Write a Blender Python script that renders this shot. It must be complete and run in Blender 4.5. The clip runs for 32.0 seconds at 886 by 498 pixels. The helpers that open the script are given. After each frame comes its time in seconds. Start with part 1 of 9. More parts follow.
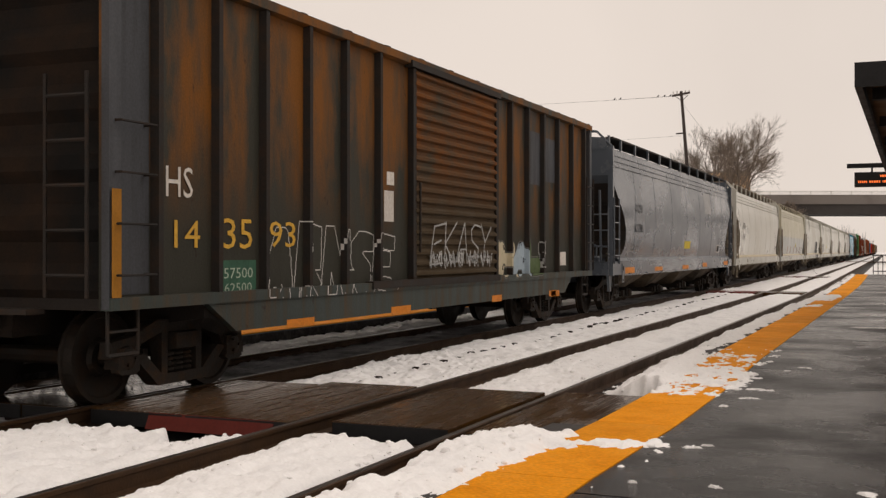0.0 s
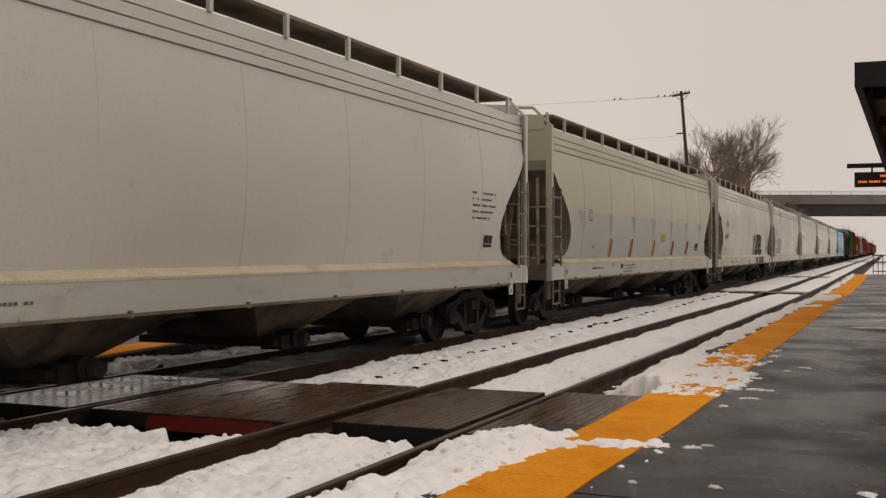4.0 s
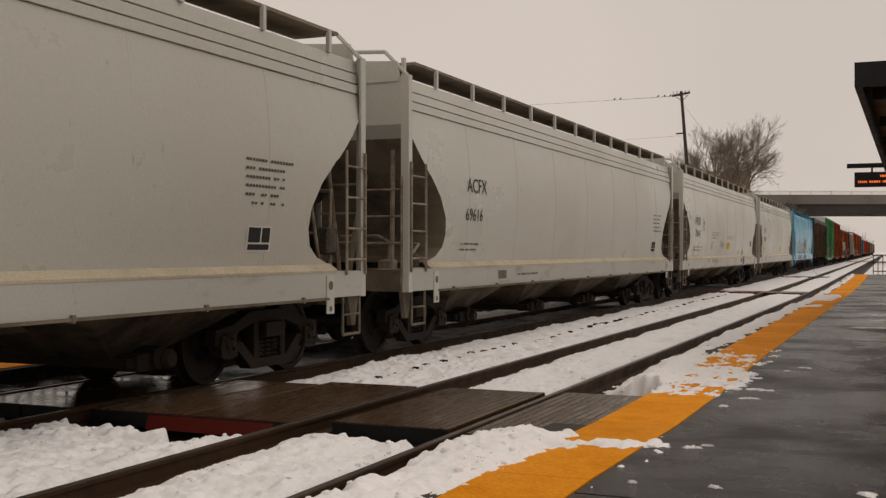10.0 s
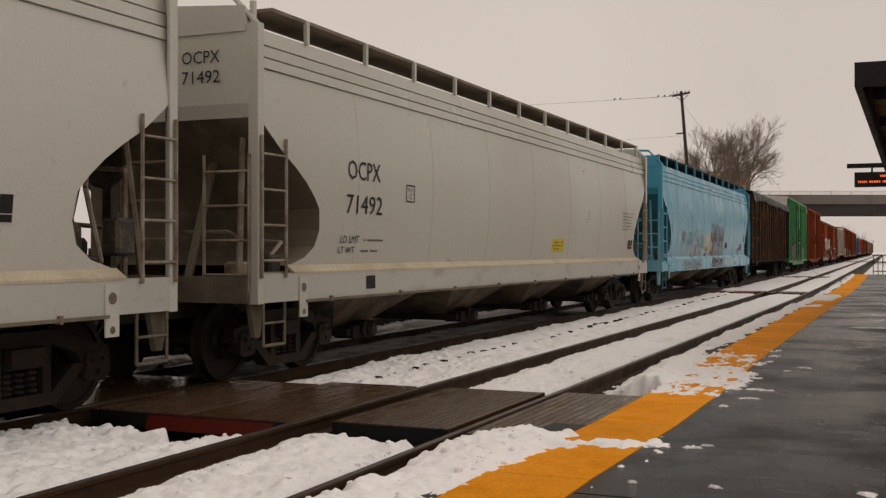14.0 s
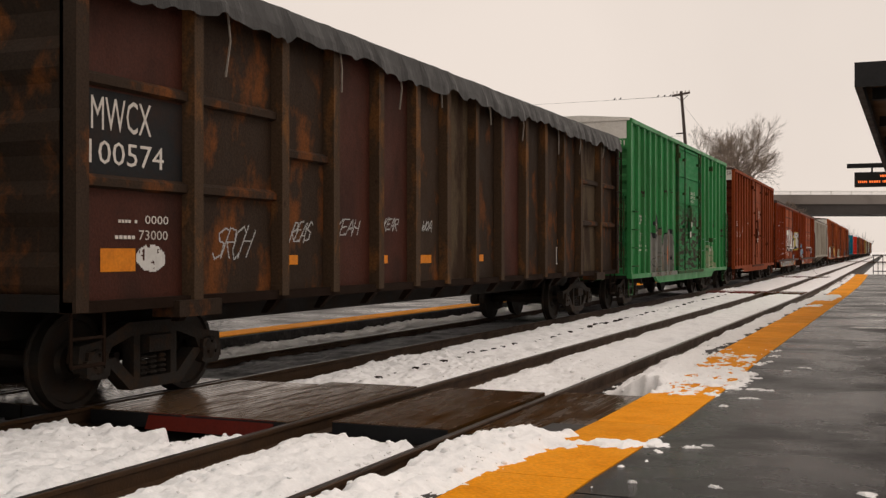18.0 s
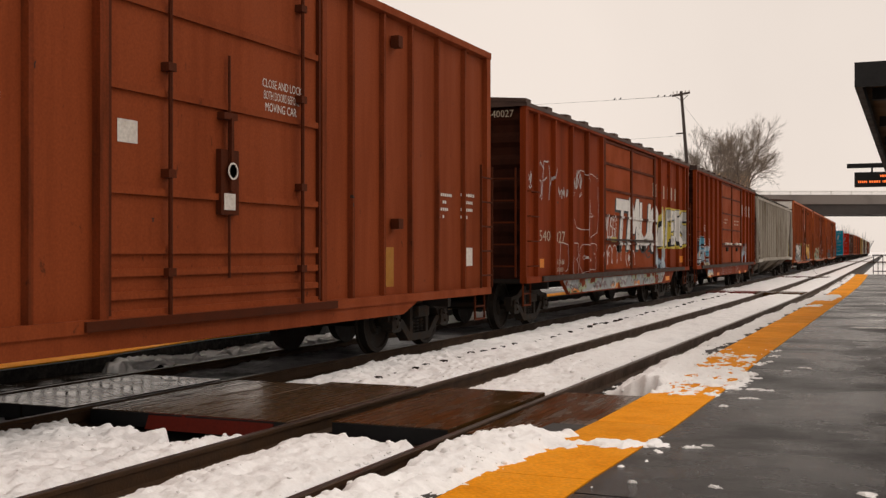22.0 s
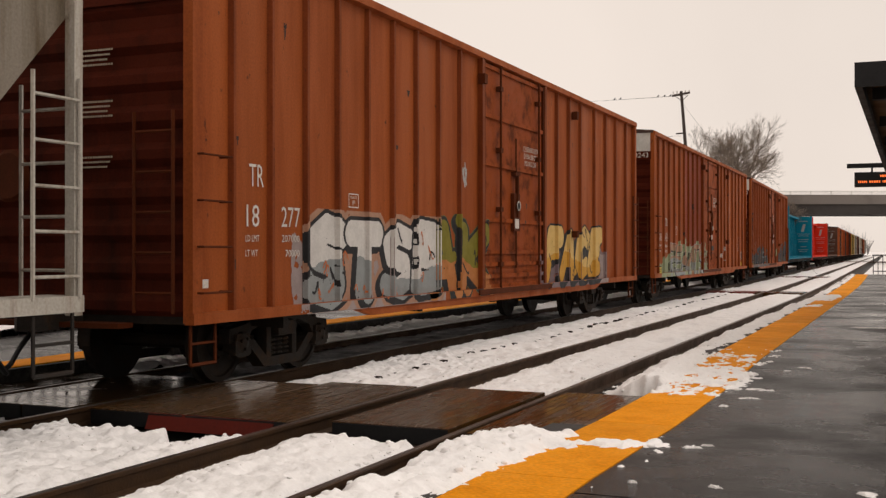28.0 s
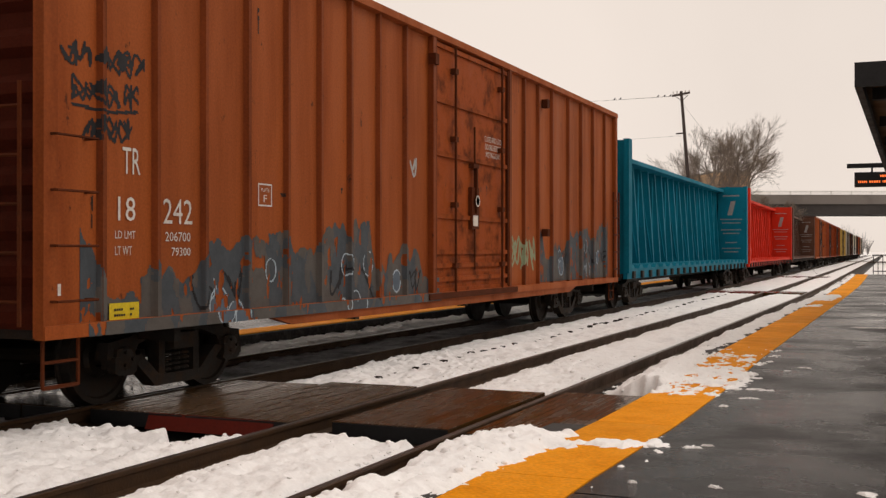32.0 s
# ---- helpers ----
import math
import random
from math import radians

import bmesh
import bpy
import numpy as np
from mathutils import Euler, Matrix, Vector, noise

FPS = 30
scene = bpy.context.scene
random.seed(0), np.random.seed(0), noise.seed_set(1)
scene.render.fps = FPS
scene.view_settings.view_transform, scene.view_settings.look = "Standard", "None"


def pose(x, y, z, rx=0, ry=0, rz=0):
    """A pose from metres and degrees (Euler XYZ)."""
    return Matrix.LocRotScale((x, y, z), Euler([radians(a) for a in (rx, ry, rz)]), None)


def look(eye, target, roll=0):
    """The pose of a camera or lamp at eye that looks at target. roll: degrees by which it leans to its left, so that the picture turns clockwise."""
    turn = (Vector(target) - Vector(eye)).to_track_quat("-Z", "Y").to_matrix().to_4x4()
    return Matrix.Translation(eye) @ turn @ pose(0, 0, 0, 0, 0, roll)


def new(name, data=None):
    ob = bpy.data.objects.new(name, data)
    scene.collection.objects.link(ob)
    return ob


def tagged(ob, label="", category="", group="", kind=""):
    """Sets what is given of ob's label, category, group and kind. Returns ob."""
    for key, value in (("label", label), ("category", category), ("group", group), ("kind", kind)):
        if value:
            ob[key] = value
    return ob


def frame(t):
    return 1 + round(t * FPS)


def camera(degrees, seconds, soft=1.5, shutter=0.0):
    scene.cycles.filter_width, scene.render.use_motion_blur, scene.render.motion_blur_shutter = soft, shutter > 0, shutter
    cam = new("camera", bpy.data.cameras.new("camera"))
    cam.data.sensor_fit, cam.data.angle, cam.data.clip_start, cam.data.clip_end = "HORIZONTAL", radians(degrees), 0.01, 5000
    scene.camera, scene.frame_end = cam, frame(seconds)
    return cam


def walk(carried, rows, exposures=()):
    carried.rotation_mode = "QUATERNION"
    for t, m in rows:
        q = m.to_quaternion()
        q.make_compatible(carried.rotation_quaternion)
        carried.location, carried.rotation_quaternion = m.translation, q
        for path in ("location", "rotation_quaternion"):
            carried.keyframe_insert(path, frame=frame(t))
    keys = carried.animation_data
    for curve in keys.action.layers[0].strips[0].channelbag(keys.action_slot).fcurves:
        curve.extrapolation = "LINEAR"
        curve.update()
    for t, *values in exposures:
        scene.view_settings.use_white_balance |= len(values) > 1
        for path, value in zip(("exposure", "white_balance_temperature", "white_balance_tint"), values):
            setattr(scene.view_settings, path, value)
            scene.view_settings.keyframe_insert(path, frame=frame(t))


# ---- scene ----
cam = camera(43.72, 32.0, soft=1.35)
PHI = 23.098
EYE = (0.0, 0.0, 1.494)
CAM_POSE = pose(0, 0, EYE[2], 90.119, 0, PHI)
walk(cam, [(0.0, CAM_POSE), (32.0, CAM_POSE)],
     exposures=[(0.0, -0.1), (1.5, -0.2), (5.5, -0.42), (14.5, -0.45), (16.8, -0.25), (18.5, 0.0), (21.0, 0.02), (32.0, 0.02)])

# ---- world and light: a low grey overcast ----
world = bpy.data.worlds.new("overcast")
scene.world = world
world.use_nodes = True
wt = world.node_tree
wt.nodes.clear()
w_sky = wt.nodes.new("ShaderNodeTexSky")
w_sky.sky_type, w_sky.sun_disc = "NISHITA", False
w_sky.sun_elevation, w_sky.sun_rotation = radians(50), radians(59)
w_sat = wt.nodes.new("ShaderNodeHueSaturation")
w_sat.inputs["Saturation"].default_value = 0.1
w_str = wt.nodes.new("ShaderNodeMixRGB")
w_str.blend_type = "MULTIPLY"
w_str.inputs[0].default_value = 1.0
w_str.inputs[2].default_value = (0.08, 0.08, 0.08, 1)
w_mix = wt.nodes.new("ShaderNodeMixRGB")
w_mix.inputs[0].default_value = 0.9
w_mix.inputs[2].default_value = (0.88, 0.765, 0.678, 1)
w_co = wt.nodes.new("ShaderNodeTexCoord")
w_cl = wt.nodes.new("ShaderNodeTexNoise")
w_cl.inputs["Scale"].default_value, w_cl.inputs["Detail"].default_value = 3.0, 4.0
w_rm = wt.nodes.new("ShaderNodeMapRange")
w_rm.inputs["From Min"].default_value, w_rm.inputs["From Max"].default_value = 0.3, 0.7
w_rm.inputs["To Min"].default_value, w_rm.inputs["To Max"].default_value = 0.96, 1.05
w_bg = wt.nodes.new("ShaderNodeBackground")
w_bg.inputs["Strength"].default_value = 1.0
w_out = wt.nodes.new("ShaderNodeOutputWorld")
wt.links.new(w_sky.outputs[0], w_sat.inputs["Color"])
wt.links.new(w_sat.outputs[0], w_str.inputs[1])
wt.links.new(w_str.outputs[0], w_mix.inputs[1])
wt.links.new(w_mix.outputs[0], w_bg.inputs["Color"])
wt.links.new(w_co.outputs["Generated"], w_cl.inputs["Vector"])
wt.links.new(w_cl.outputs["Fac"], w_rm.inputs["Value"])
wt.links.new(w_rm.outputs[0], w_bg.inputs["Strength"])
wt.links.new(w_bg.outputs[0], w_out.inputs[0])

sun_data = bpy.data.lights.new("sun", "SUN")
sun_data.energy, sun_data.angle, sun_data.color = 0.7, radians(30), (1.0, 0.95, 0.9)
sun = new("sun", sun_data)
sun.matrix_world = look((30, 18, 42), (0, 0, 0))

# ---- materials ----
MATS = {}


def mat(name, color, rough=0.7, metal=0.0, stain=None, amount=0.0, scale=1.5, streak=False, bump=0.15, grain=40.0,
        vary=0.12, wet=0.0, seed=0.0, low=0.45, spec=0.22, island=False, grade=None, stretch=None, speck=0.0, edge=0.25):
    """A paint, metal or ground with grain, blotches or streaks of a second colour, and fine relief."""
    if name in MATS:
        return MATS[name]
    m = bpy.data.materials.new(name)
    m.use_nodes = True
    t = m.node_tree
    n, ln = t.nodes, t.links
    b = n["Principled BSDF"]
    b.inputs["Metallic"].default_value = metal
    b.inputs["Specular IOR Level"].default_value = spec
    co = n.new("ShaderNodeTexCoord")
    mp = n.new("ShaderNodeMapping")
    mp.inputs["Location"].default_value = (seed * 3.7, seed * 11.3, seed * 5.1)
    ln.new(co.outputs["Object"], mp.inputs[0])
    big = n.new("ShaderNodeTexNoise")
    big.inputs["Scale"].default_value = scale
    big.inputs["Detail"].default_value = 6
    big.inputs["Roughness"].default_value = 0.62
    if streak or stretch:
        ms = n.new("ShaderNodeMapping")
        ms.inputs["Scale"].default_value = stretch or (2.0, 3.2, 0.35)
        ln.new(mp.outputs[0], ms.inputs[0])
        ln.new(ms.outputs[0], big.inputs["Vector"])
    else:
        ln.new(mp.outputs[0], big.inputs["Vector"])
    fine = n.new("ShaderNodeTexNoise")
    fine.inputs["Scale"].default_value = grain
    fine.inputs["Detail"].default_value = 3
    ln.new(mp.outputs[0], fine.inputs["Vector"])
    ramp = n.new("ShaderNodeMapRange")
    ramp.inputs["From Min"].default_value, ramp.inputs["From Max"].default_value = low, low + edge
    ramp.inputs["To Max"].default_value = amount
    ln.new(big.outputs["Fac"], ramp.inputs["Value"])
    fac = ramp.outputs[0]
    if grade:
        sep = n.new("ShaderNodeSeparateXYZ")
        ln.new(co.outputs["Object"], sep.inputs[0])
        gz_ = n.new("ShaderNodeMapRange")
        gz_.interpolation_type = "SMOOTHSTEP"
        gz_.inputs["From Min"].default_value, gz_.inputs["From Max"].default_value = grade
        ln.new(sep.outputs["Z"], gz_.inputs["Value"])
        gm = n.new("ShaderNodeMath")
        gm.operation = "MULTIPLY"
        ln.new(ramp.outputs[0], gm.inputs[0])
        ln.new(gz_.outputs[0], gm.inputs[1])
        fac = gm.outputs[0]
    mixc = n.new("ShaderNodeMixRGB")
    mixc.inputs[1].default_value = (*color, 1)
    mixc.inputs[2].default_value = (*(stain or [c * 0.6 for c in color]), 1)
    ln.new(fac, mixc.inputs[0])
    base = mixc.outputs[0]
    if speck:
        # small chips and rust dots
        dots = n.new("ShaderNodeTexNoise")
        dots.inputs["Scale"].default_value = 7.0
        dots.inputs["Detail"].default_value = 5
        dots.inputs["Roughness"].default_value = 0.7
        ms2 = n.new("ShaderNodeMapping")
        ms2.inputs["Scale"].default_value = (1.0, 1.0, 0.55)
        ln.new(mp.outputs[0], ms2.inputs[0])
        ln.new(ms2.outputs[0], dots.inputs["Vector"])
        dr = n.new("ShaderNodeMapRange")
        dr.inputs["From Min"].default_value, dr.inputs["From Max"].default_value = 0.64, 0.72
        dr.inputs["To Max"].default_value = speck
        ln.new(dots.outputs["Fac"], dr.inputs["Value"])
        mx2 = n.new("ShaderNodeMixRGB")
        ln.new(dr.outputs[0], mx2.inputs[0])
        ln.new(base, mx2.inputs[1])
        mx2.inputs[2].default_value = (0.022, 0.011, 0.007, 1)
        base = mx2.outputs[0]
    # fine grain and a little change from piece to piece
    gr = n.new("ShaderNodeMapRange")
    gr.inputs["From Min"].default_value, gr.inputs["From Max"].default_value = 0.3, 0.7
    gr.inputs["To Min"].default_value, gr.inputs["To Max"].default_value = 1 - vary, 1 + vary
    ln.new(fine.outputs["Fac"], gr.inputs["Value"])
    mul = n.new("ShaderNodeVectorMath")
    mul.operation = "SCALE"
    ln.new(base, mul.inputs[0])
    info = n.new("ShaderNodeNewGeometry" if island else "ShaderNodeObjectInfo")
    rv = n.new("ShaderNodeMapRange")
    rv.inputs["To Min"].default_value, rv.inputs["To Max"].default_value = 1 - vary * 0.7, 1 + vary * 0.7
    ln.new(info.outputs["Random Per Island" if island else "Random"], rv.inputs["Value"])
    mm = n.new("ShaderNodeMath")
    mm.operation = "MULTIPLY"
    ln.new(gr.outputs[0], mm.inputs[0])
    ln.new(rv.outputs[0], mm.inputs[1])
    ln.new(mm.outputs[0], mul.inputs["Scale"])
    ln.new(mul.outputs[0], b.inputs["Base Color"])
    rr = n.new("ShaderNodeMapRange")
    rr.inputs["From Min"].default_value, rr.inputs["From Max"].default_value = 0.35, 0.65
    rr.inputs["To Min"].default_value, rr.inputs["To Max"].default_value = max(0.04, rough - 0.08 - wet), min(1, rough + 0.12)
    ln.new(big.outputs["Fac"], rr.inputs["Value"])
    ln.new(rr.outputs[0], b.inputs["Roughness"])
    if bump:
        bp = n.new("ShaderNodeBump")
        bp.inputs["Strength"].default_value = bump
        bp.inputs["Distance"].default_value = 0.01
        ln.new(fine.outputs["Fac"], bp.inputs["Height"])
        ln.new(bp.outputs[0], b.inputs["Normal"])
    MATS[name] = m
    return m


def glow(name, color, strength):
    m = bpy.data.materials.new(name)
    m.use_nodes = True
    b = m.node_tree.nodes["Principled BSDF"]
    b.inputs["Base Color"].default_value = (0.02, 0.01, 0.01, 1)
    b.inputs["Emission Color"].default_value = (*color, 1)
    b.inputs["Emission Strength"].default_value = strength
    return m


SNOW = mat("snow", (0.90, 0.885, 0.88), 0.75, stain=(0.74, 0.73, 0.735), amount=0.7, scale=2.2, bump=0.5, grain=42, vary=0.04, low=0.5)
SLUSH = mat("slush", (0.30, 0.30, 0.31), 0.5, stain=(0.10, 0.10, 0.10), amount=0.9, scale=1.6, bump=0.5, grain=25, vary=0.1, low=0.42)
BALLAST = mat("ballast", (0.035, 0.033, 0.032), 0.8, stain=(0.09, 0.085, 0.08), amount=0.8, scale=5, bump=0.9, grain=22, vary=0.4)
RUBBERWET = mat("wet_panel", (0.034, 0.019, 0.008), 0.16, stain=(0.022, 0.013, 0.006), amount=0.8, scale=3, bump=0.03, grain=60, vary=0.2, wet=0.05, spec=0.45)
RAIL = mat("rail_rust", (0.050, 0.024, 0.009), 0.6, metal=0.3, stain=(0.03, 0.02, 0.015), amount=0.7, scale=3, bump=0.3)
RAILTOP = mat("rail_head", (0.16, 0.14, 0.13), 0.35, metal=0.9, stain=(0.08, 0.07, 0.06), amount=0.5, scale=2)
TIE = mat("tie_wood", (0.03, 0.022, 0.018), 0.85, scale=4, amount=0.5, bump=0.5)
ASPHALT = mat("wet_asphalt", (0.0095, 0.0088, 0.0085), 0.32, stain=(0.019, 0.0175, 0.0165), amount=0.8, scale=0.9, bump=0.3, grain=120, vary=0.3, wet=0.14, low=0.48, spec=0.075, stretch=(0.8, 0.9, 1.0))
YELLOW = mat("yellow_paint", (0.80, 0.295, 0.001), 0.7, spec=0.08, stain=(0.60, 0.19, 0.002), amount=0.6, scale=3, bump=0.6, grain=38, vary=0.14)
RUBBER = mat("crossing_panel", (0.062, 0.028, 0.007), 0.26, stain=(0.030, 0.014, 0.004), amount=0.8, scale=2.5, bump=0.06, grain=60, vary=0.2, wet=0.12, spec=0.34, stretch=(3.0, 0.5, 1.0))
PANELRED = mat("panel_red", (0.12, 0.012, 0.006), 0.5, scale=4, amount=0.5)
CONCRETE = mat("concrete", (0.30, 0.28, 0.26), 0.85, stain=(0.2, 0.19, 0.18), amount=0.6, scale=1.2)
BLACKPAINT = mat("black_paint", (0.012, 0.012, 0.013), 0.5, scale=3, amount=0.4, vary=0.2)
IRON = mat("truck_iron", (0.019, 0.015, 0.012), 0.75, stain=(0.060, 0.030, 0.013), amount=0.75, scale=6, bump=0.5, vary=0.2, low=0.5)
WHEELM = mat("wheel_steel", (0.018, 0.014, 0.011), 0.6, metal=0.2, stain=(0.045, 0.024, 0.012), amount=0.5, scale=5, bump=0.3)
UNDER = mat("underframe", (0.014, 0.011, 0.009), 0.8, stain=(0.035, 0.021, 0.013), amount=0.6, scale=3, bump=0.3, vary=0.2)
# bark colour lightened to carry the haze in front of the trees
BARK_HAZED = mat("bark_hazed", (0.20, 0.16, 0.13), 0.9, scale=6, amount=0.5)
POLEWOOD = mat("pole_wood", (0.07, 0.055, 0.05), 0.9, scale=5, amount=0.5)
BRICKTAN = mat("tan_brick", (0.50, 0.34, 0.20), 0.9, stain=(0.42, 0.27, 0.16), amount=0.6, scale=1.2, bump=0.3)
BRICKDARK = mat("dark_brick", (0.13, 0.085, 0.065), 0.9, stain=(0.08, 0.055, 0.045), amount=0.7, scale=1.0, bump=0.3)
BRIDGEM = mat("bridge_concrete", (0.20, 0.18, 0.165), 0.9, stain=(0.14, 0.125, 0.115), amount=0.7, scale=0.3)
BRIDGED = mat("bridge_beam", (0.055, 0.05, 0.048), 0.85, scale=0.5, amount=0.5)
WHITELET = mat("white_lettering", (0.62, 0.58, 0.53), 0.7, scale=14, amount=0.5, stain=(0.45, 0.38, 0.32), bump=0.0)
BLACKLET = mat("black_lettering", (0.018, 0.018, 0.02), 0.6, scale=10, amount=0.3, bump=0.0)
GOLDLET = mat("yellow_lettering", (0.62, 0.36, 0.05), 0.7, scale=12, amount=0.5, stain=(0.35, 0.2, 0.04), bump=0.0)
ORANGE = mat("orange_reflector", (0.62, 0.2, 0.008), 0.45, scale=6, amount=0.5, stain=(0.4, 0.12, 0.01), bump=0.0)
YELSTICK = mat("yellow_sticker", (0.62, 0.47, 0.02), 0.5, scale=8, amount=0.3, bump=0.0)
LEDOFF = mat("sign_face", (0.010, 0.009, 0.009), 0.35, scale=3, amount=0.2)
WOODSOFF = mat("soffit_boards", (0.16, 0.09, 0.04), 0.7, scale=2, amount=0.5)
LED = glow("led_orange", (1.0, 0.17, 0.03), 1.3)

# ---- geometry helpers ----


def mesh_of(bm, name="m"):
    me = bpy.data.meshes.new(name)
    bmesh.ops.recalc_face_normals(bm, faces=bm.faces)
    bm.to_mesh(me)
    bm.free()
    return me


def part(name, bm, material, parent, label=""):
    ob = new(name, bm if isinstance(bm, bpy.types.Mesh) else mesh_of(bm, name))
    if not ob.data.materials:
        ob.data.materials.append(material)
    ob.parent = parent
    if label:
        ob["label"] = label
    return ob


def thing(name, label, category, group="", kind="", bm=None, material=None):
    if bm is None:
        ob = new(name)
        ob.empty_display_size = 0.3
    else:
        ob = new(name, bm if isinstance(bm, bpy.types.Mesh) else mesh_of(bm, name))
        ob.data.materials.append(material)
    return tagged(ob, label, category, group, kind)


def quads(verts, faces, name="m"):
    me = bpy.data.meshes.new(name)
    me.from_pydata(verts, [], faces)
    me.update()
    return me


def box(bm, x0, x1, y0, y1, z0, z1):
    v = [bm.verts.new((x, y, z)) for x in (x0, x1) for y in (y0, y1) for z in (z0, z1)]
    for f in ((0, 1, 3, 2), (4, 6, 7, 5), (0, 4, 5, 1), (2, 3, 7, 6), (0, 2, 6, 4), (1, 5, 7, 3)):
        bm.faces.new([v[i] for i in f])
    return bm


def bx(*a):
    return box(bmesh.new(), *a)


def cham(bm, x0, x1, y0, y1, z0, z1, c=0.02):
    """A box with chamfered edges."""
    new_bm = bx(x0, x1, y0, y1, z0, z1)
    bmesh.ops.bevel(new_bm, geom=new_bm.edges[:], offset=c, segments=1, affect="EDGES")
    me = bpy.data.meshes.new("t")
    new_bm.to_mesh(me)
    new_bm.free()
    bm.from_mesh(me)
    bpy.data.meshes.remove(me)
    return bm


def prism(bm, pts, axis, a, b):
    """A polygon in the two other axes, drawn out along axis from a to b."""
    def at(p, q):
        return {"x": (q, p[0], p[1]), "y": (p[0], q, p[1]), "z": (p[0], p[1], q)}[axis]
    lo = [bm.verts.new(at(p, a)) for p in pts]
    hi = [bm.verts.new(at(p, b)) for p in pts]
    n = len(pts)
    for i in range(n):
        bm.faces.new((lo[i], lo[(i + 1) % n], hi[(i + 1) % n], hi[i]))
    bm.faces.new(lo[::-1])
    bm.faces.new(hi)
    return bm


def rod(bm, p, q, r, n=6, r2=None):
    p, q = Vector(p), Vector(q)
    d = (q - p).normalized()
    u = d.orthogonal().normalized()
    w = d.cross(u)
    a, b = [], []
    for i in range(n):
        o = u * math.cos(2 * math.pi * i / n) + w * math.sin(2 * math.pi * i / n)
        a.append(bm.verts.new(p + o * r))
        b.append(bm.verts.new(q + o * (r if r2 is None else r2)))
    for i in range(n):
        bm.faces.new((a[i], a[(i + 1) % n], b[(i + 1) % n], b[i]))
    bm.faces.new(a[::-1])
    bm.faces.new(b)
    return bm


def rods(lines, r, n=6):
    bm = bmesh.new()
    for p, q in lines:
        rod(bm, p, q, r, n)
    return bm


def lathe(bm, prof, n=20, axis="x"):
    """Turn a profile of (along, radius) about an axis."""
    rings = []
    for s, r in prof:
        ring = []
        for i in range(n):
            a = 2 * math.pi * i / n
            c, d = r * math.cos(a), r * math.sin(a)
            ring.append(bm.verts.new((s, c, d) if axis == "x" else (c, d, s) if axis == "z" else (c, s, d)))
        rings.append(ring)
    for p, q in zip(rings, rings[1:]):
        for i in range(n):
            bm.faces.new((p[i], p[(i + 1) % n], q[(i + 1) % n], q[i]))
    bm.faces.new(rings[0][::-1])
    bm.faces.new(rings[-1])
    return bm


def vnoise(x, y, seed=0):
    """Smooth value noise on arrays, 0 to 1."""
    g = np.random.RandomState(seed).rand(257, 257)
    xi, yi = np.floor(x).astype(int), np.floor(y).astype(int)
    fx, fy = x - xi, y - yi
    fx, fy = fx * fx * (3 - 2 * fx), fy * fy * (3 - 2 * fy)
    h = lambda i, j: g[(xi + i) % 256, (yi + j) % 256]
    return (h(0, 0) * (1 - fx) + h(1, 0) * fx) * (1 - fy) + (h(0, 1) * (1 - fx) + h(1, 1) * fx) * fy


def fbm(x, y, seed=0, octaves=4, gain=0.5):
    out, amp, tot = 0, 1.0, 0
    for o in range(octaves):
        out = out + amp * vnoise(x * 2 ** o + 17.3 * o, y * 2 ** o + 9.1 * o, seed + o)
        tot += amp
        amp *= gain
    return out / tot


# ---- the line of the tracks: straight past the camera, then a wide curve ----
BEND_Y, BEND_R, BEND_L = 30.0, 1333.0, 26.0
TRACK_NEAR, TRACK_TRAIN = -4.23, -8.094


def off(y):
    d = max(0.0, y - BEND_Y)
    e = min(d, BEND_L)
    return e * e / (2 * BEND_R) + (d - e) * BEND_L / BEND_R


def offs(y):
    d = np.maximum(0.0, y - BEND_Y)
    e = np.minimum(d, BEND_L)
    return e * e / (2 * BEND_R) + (d - e) * BEND_L / BEND_R


def plat(y):
    """The platform side drifts off a little more."""
    return off(y) + max(0.0, y - 12) * 0.004


def steps_y(a, b):
    ys = [a]
    while ys[-1] < b:
        y = ys[-1]
        ys.append(min(b, y + (1.0 if -5 < y < 40 else 8.0)))
    return ys


def sweep(profile, xc, y0, y1, bend=off):
    """Draw a closed profile of (x, z) along the line of the track."""
    ys = steps_y(y0, y1)
    n = len(profile)
    vs = [(xc + px - bend(y), y, pz) for y in ys for px, pz in profile]
    fs = [(k * n + i, k * n + (i + 1) % n, (k + 1) * n + (i + 1) % n, (k + 1) * n + i) for k in range(len(ys) - 1) for i in range(n)]
    fs += [tuple(range(n))[::-1], tuple((len(ys) - 1) * n + i for i in range(n))]
    return quads(vs, fs)

# ---- ground, tracks ----
gx = [-2500, -400, -120, -40, -16, -6.0, -2.8, 12, 60, 400, 2500]
gy = [-2500, -420, -100, -20, 0, 40, 100, 200, 400, 900, 2500]
gz = -0.34
me = quads([(x, y, gz) for y in gy for x in gx],
           [(j * 11 + i, j * 11 + i + 1, (j + 1) * 11 + i + 1, (j + 1) * 11 + i) for j in range(10) for i in range(10)])
thing("ground", "flat snow-covered ground reaching the horizon", "ground", kind="structure", bm=me, material=SNOW)

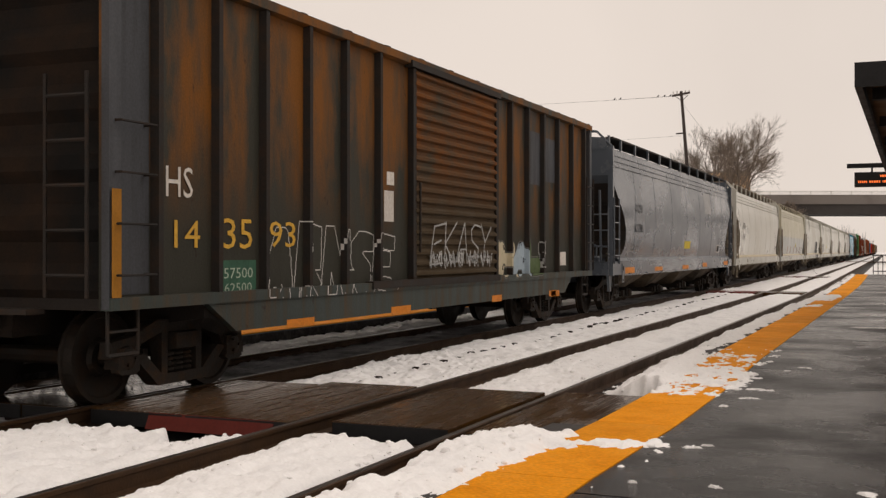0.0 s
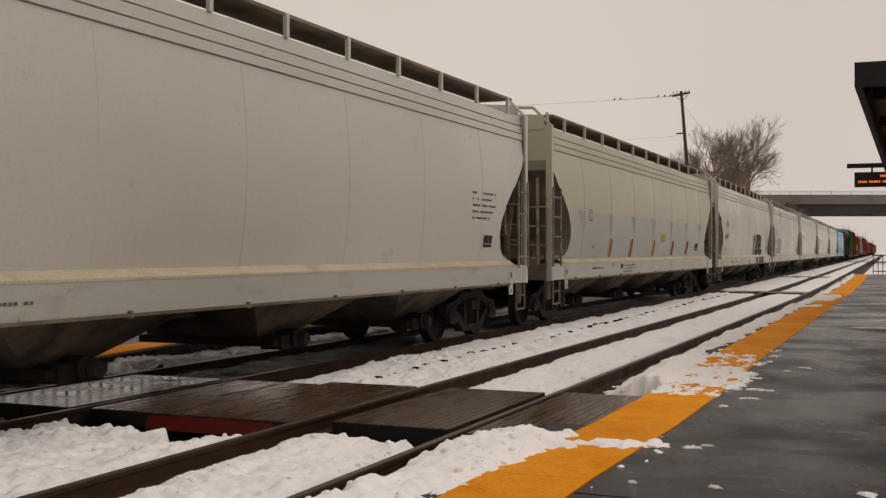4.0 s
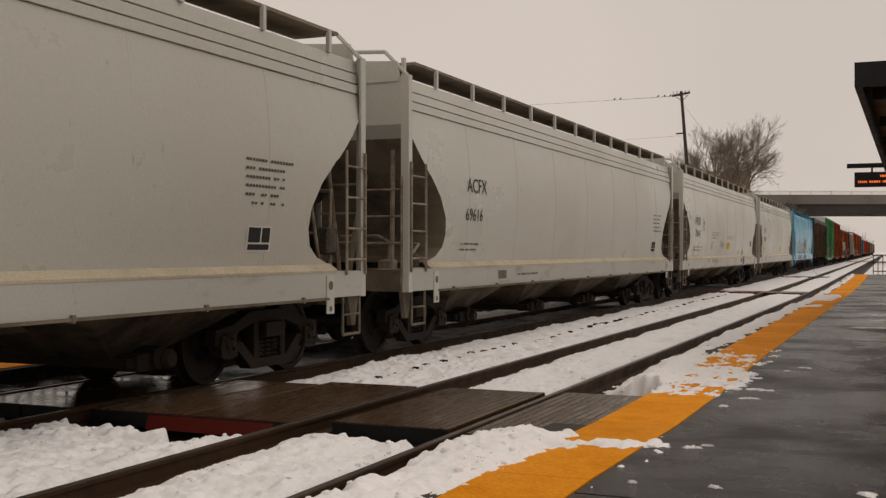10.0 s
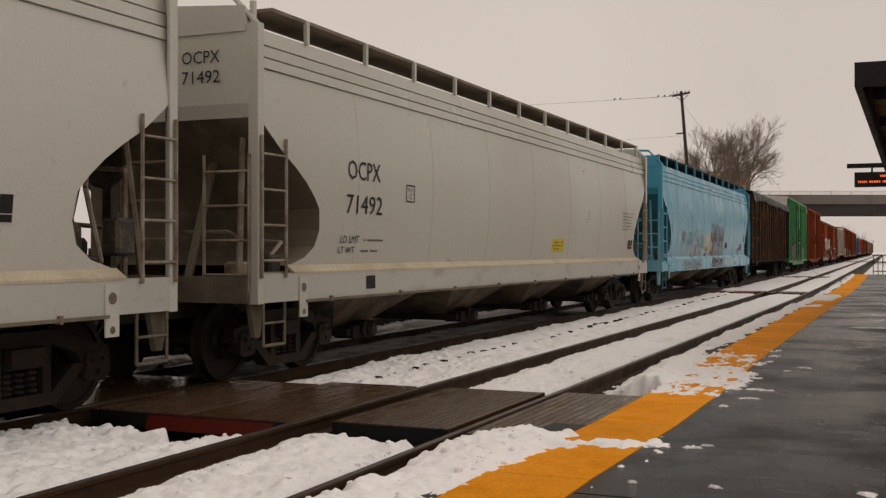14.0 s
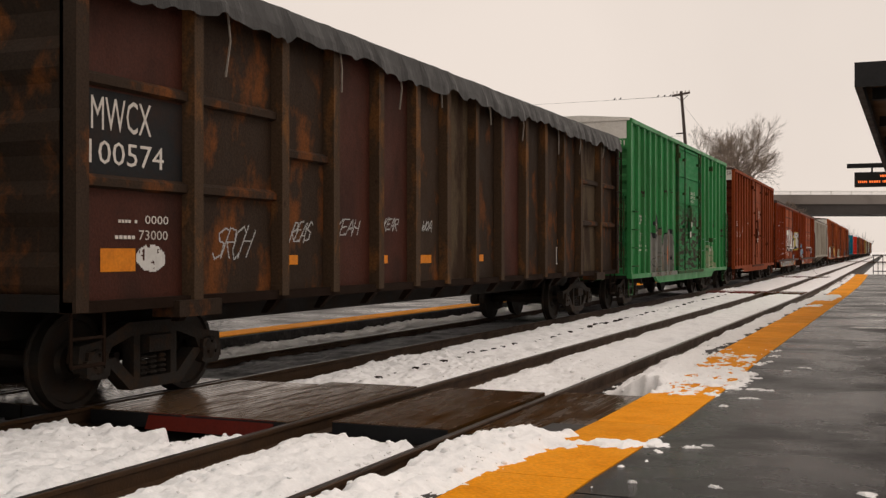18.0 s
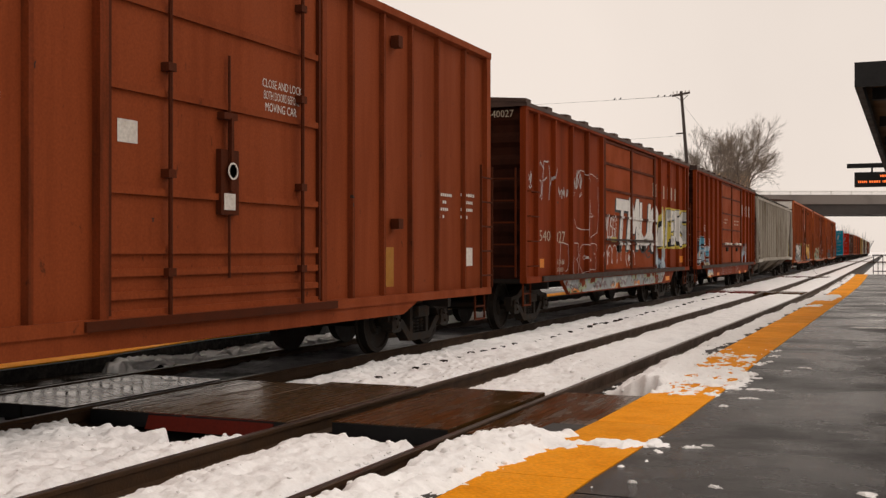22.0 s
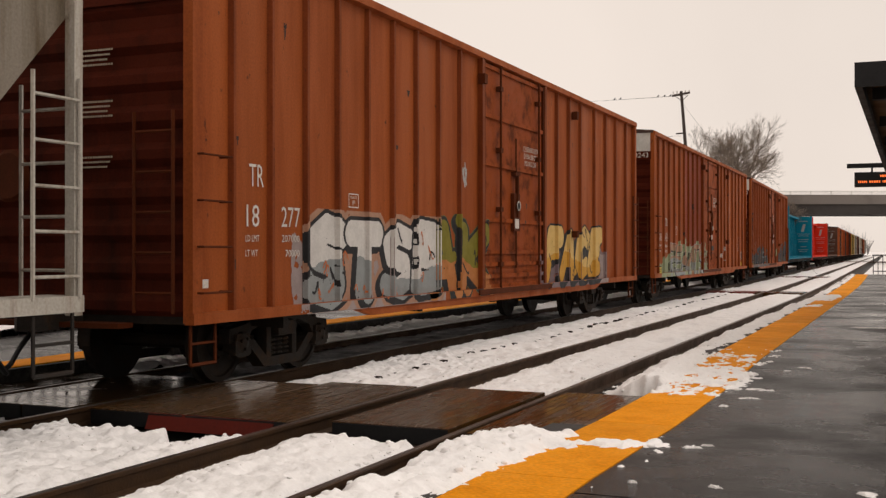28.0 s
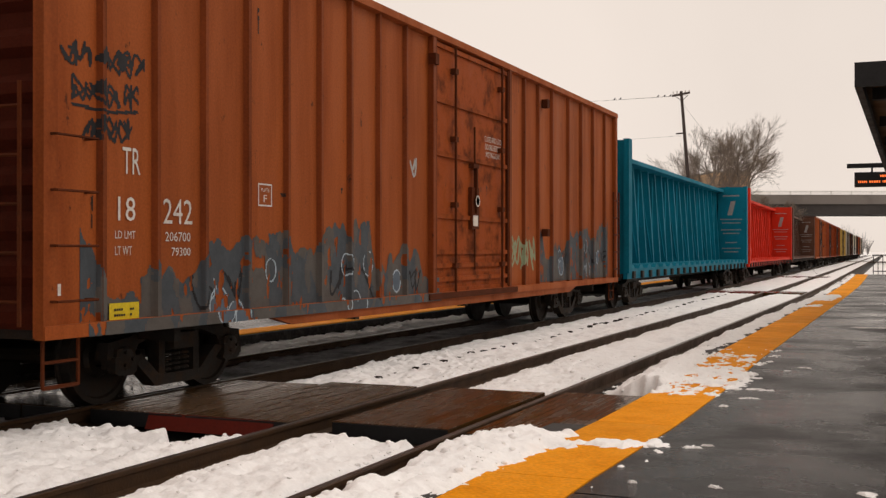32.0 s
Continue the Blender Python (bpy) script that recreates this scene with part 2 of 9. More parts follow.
ballast_bed = thing("ballast_bed", "dark wet crushed stone under the tracks", "ballast", kind="structure",
                    bm=sweep([(-3.2, -0.36), (-1.9, -0.2), (1.2, -0.19), (1.9, -0.3), (2.2, -0.36)], TRACK_TRAIN, -400, 460), material=BALLAST)
sweep_near = sweep([(-1.75, -0.36), (-1.6, -0.2), (1.4, -0.2), (1.55, -0.36)], TRACK_NEAR, -400, 460)
thing("ballast_bed", "snowed-over crushed stone under the empty track", "ballast", kind="structure", bm=sweep_near, material=BALLAST)

RAIL_PROFILE = [(-0.07, -0.17), (0.07, -0.17), (0.07, -0.155), (0.012, -0.135), (0.012, -0.045), (0.034, -0.035), (0.036, -0.006),
                (0.028, -0.001), (-0.028, -0.001), (-0.036, -0.006), (-0.034, -0.035), (-0.012, -0.045), (-0.012, -0.135), (-0.07, -0.155)]
for xc, lab in ((TRACK_NEAR, "rusty steel rail of the empty track"), (TRACK_TRAIN, "worn steel rail under the freight train")):
    for sx in (-0.7535, 0.7535):
        rail = thing("rail", lab, "rail", group="rails", kind="structure", bm=sweep(RAIL_PROFILE, xc + sx, -400, 460), material=RAIL)
        part("rail_head", sweep([(-0.026, -0.002), (0.026, -0.002), (0.026, 0.001), (-0.026, 0.001)], xc + sx, -400, 460), RAILTOP, rail,
             "bright worn running surface")

# timber ties
tie_mesh = mesh_of(bx(-1.3, 1.3, -0.11, 0.11, -0.33, -0.155), "tie")
tie_mesh.materials.append(TIE)
for xc in (TRACK_NEAR, TRACK_TRAIN):
    for k in range(120):
        y = 0.0 + k * 0.5
        t = new("tie", tie_mesh)
        t.parent = ballast_bed
        t.matrix_basis = pose(xc - off(y), y, 0.0, 0, 0, random.uniform(-1, 1))

# ---- platforms ----
CROSS0, CROSS1 = 8.45, 11.2


def plat_z(y, top=0.2):
    """Platforms dip to the rails at the foot crossing."""
    d = max(CROSS0 - y, y - CROSS1, 0)
    return 0.15 + (top - 0.15) * min(1.0, d / 2.4)


def slab(x0, x1, y0, y1, under, bend, top=0.2, lift=0.0, step=0.4, clip=None):
    ys = [y0]
    while ys[-1] < y1:
        ys.append(min(y1, ys[-1] + (step if ys[-1] < 16 else 4.0)))
    vs, fs = [], []
    for y in ys:
        z = plat_z(y, top) + lift
        vs += [(x0 - bend(y), y, under), (x1 - bend(y), y, under), (x1 - bend(y), y, z), (x0 - bend(y), y, z)]
    n = len(ys)
    for k in range(n - 1):
        for i in range(4):
            fs.append((4 * k + i, 4 * k + (i + 1) % 4, 4 * k + 4 + (i + 1) % 4, 4 * k + 4 + i))
    fs += [(0, 1, 2, 3)[::-1], (4 * n - 4, 4 * n - 3, 4 * n - 2, 4 * n - 1)]
    return quads(vs, fs)


near_platform = thing("platform", "wet dark asphalt station platform", "platform", kind="structure")
PLATS = [-22.0, -14.0, -8.0, 0.0, 5.72, 12.78, 20.4, 28.0, 36.0, 45.0, 55.0, 66.0]
for a, b in zip(PLATS, PLATS[1:]):
    part("slab", slab(-1.68, 7.5, a + 0.012, b - 0.012, -0.3, plat), ASPHALT, near_platform)
part("slab_bed", slab(-1.66, 7.4, -22, 66, -0.3, plat, top=0.185, lift=-0.012), BLACKPAINT, near_platform, "dark joints between the slabs")
part("edge_beam", slab(-2.62, -2.3, -22, CROSS0 - 0.1, -0.3, plat, lift=-0.01), BRIDGED, near_platform, "dark wet concrete platform edge")
part("edge_beam", slab(-2.62, -2.3, CROSS1 + 0.4, 66, -0.3, plat, lift=-0.01), BRIDGED, near_platform, "dark wet concrete platform edge")
edge_strip = thing("tactile_strip", "bright yellow warning strip along the platform edge, partly snowed over", "warning strip", kind="structure")
ye = -22.0
while ye < 65.9:
    yb = min(ye + 1.22, 66.0)
    part("plate", slab(-2.3, -1.685, ye + 0.005, yb - 0.005, -0.2, plat, lift=0.006), YELLOW, edge_strip)
    ye = yb

far_platform = thing("platform", "wet asphalt platform across the tracks", "platform", kind="structure",
                     bm=slab(-12.8, -10.2, -60, 62, -0.3, off), material=ASPHALT)
part("edge_beam", slab(-9.62, -9.52, -60, 62, -0.3, off, lift=-0.01), BALLAST, far_platform, "dark wet platform edge")
far_strip = thing("tactile_strip", "yellow warning strip of the opposite platform", "warning strip", kind="structure")
ye = -12.0
while ye < 61.5:
    part("plate", slab(-10.2, -9.62, ye + 0.005, ye + 1.215, -0.25, off, lift=0.004), YELLOW, far_strip)
    ye += 1.22


# ---- foot crossing of grooved panels ----
def grooved(x0, x1, y0, y1, z, n, g=1.0):
    """A panel with narrow grooves along the track."""
    bm = bmesh.new()
    w = (x1 - x0) / n
    pts = [(x0, z - 0.14)]
    for i in range(n):
        a = x0 + i * w
        pts += [(a + 0.0015 * g, z - 0.004 * g), (a + 0.004 * g, z), (a + w - 0.004 * g, z), (a + w - 0.0015 * g, z - 0.004 * g)]
    pts += [(x1, z - 0.14)]
    bm = prism(bm, pts, "y", y0, y1)
    return bm


crossing = thing("foot_crossing", "grooved brown rubber panels across both tracks, wet", "foot crossing", kind="structure")
for x0, x1, n, y0, y1 in ((-4.72, -3.60, 14, CROSS0 + 0.12, CROSS1), (-3.40, -2.56, 10, CROSS0, CROSS1 + 0.1), (-6.15, -5.07, 13, CROSS0 - 0.06, CROSS1 - 0.05),
                          (-7.24, -6.17, 13, CROSS0 - 0.06, CROSS1 - 0.3), (-8.05, -7.46, 7, CROSS0 - 0.1, CROSS1 - 0.3),
                          (-8.72, -8.06, 8, CROSS0 - 0.1, CROSS1 - 0.3), (-9.5, -8.97, 6, CROSS0 - 0.1, CROSS1 - 0.3)):
    p = part("panel", grooved(x0, x1, y0, y1, -0.004, n, 1.3 if x1 > -6.0 else 2.0), RUBBER if x1 > -7.0 else RUBBERWET, crossing)
    # black sheet added over the near end face to put it in shade
    part("end_plate", bx(x0 + 0.01, x1 - 0.01, y0 - 0.012, y0 - 0.001, -0.145, -0.012), BLACKPAINT, p, "added black sheet that shades the panel's near end")
part("ramp", prism(bmesh.new(), [(-2.56, -0.2), (-2.3, -0.2), (-2.3, 0.15), (-2.56, -0.004)], "y", CROSS0 - 0.1, CROSS1 + 0.4), ASPHALT, crossing, "black asphalt ramp")
part("end_bevel", prism(bmesh.new(), [(CROSS0 - 0.062, -0.006), (CROSS0 - 0.13, -0.15), (CROSS0 - 0.062, -0.15)], "x", -6.55, -5.2), PANELRED, crossing, "dull red bevelled end")
for yy, x0, x1 in ((41.8, -7.0, -3.5), (68.0, -6.9, -4.0), (172.0, -12.0, 2.0)):
    far = thing("foot_crossing", "distant dark crossing panels over the tracks", "foot crossing", kind="structure")
    for k in range(4):
        w = (x1 - x0) / 4
        part("panel", grooved(x0 + k * w - off(yy), x0 + (k + 1) * w - 0.02 - off(yy), yy - 0.6, yy + 0.9, 0.004, 6), PANELRED if k < 2 else RUBBER, far)

# ---- rolling stock ----
SIDE = 1.6
WHEEL_R = 0.457
CARS = []      # (thing, centre along the train)
AXLES = []     # (wheel set, its place along the train)


def wheel_mesh():
    bm = bmesh.new()
    for s in (-1, 1):
        prof = [(0.66, 0.485), (0.69, 0.487), (0.70, 0.462), (0.80, 0.455), (0.802, 0.40), (0.775, 0.385), (0.755, 0.20), (0.80, 0.17),
                (0.80, 0.10), (0.66, 0.10), (0.665, 0.17), (0.70, 0.20), (0.71, 0.38), (0.665, 0.40), (0.66, 0.485)]
        lathe(bm, [(s * a, r) for a, r in prof], 24)
    lathe(bm, [(-1.08, 0.075), (-0.6, 0.09), (0.6, 0.09), (1.08, 0.075)], 10)
    for s in (-1, 1):
        lathe(bm, [(s * 0.9, 0.125), (s * 1.1, 0.125), (s * 1.12, 0.1), (s * 1.13, 0.05)], 12)
        for k in range(3):
            a = 2 * math.pi * k / 3
            c = Vector((s * 1.12, 0.07 * math.cos(a), 0.07 * math.sin(a)))
            rod(bm, c, c + Vector((s * 0.03, 0, 0)), 0.02, 6)
    me = mesh_of(bm, "wheel_set")
    me.materials.append(WHEELM)
    return me


def frame_mesh():
    """A cast side frame of a three-piece truck, with its two windows."""
    bm = bmesh.new()
    top = [(-1.12, 0.50), (-1.10, 0.62), (-0.80, 0.66), (-0.45, 0.78), (0.45, 0.78), (0.80, 0.66), (1.10, 0.62), (1.12, 0.50)]
    # upper member
    prism(bm, [(-1.12, 0.46), (-1.10, 0.62), (-0.78, 0.66), (-0.42, 0.80), (0.42, 0.80), (0.78, 0.66), (1.10, 0.62), (1.12, 0.46),
               (0.74, 0.46), (0.66, 0.58), (0.36, 0.67), (-0.36, 0.67), (-0.66, 0.58), (-0.74, 0.46)], "x", 0.93, 1.07)
    # lower bow
    prism(bm, [(-0.78, 0.46), (-0.40, 0.14), (0.40, 0.14), (0.78, 0.46), (0.62, 0.48), (0.34, 0.25), (-0.34, 0.25), (-0.62, 0.48)], "x", 0.92, 1.08)
    for s in (-1, 1):
        box(bm, 0.93, 1.07, min(s * 0.24, s * 0.34), max(s * 0.24, s * 0.34), 0.22, 0.70)
        box(bm, 0.95, 1.12, min(s * 0.74, s * 1.06), max(s * 0.74, s * 1.06), 0.36, 0.48)
    me = mesh_of(bm, "side_frame")
    me.materials.append(IRON)
    return me


def spring_mesh():
    bm = bmesh.new()
    for y in (-0.15, 0.0, 0.15):
        for k in range(6):
            z = 0.26 + k * 0.052
            lathe(bm, [(z, 0.045), (z + 0.013, 0.065), (z + 0.03, 0.065), (z + 0.043, 0.045)], 8, "z")
            for v in bm.verts[-32:]:
                v.co.y += y
                v.co.x += 1.0
    me = mesh_of(bm, "spring")
    me.materials.append(IRON)
    return me


WHEEL_ME, FRAME_ME, SPRING_ME = wheel_mesh(), frame_mesh(), spring_mesh()
FLIP = pose(0, 0, 0, 0, 0, 180)
BOLSTER_ME = mesh_of(prism(bmesh.new(), [(-1.15, 0.50), (-1.15, 0.66), (-0.5, 0.72), (0.5, 0.72), (1.15, 0.66), (1.15, 0.50), (0.5, 0.36), (-0.5, 0.36)], "y", -0.2, 0.2), "bolster")
BOLSTER_ME.materials.append(IRON)
BEAM_ME = mesh_of(box(bx(-0.9, 0.9, -0.42, -0.34, 0.38, 0.5), -0.9, 0.9, 0.34, 0.42, 0.38, 0.5), "brake_beam")
BEAM_ME.materials.append(UNDER)
ADAPT_ME = mesh_of(prism(bmesh.new(), [(-0.16, 0.33), (-0.13, 0.56), (0.13, 0.56), (0.16, 0.33), (0.10, 0.30), (-0.10, 0.30)], "x", 1.02, 1.11), "bearing_adapter")
ADAPT_ME.materials.append(IRON)


def truck(car, y, centre, base=1.78):
    t = new("truck", BOLSTER_ME)
    t.parent = car
    t.matrix_basis = pose(0, y, 0)
    for m in (Matrix(), FLIP):
        o = part("side_frame", FRAME_ME, IRON, t)
        o.matrix_basis = m
        o = tagged(part("spring_nest", SPRING_ME, IRON, t), kind="stuff")
        o.matrix_basis = m
        for dy in (-base / 2, base / 2):
            o = part("bearing_adapter", ADAPT_ME, IRON, t)
            o.matrix_basis = m @ pose(0, dy, 0)
    part("brake_beam", BEAM_ME, UNDER, t)
    for dy in (-base / 2, base / 2):
        w = part("wheel_set", WHEEL_ME, WHEELM, t)
        w.matrix_basis = pose(0, dy, WHEEL_R)
        AXLES.append((w, dy, centre + y + dy))
    return t


def couplers(car, half, reach):
    """Knuckle couplers, draft boxes and air hoses at both ends."""
    for s in (-1, 1):
        bm = bmesh.new()
        box(bm, -0.14, 0.14, half - 0.5, half + reach - 0.35, 0.74, 0.96)
        prism(bm, [(-0.16, half + reach - 0.36), (0.16, half + reach - 0.36), (0.19, half + reach - 0.1), (0.06, half + reach), (-0.10, half + reach - 0.02), (-0.2, half + reach - 0.14)],
              "z", 0.70, 1.0)
        if s < 0:
            bmesh.ops.rotate(bm, verts=bm.verts, cent=(0, 0, 0), matrix=Matrix.Rotation(math.pi, 3, "Z"))
        part("coupler", bm, IRON, car)
        bm = bmesh.new()
        pts = [(0.35 * s, s * (half + 0.05), 0.72), (0.36 * s, s * (half + 0.25), 0.52), (0.3 * s, s * (half + 0.45), 0.36), (0.2 * s, s * (half + reach - 0.02), 0.34)]
        for p, q in zip(pts, pts[1:]):
            rod(bm, p, q, 0.028, 6)
        part("air_hose", bm, BLACKPAINT, car)


def ladder(car, x, y0, y1, z0, z1, n, m, name="ladder", axis="y", r=0.016):
    """Two stiles and n rungs; axis y lies on the side, axis x on the end (then y0, y1 are x and x is y)."""
    P = (lambda a, z: (x, a, z)) if axis == "y" else (lambda a, z: (a, x, z))
    lad = part(name, rod(bmesh.new(), P(y0, z0), P(y0, z1), r * 1.25, 5), m, car)
    part("stile", rod(bmesh.new(), P(y1, z0), P(y1, z1), r * 1.25, 5), m, lad)
    for k in range(n):
        z = z0 + (z1 - z0) * (k + 0.5) / n
        part("rung", rod(bmesh.new(), P(y0, z), P(y1, z), r, 5), m, lad)
    return lad


def stirrup(car, x, y0, y1, z0, z1, m):
    bm = bmesh.new()
    rod(bm, (x, y0, z1), (x, y0, z0), 0.018, 5)
    rod(bm, (x, y1, z1), (x, y1, z0), 0.018, 5)
    rod(bm, (x, y0, z0), (x, y1, z0), 0.02, 5)
    rod(bm, (x, y0, (z0 + z1) / 2), (x, y1, (z0 + z1) / 2), 0.016, 5)
    return part("sill_step", bm, m, car)


def shift(ob, x, y, z):
    ob.data.transform(Matrix.Translation((x, y, z)))
    return ob


SURF = {}      # how the near side of each car lies: (kind, foot of the sheet, sheet, ribs, rib half width, rib height, door)


def car_root(name, label, s0, s1, group, reach=0.62, tr=1.75):
    """The Empty of a car whose body goes from s0 to s1 along the train, with trucks and couplers."""
    c, half = (s0 + s1) / 2, (s1 - s0) / 2
    car = thing(name, label, "freight car", group=group)
    CARS.append((car, c))
    for s in (-1, 1):
        truck(car, s * (half - tr), c)
    couplers(car, half, reach)
    return car, half


def corrugated_end(bm, x0, x1, y, s, z0, z1, n):
    """An end wall with n horizontal ribs, facing s (-1: low y)."""
    pts = [(y - s * 0.06, z0), (y, z0)]
    h = (z1 - z0) / n
    for k in range(n):
        a = z0 + k * h
        pts += [(y, a + h * 0.1), (y + s * 0.07, a + h * 0.3), (y + s * 0.07, a + h * 0.55), (y, a + h * 0.75)]
    pts += [(y, z1), (y - s * 0.06, z1)]
    return prism(bm, pts, "x", x0, x1)


def roof_mesh(half, ze, rise, over=0.04, n=14, seam=0.03):
    """A shallow sheet roof with raised seams across."""
    bm = bmesh.new()
    seam *= 0.5
    prism(bm, [(-1.5 - over, ze - 0.05), (-1.5 - over, ze + 0.02), (-0.3, ze + rise), (0.3, ze + rise), (1.5 + over, ze + 0.02), (1.5 + over, ze - 0.05)], "y", -half - 0.02, half + 0.02)
    for k in range(n + 1):
        y = -half + 0.1 + (2 * half - 0.2) * k / n
        prism(bm, [(-1.49 - over, ze + 0.018), (-1.49 - over, ze + 0.02 + seam), (-0.3, ze + rise + seam), (0.3, ze + rise + seam), (1.49 + over, ze + 0.02 + seam), (1.49 + over, ze + 0.018), (0.3, ze + rise - 0.002), (-0.3, ze + rise - 0.002)],
              "y", y - 0.04 - seam * 1.6, y + 0.04 + seam * 1.6)
    return bm


RAILS = {"plug": [(f, 0.03, 0.04) for f in (0.0, 0.045, 0.10, 0.155, 0.30, 0.55, 0.765, 0.985)], "double": [(f, 0.02, 0.035) for f in (0.0, 0.21, 0.42, 0.62, 0.82, 0.985)], "slide": []}


def boxcar(label, s0, s1, paint, dark, endm, roofm, zb, ze, door, ribs, kind="plug", sill=0.0, sillc=None, end_n=9, white_top=None,
           sill_m=None, tr=1.75, rib_w=0.13, seams=14, ladders=True, reach=0.62, eave=True, rise=0.12, doorm=None, hump=0.03, ribm=None, handles=False, rib_h=0.085, other=None):
    """door: (y0, y1) from the near end; ribs: their places; sill: how deep the side sill hangs below zb between the trucks."""
    car, half = car_root("boxcar", label, s0, s1, "freight cars of the train", reach, tr)
    o = -half
    d0, d1 = o + door[0], o + door[1]
    doorm = doorm or paint
    xs = 1.5
    part("floor", bx(-1.46, 1.46, -half + 0.1, half - 0.1, zb - 0.02, zb + 0.16), UNDER, car)
    part("centre_sill", bx(-0.28, 0.28, -half + 0.2, half - 0.2, 0.68, zb + 0.0), UNDER, car)
    for k in range(5):
        y = -half + (2 * half) * (k + 0.5) / 5
        part("cross_bearer", prism(bmesh.new(), [(-1.5, zb - 0.02), (-1.5, zb - 0.16), (-0.3, 0.66), (0.3, 0.66), (1.5, zb - 0.16), (1.5, zb - 0.02)], "y", y - 0.05, y + 0.05), UNDER, car)
    edges = sorted([-half] + [o + r for r in ribs] + [d0, d1] + [half])
    SURF[car.name] = ("box", zb, xs, [o + r for r in ribs], rib_w / 2, rib_h, (d0, d1, {"plug": 0.033, "slide": 0.098, "double": 0.053}[kind],
                                                                           [(zb + 0.12 + (ze - zb - 0.25) * f - a, zb + 0.12 + (ze - zb - 0.25) * f + b) for f, a, b in RAILS[kind]], {"plug": 0.068, "slide": 0.098, "double": 0.080}[kind]))
    for sgn in (1, -1):
        side = (xs - 0.03, xs) if sgn > 0 else (-xs, -xs + 0.03)
        # sheets between the ribs
        for a, b in zip(edges, edges[1:]):
            if b <= d0 + 0.02 or a >= d1 - 0.02:
                part("side_sheet", bx(*side, a, b, zb, ze), other[2] if other and other[0] < (a + b) / 2 - o < other[1] else paint, car)
        for r in edges[1:-1]:
            if d0 - 0.02 < r < d1 + 0.02:
                continue
            if kind != "double" and (abs(r - d0) < 0.2 or abs(r - d1) < 0.2):
                continue
            q = [(sgn * (xs - 0.002), r - rib_w / 2), (sgn * (xs + rib_h), r - rib_w / 2 + 0.02), (sgn * (xs + rib_h), r + rib_w / 2 - 0.02), (sgn * (xs - 0.002), r + rib_w / 2)]
            part("rib", prism(bmesh.new(), q, "z", zb + 0.1, ze - 0.09), ribm or paint, car)
        for e in (-half, half):
            part("corner_post", bx(sgn * 1.5, sgn * 1.585, e - 0.002 if e < 0 else e - 0.16, e + 0.16 if e < 0 else e + 0.002, zb, ze), HS_GREY if kind == "slide" else paint, car)
        for dd in (d0, d1):
            part("door_post", bx(sgn * (xs - 0.002), sgn * (xs + 0.09), dd - 0.09 if dd < 0 or dd == d0 else dd - 0.02, dd + 0.02 if dd == d0 else dd + 0.09, zb, ze - 0.08), ribm if ribm and kind == "plug" else dark, car)
        part("top_chord", prism(bmesh.new(), [(sgn * 1.48, ze - 0.12), (sgn * 1.60, ze - 0.10), (sgn * 1.60, ze + 0.0), (sgn * 1.48, ze + 0.02)], "y", -half, half), paint, car)
        sm = sill_m or paint
        part("bottom_chord", bx(sgn * 1.49, sgn * 1.60, -half, half, zb - 0.015, zb + 0.1), sm, car)
        if sill:
            a, b = sillc or (-half + 2.9, half - 2.9)
            t = 0.5
            part("side_sill", prism(bmesh.new(), [(a, zb - 0.015), (a + t, zb - sill), (b - t, zb - sill), (b, zb - 0.015)], "x", sgn * 1.50, sgn * 1.575), sm, car)
        # door
        x1 = sgn * (xs + 0.06)
        dz0, dz1 = zb + 0.12, ze - 0.13
        if kind == "plug":
            w = d1 - d0
            dn = part("door", bx(sgn * (xs - 0.03), sgn * (xs + 0.03), d0 + 0.02, d1 - 0.02, dz0, dz1), doorm, car, "recessed plug door with locking rods")
            for zf in (0.0, 0.045, 0.10, 0.155, 0.30, 0.55, 0.765, 0.985):
                z = dz0 + (dz1 - dz0) * zf
                part("door_rail", bx(sgn * (xs + 0.03), sgn * (xs + 0.065), d0 + 0.04, d1 - 0.04, z - 0.03, z + 0.04), doorm, dn)
            for yf in (0.23, 0.87):
                yy = d0 + w * yf
                part("locking_rod", rod(bmesh.new(), (sgn * (xs + 0.1), yy, dz0 - 0.1), (sgn * (xs + 0.1), yy, dz1), 0.022, 6), dark, dn)
                for zf in (0.1, 0.35, 0.62, 0.9):
                    z = dz0 + (dz1 - dz0) * zf
                    part("rod_guide", bx(sgn * (xs + 0.03), sgn * (xs + 0.125), yy - 0.06, yy + 0.06, z - 0.04, z + 0.04), dark, dn)
            yl = d0 + w * 0.49
            part("lever_box", bx(sgn * (xs + 0.03), sgn * (xs + 0.095), yl - 0.16, yl + 0.16, dz0 + 0.95, dz0 + 1.62), dark, dn)
            part("lock_lever", prism(bmesh.new(), [(yl - 0.03, dz0 + 1.2), (yl + 0.03, dz0 + 1.2), (yl + 0.02, dz0 + 1.95), (yl - 0.02, dz0 + 1.95)], "x", sgn * (xs + 0.096), sgn * (xs + 0.13)), dark, dn)
            if sgn > 0:
                part("lever_notice", bx(xs + 0.096, xs + 0.1, yl - 0.11, yl + 0.09, dz0 + 1.0, dz0 + 1.17), WHITELET, dn, "worn white notice")
                bm = lathe(bmesh.new(), [(0.0, 0.07), (0.004, 0.07), (0.004, 0.09), (0.0, 0.09)], 18, "x")
                shift(part("lever_ring", bm, WHITELET, dn, "white painted ring"), xs + 0.131, yl, dz0 + 1.4)
            part("centre_rod", rod(bmesh.new(), (sgn * (xs + 0.07), yl + 0.02, dz0 + 0.3), (sgn * (xs + 0.07), yl + 0.02, dz0 + 2.6), 0.016, 5), dark, dn)
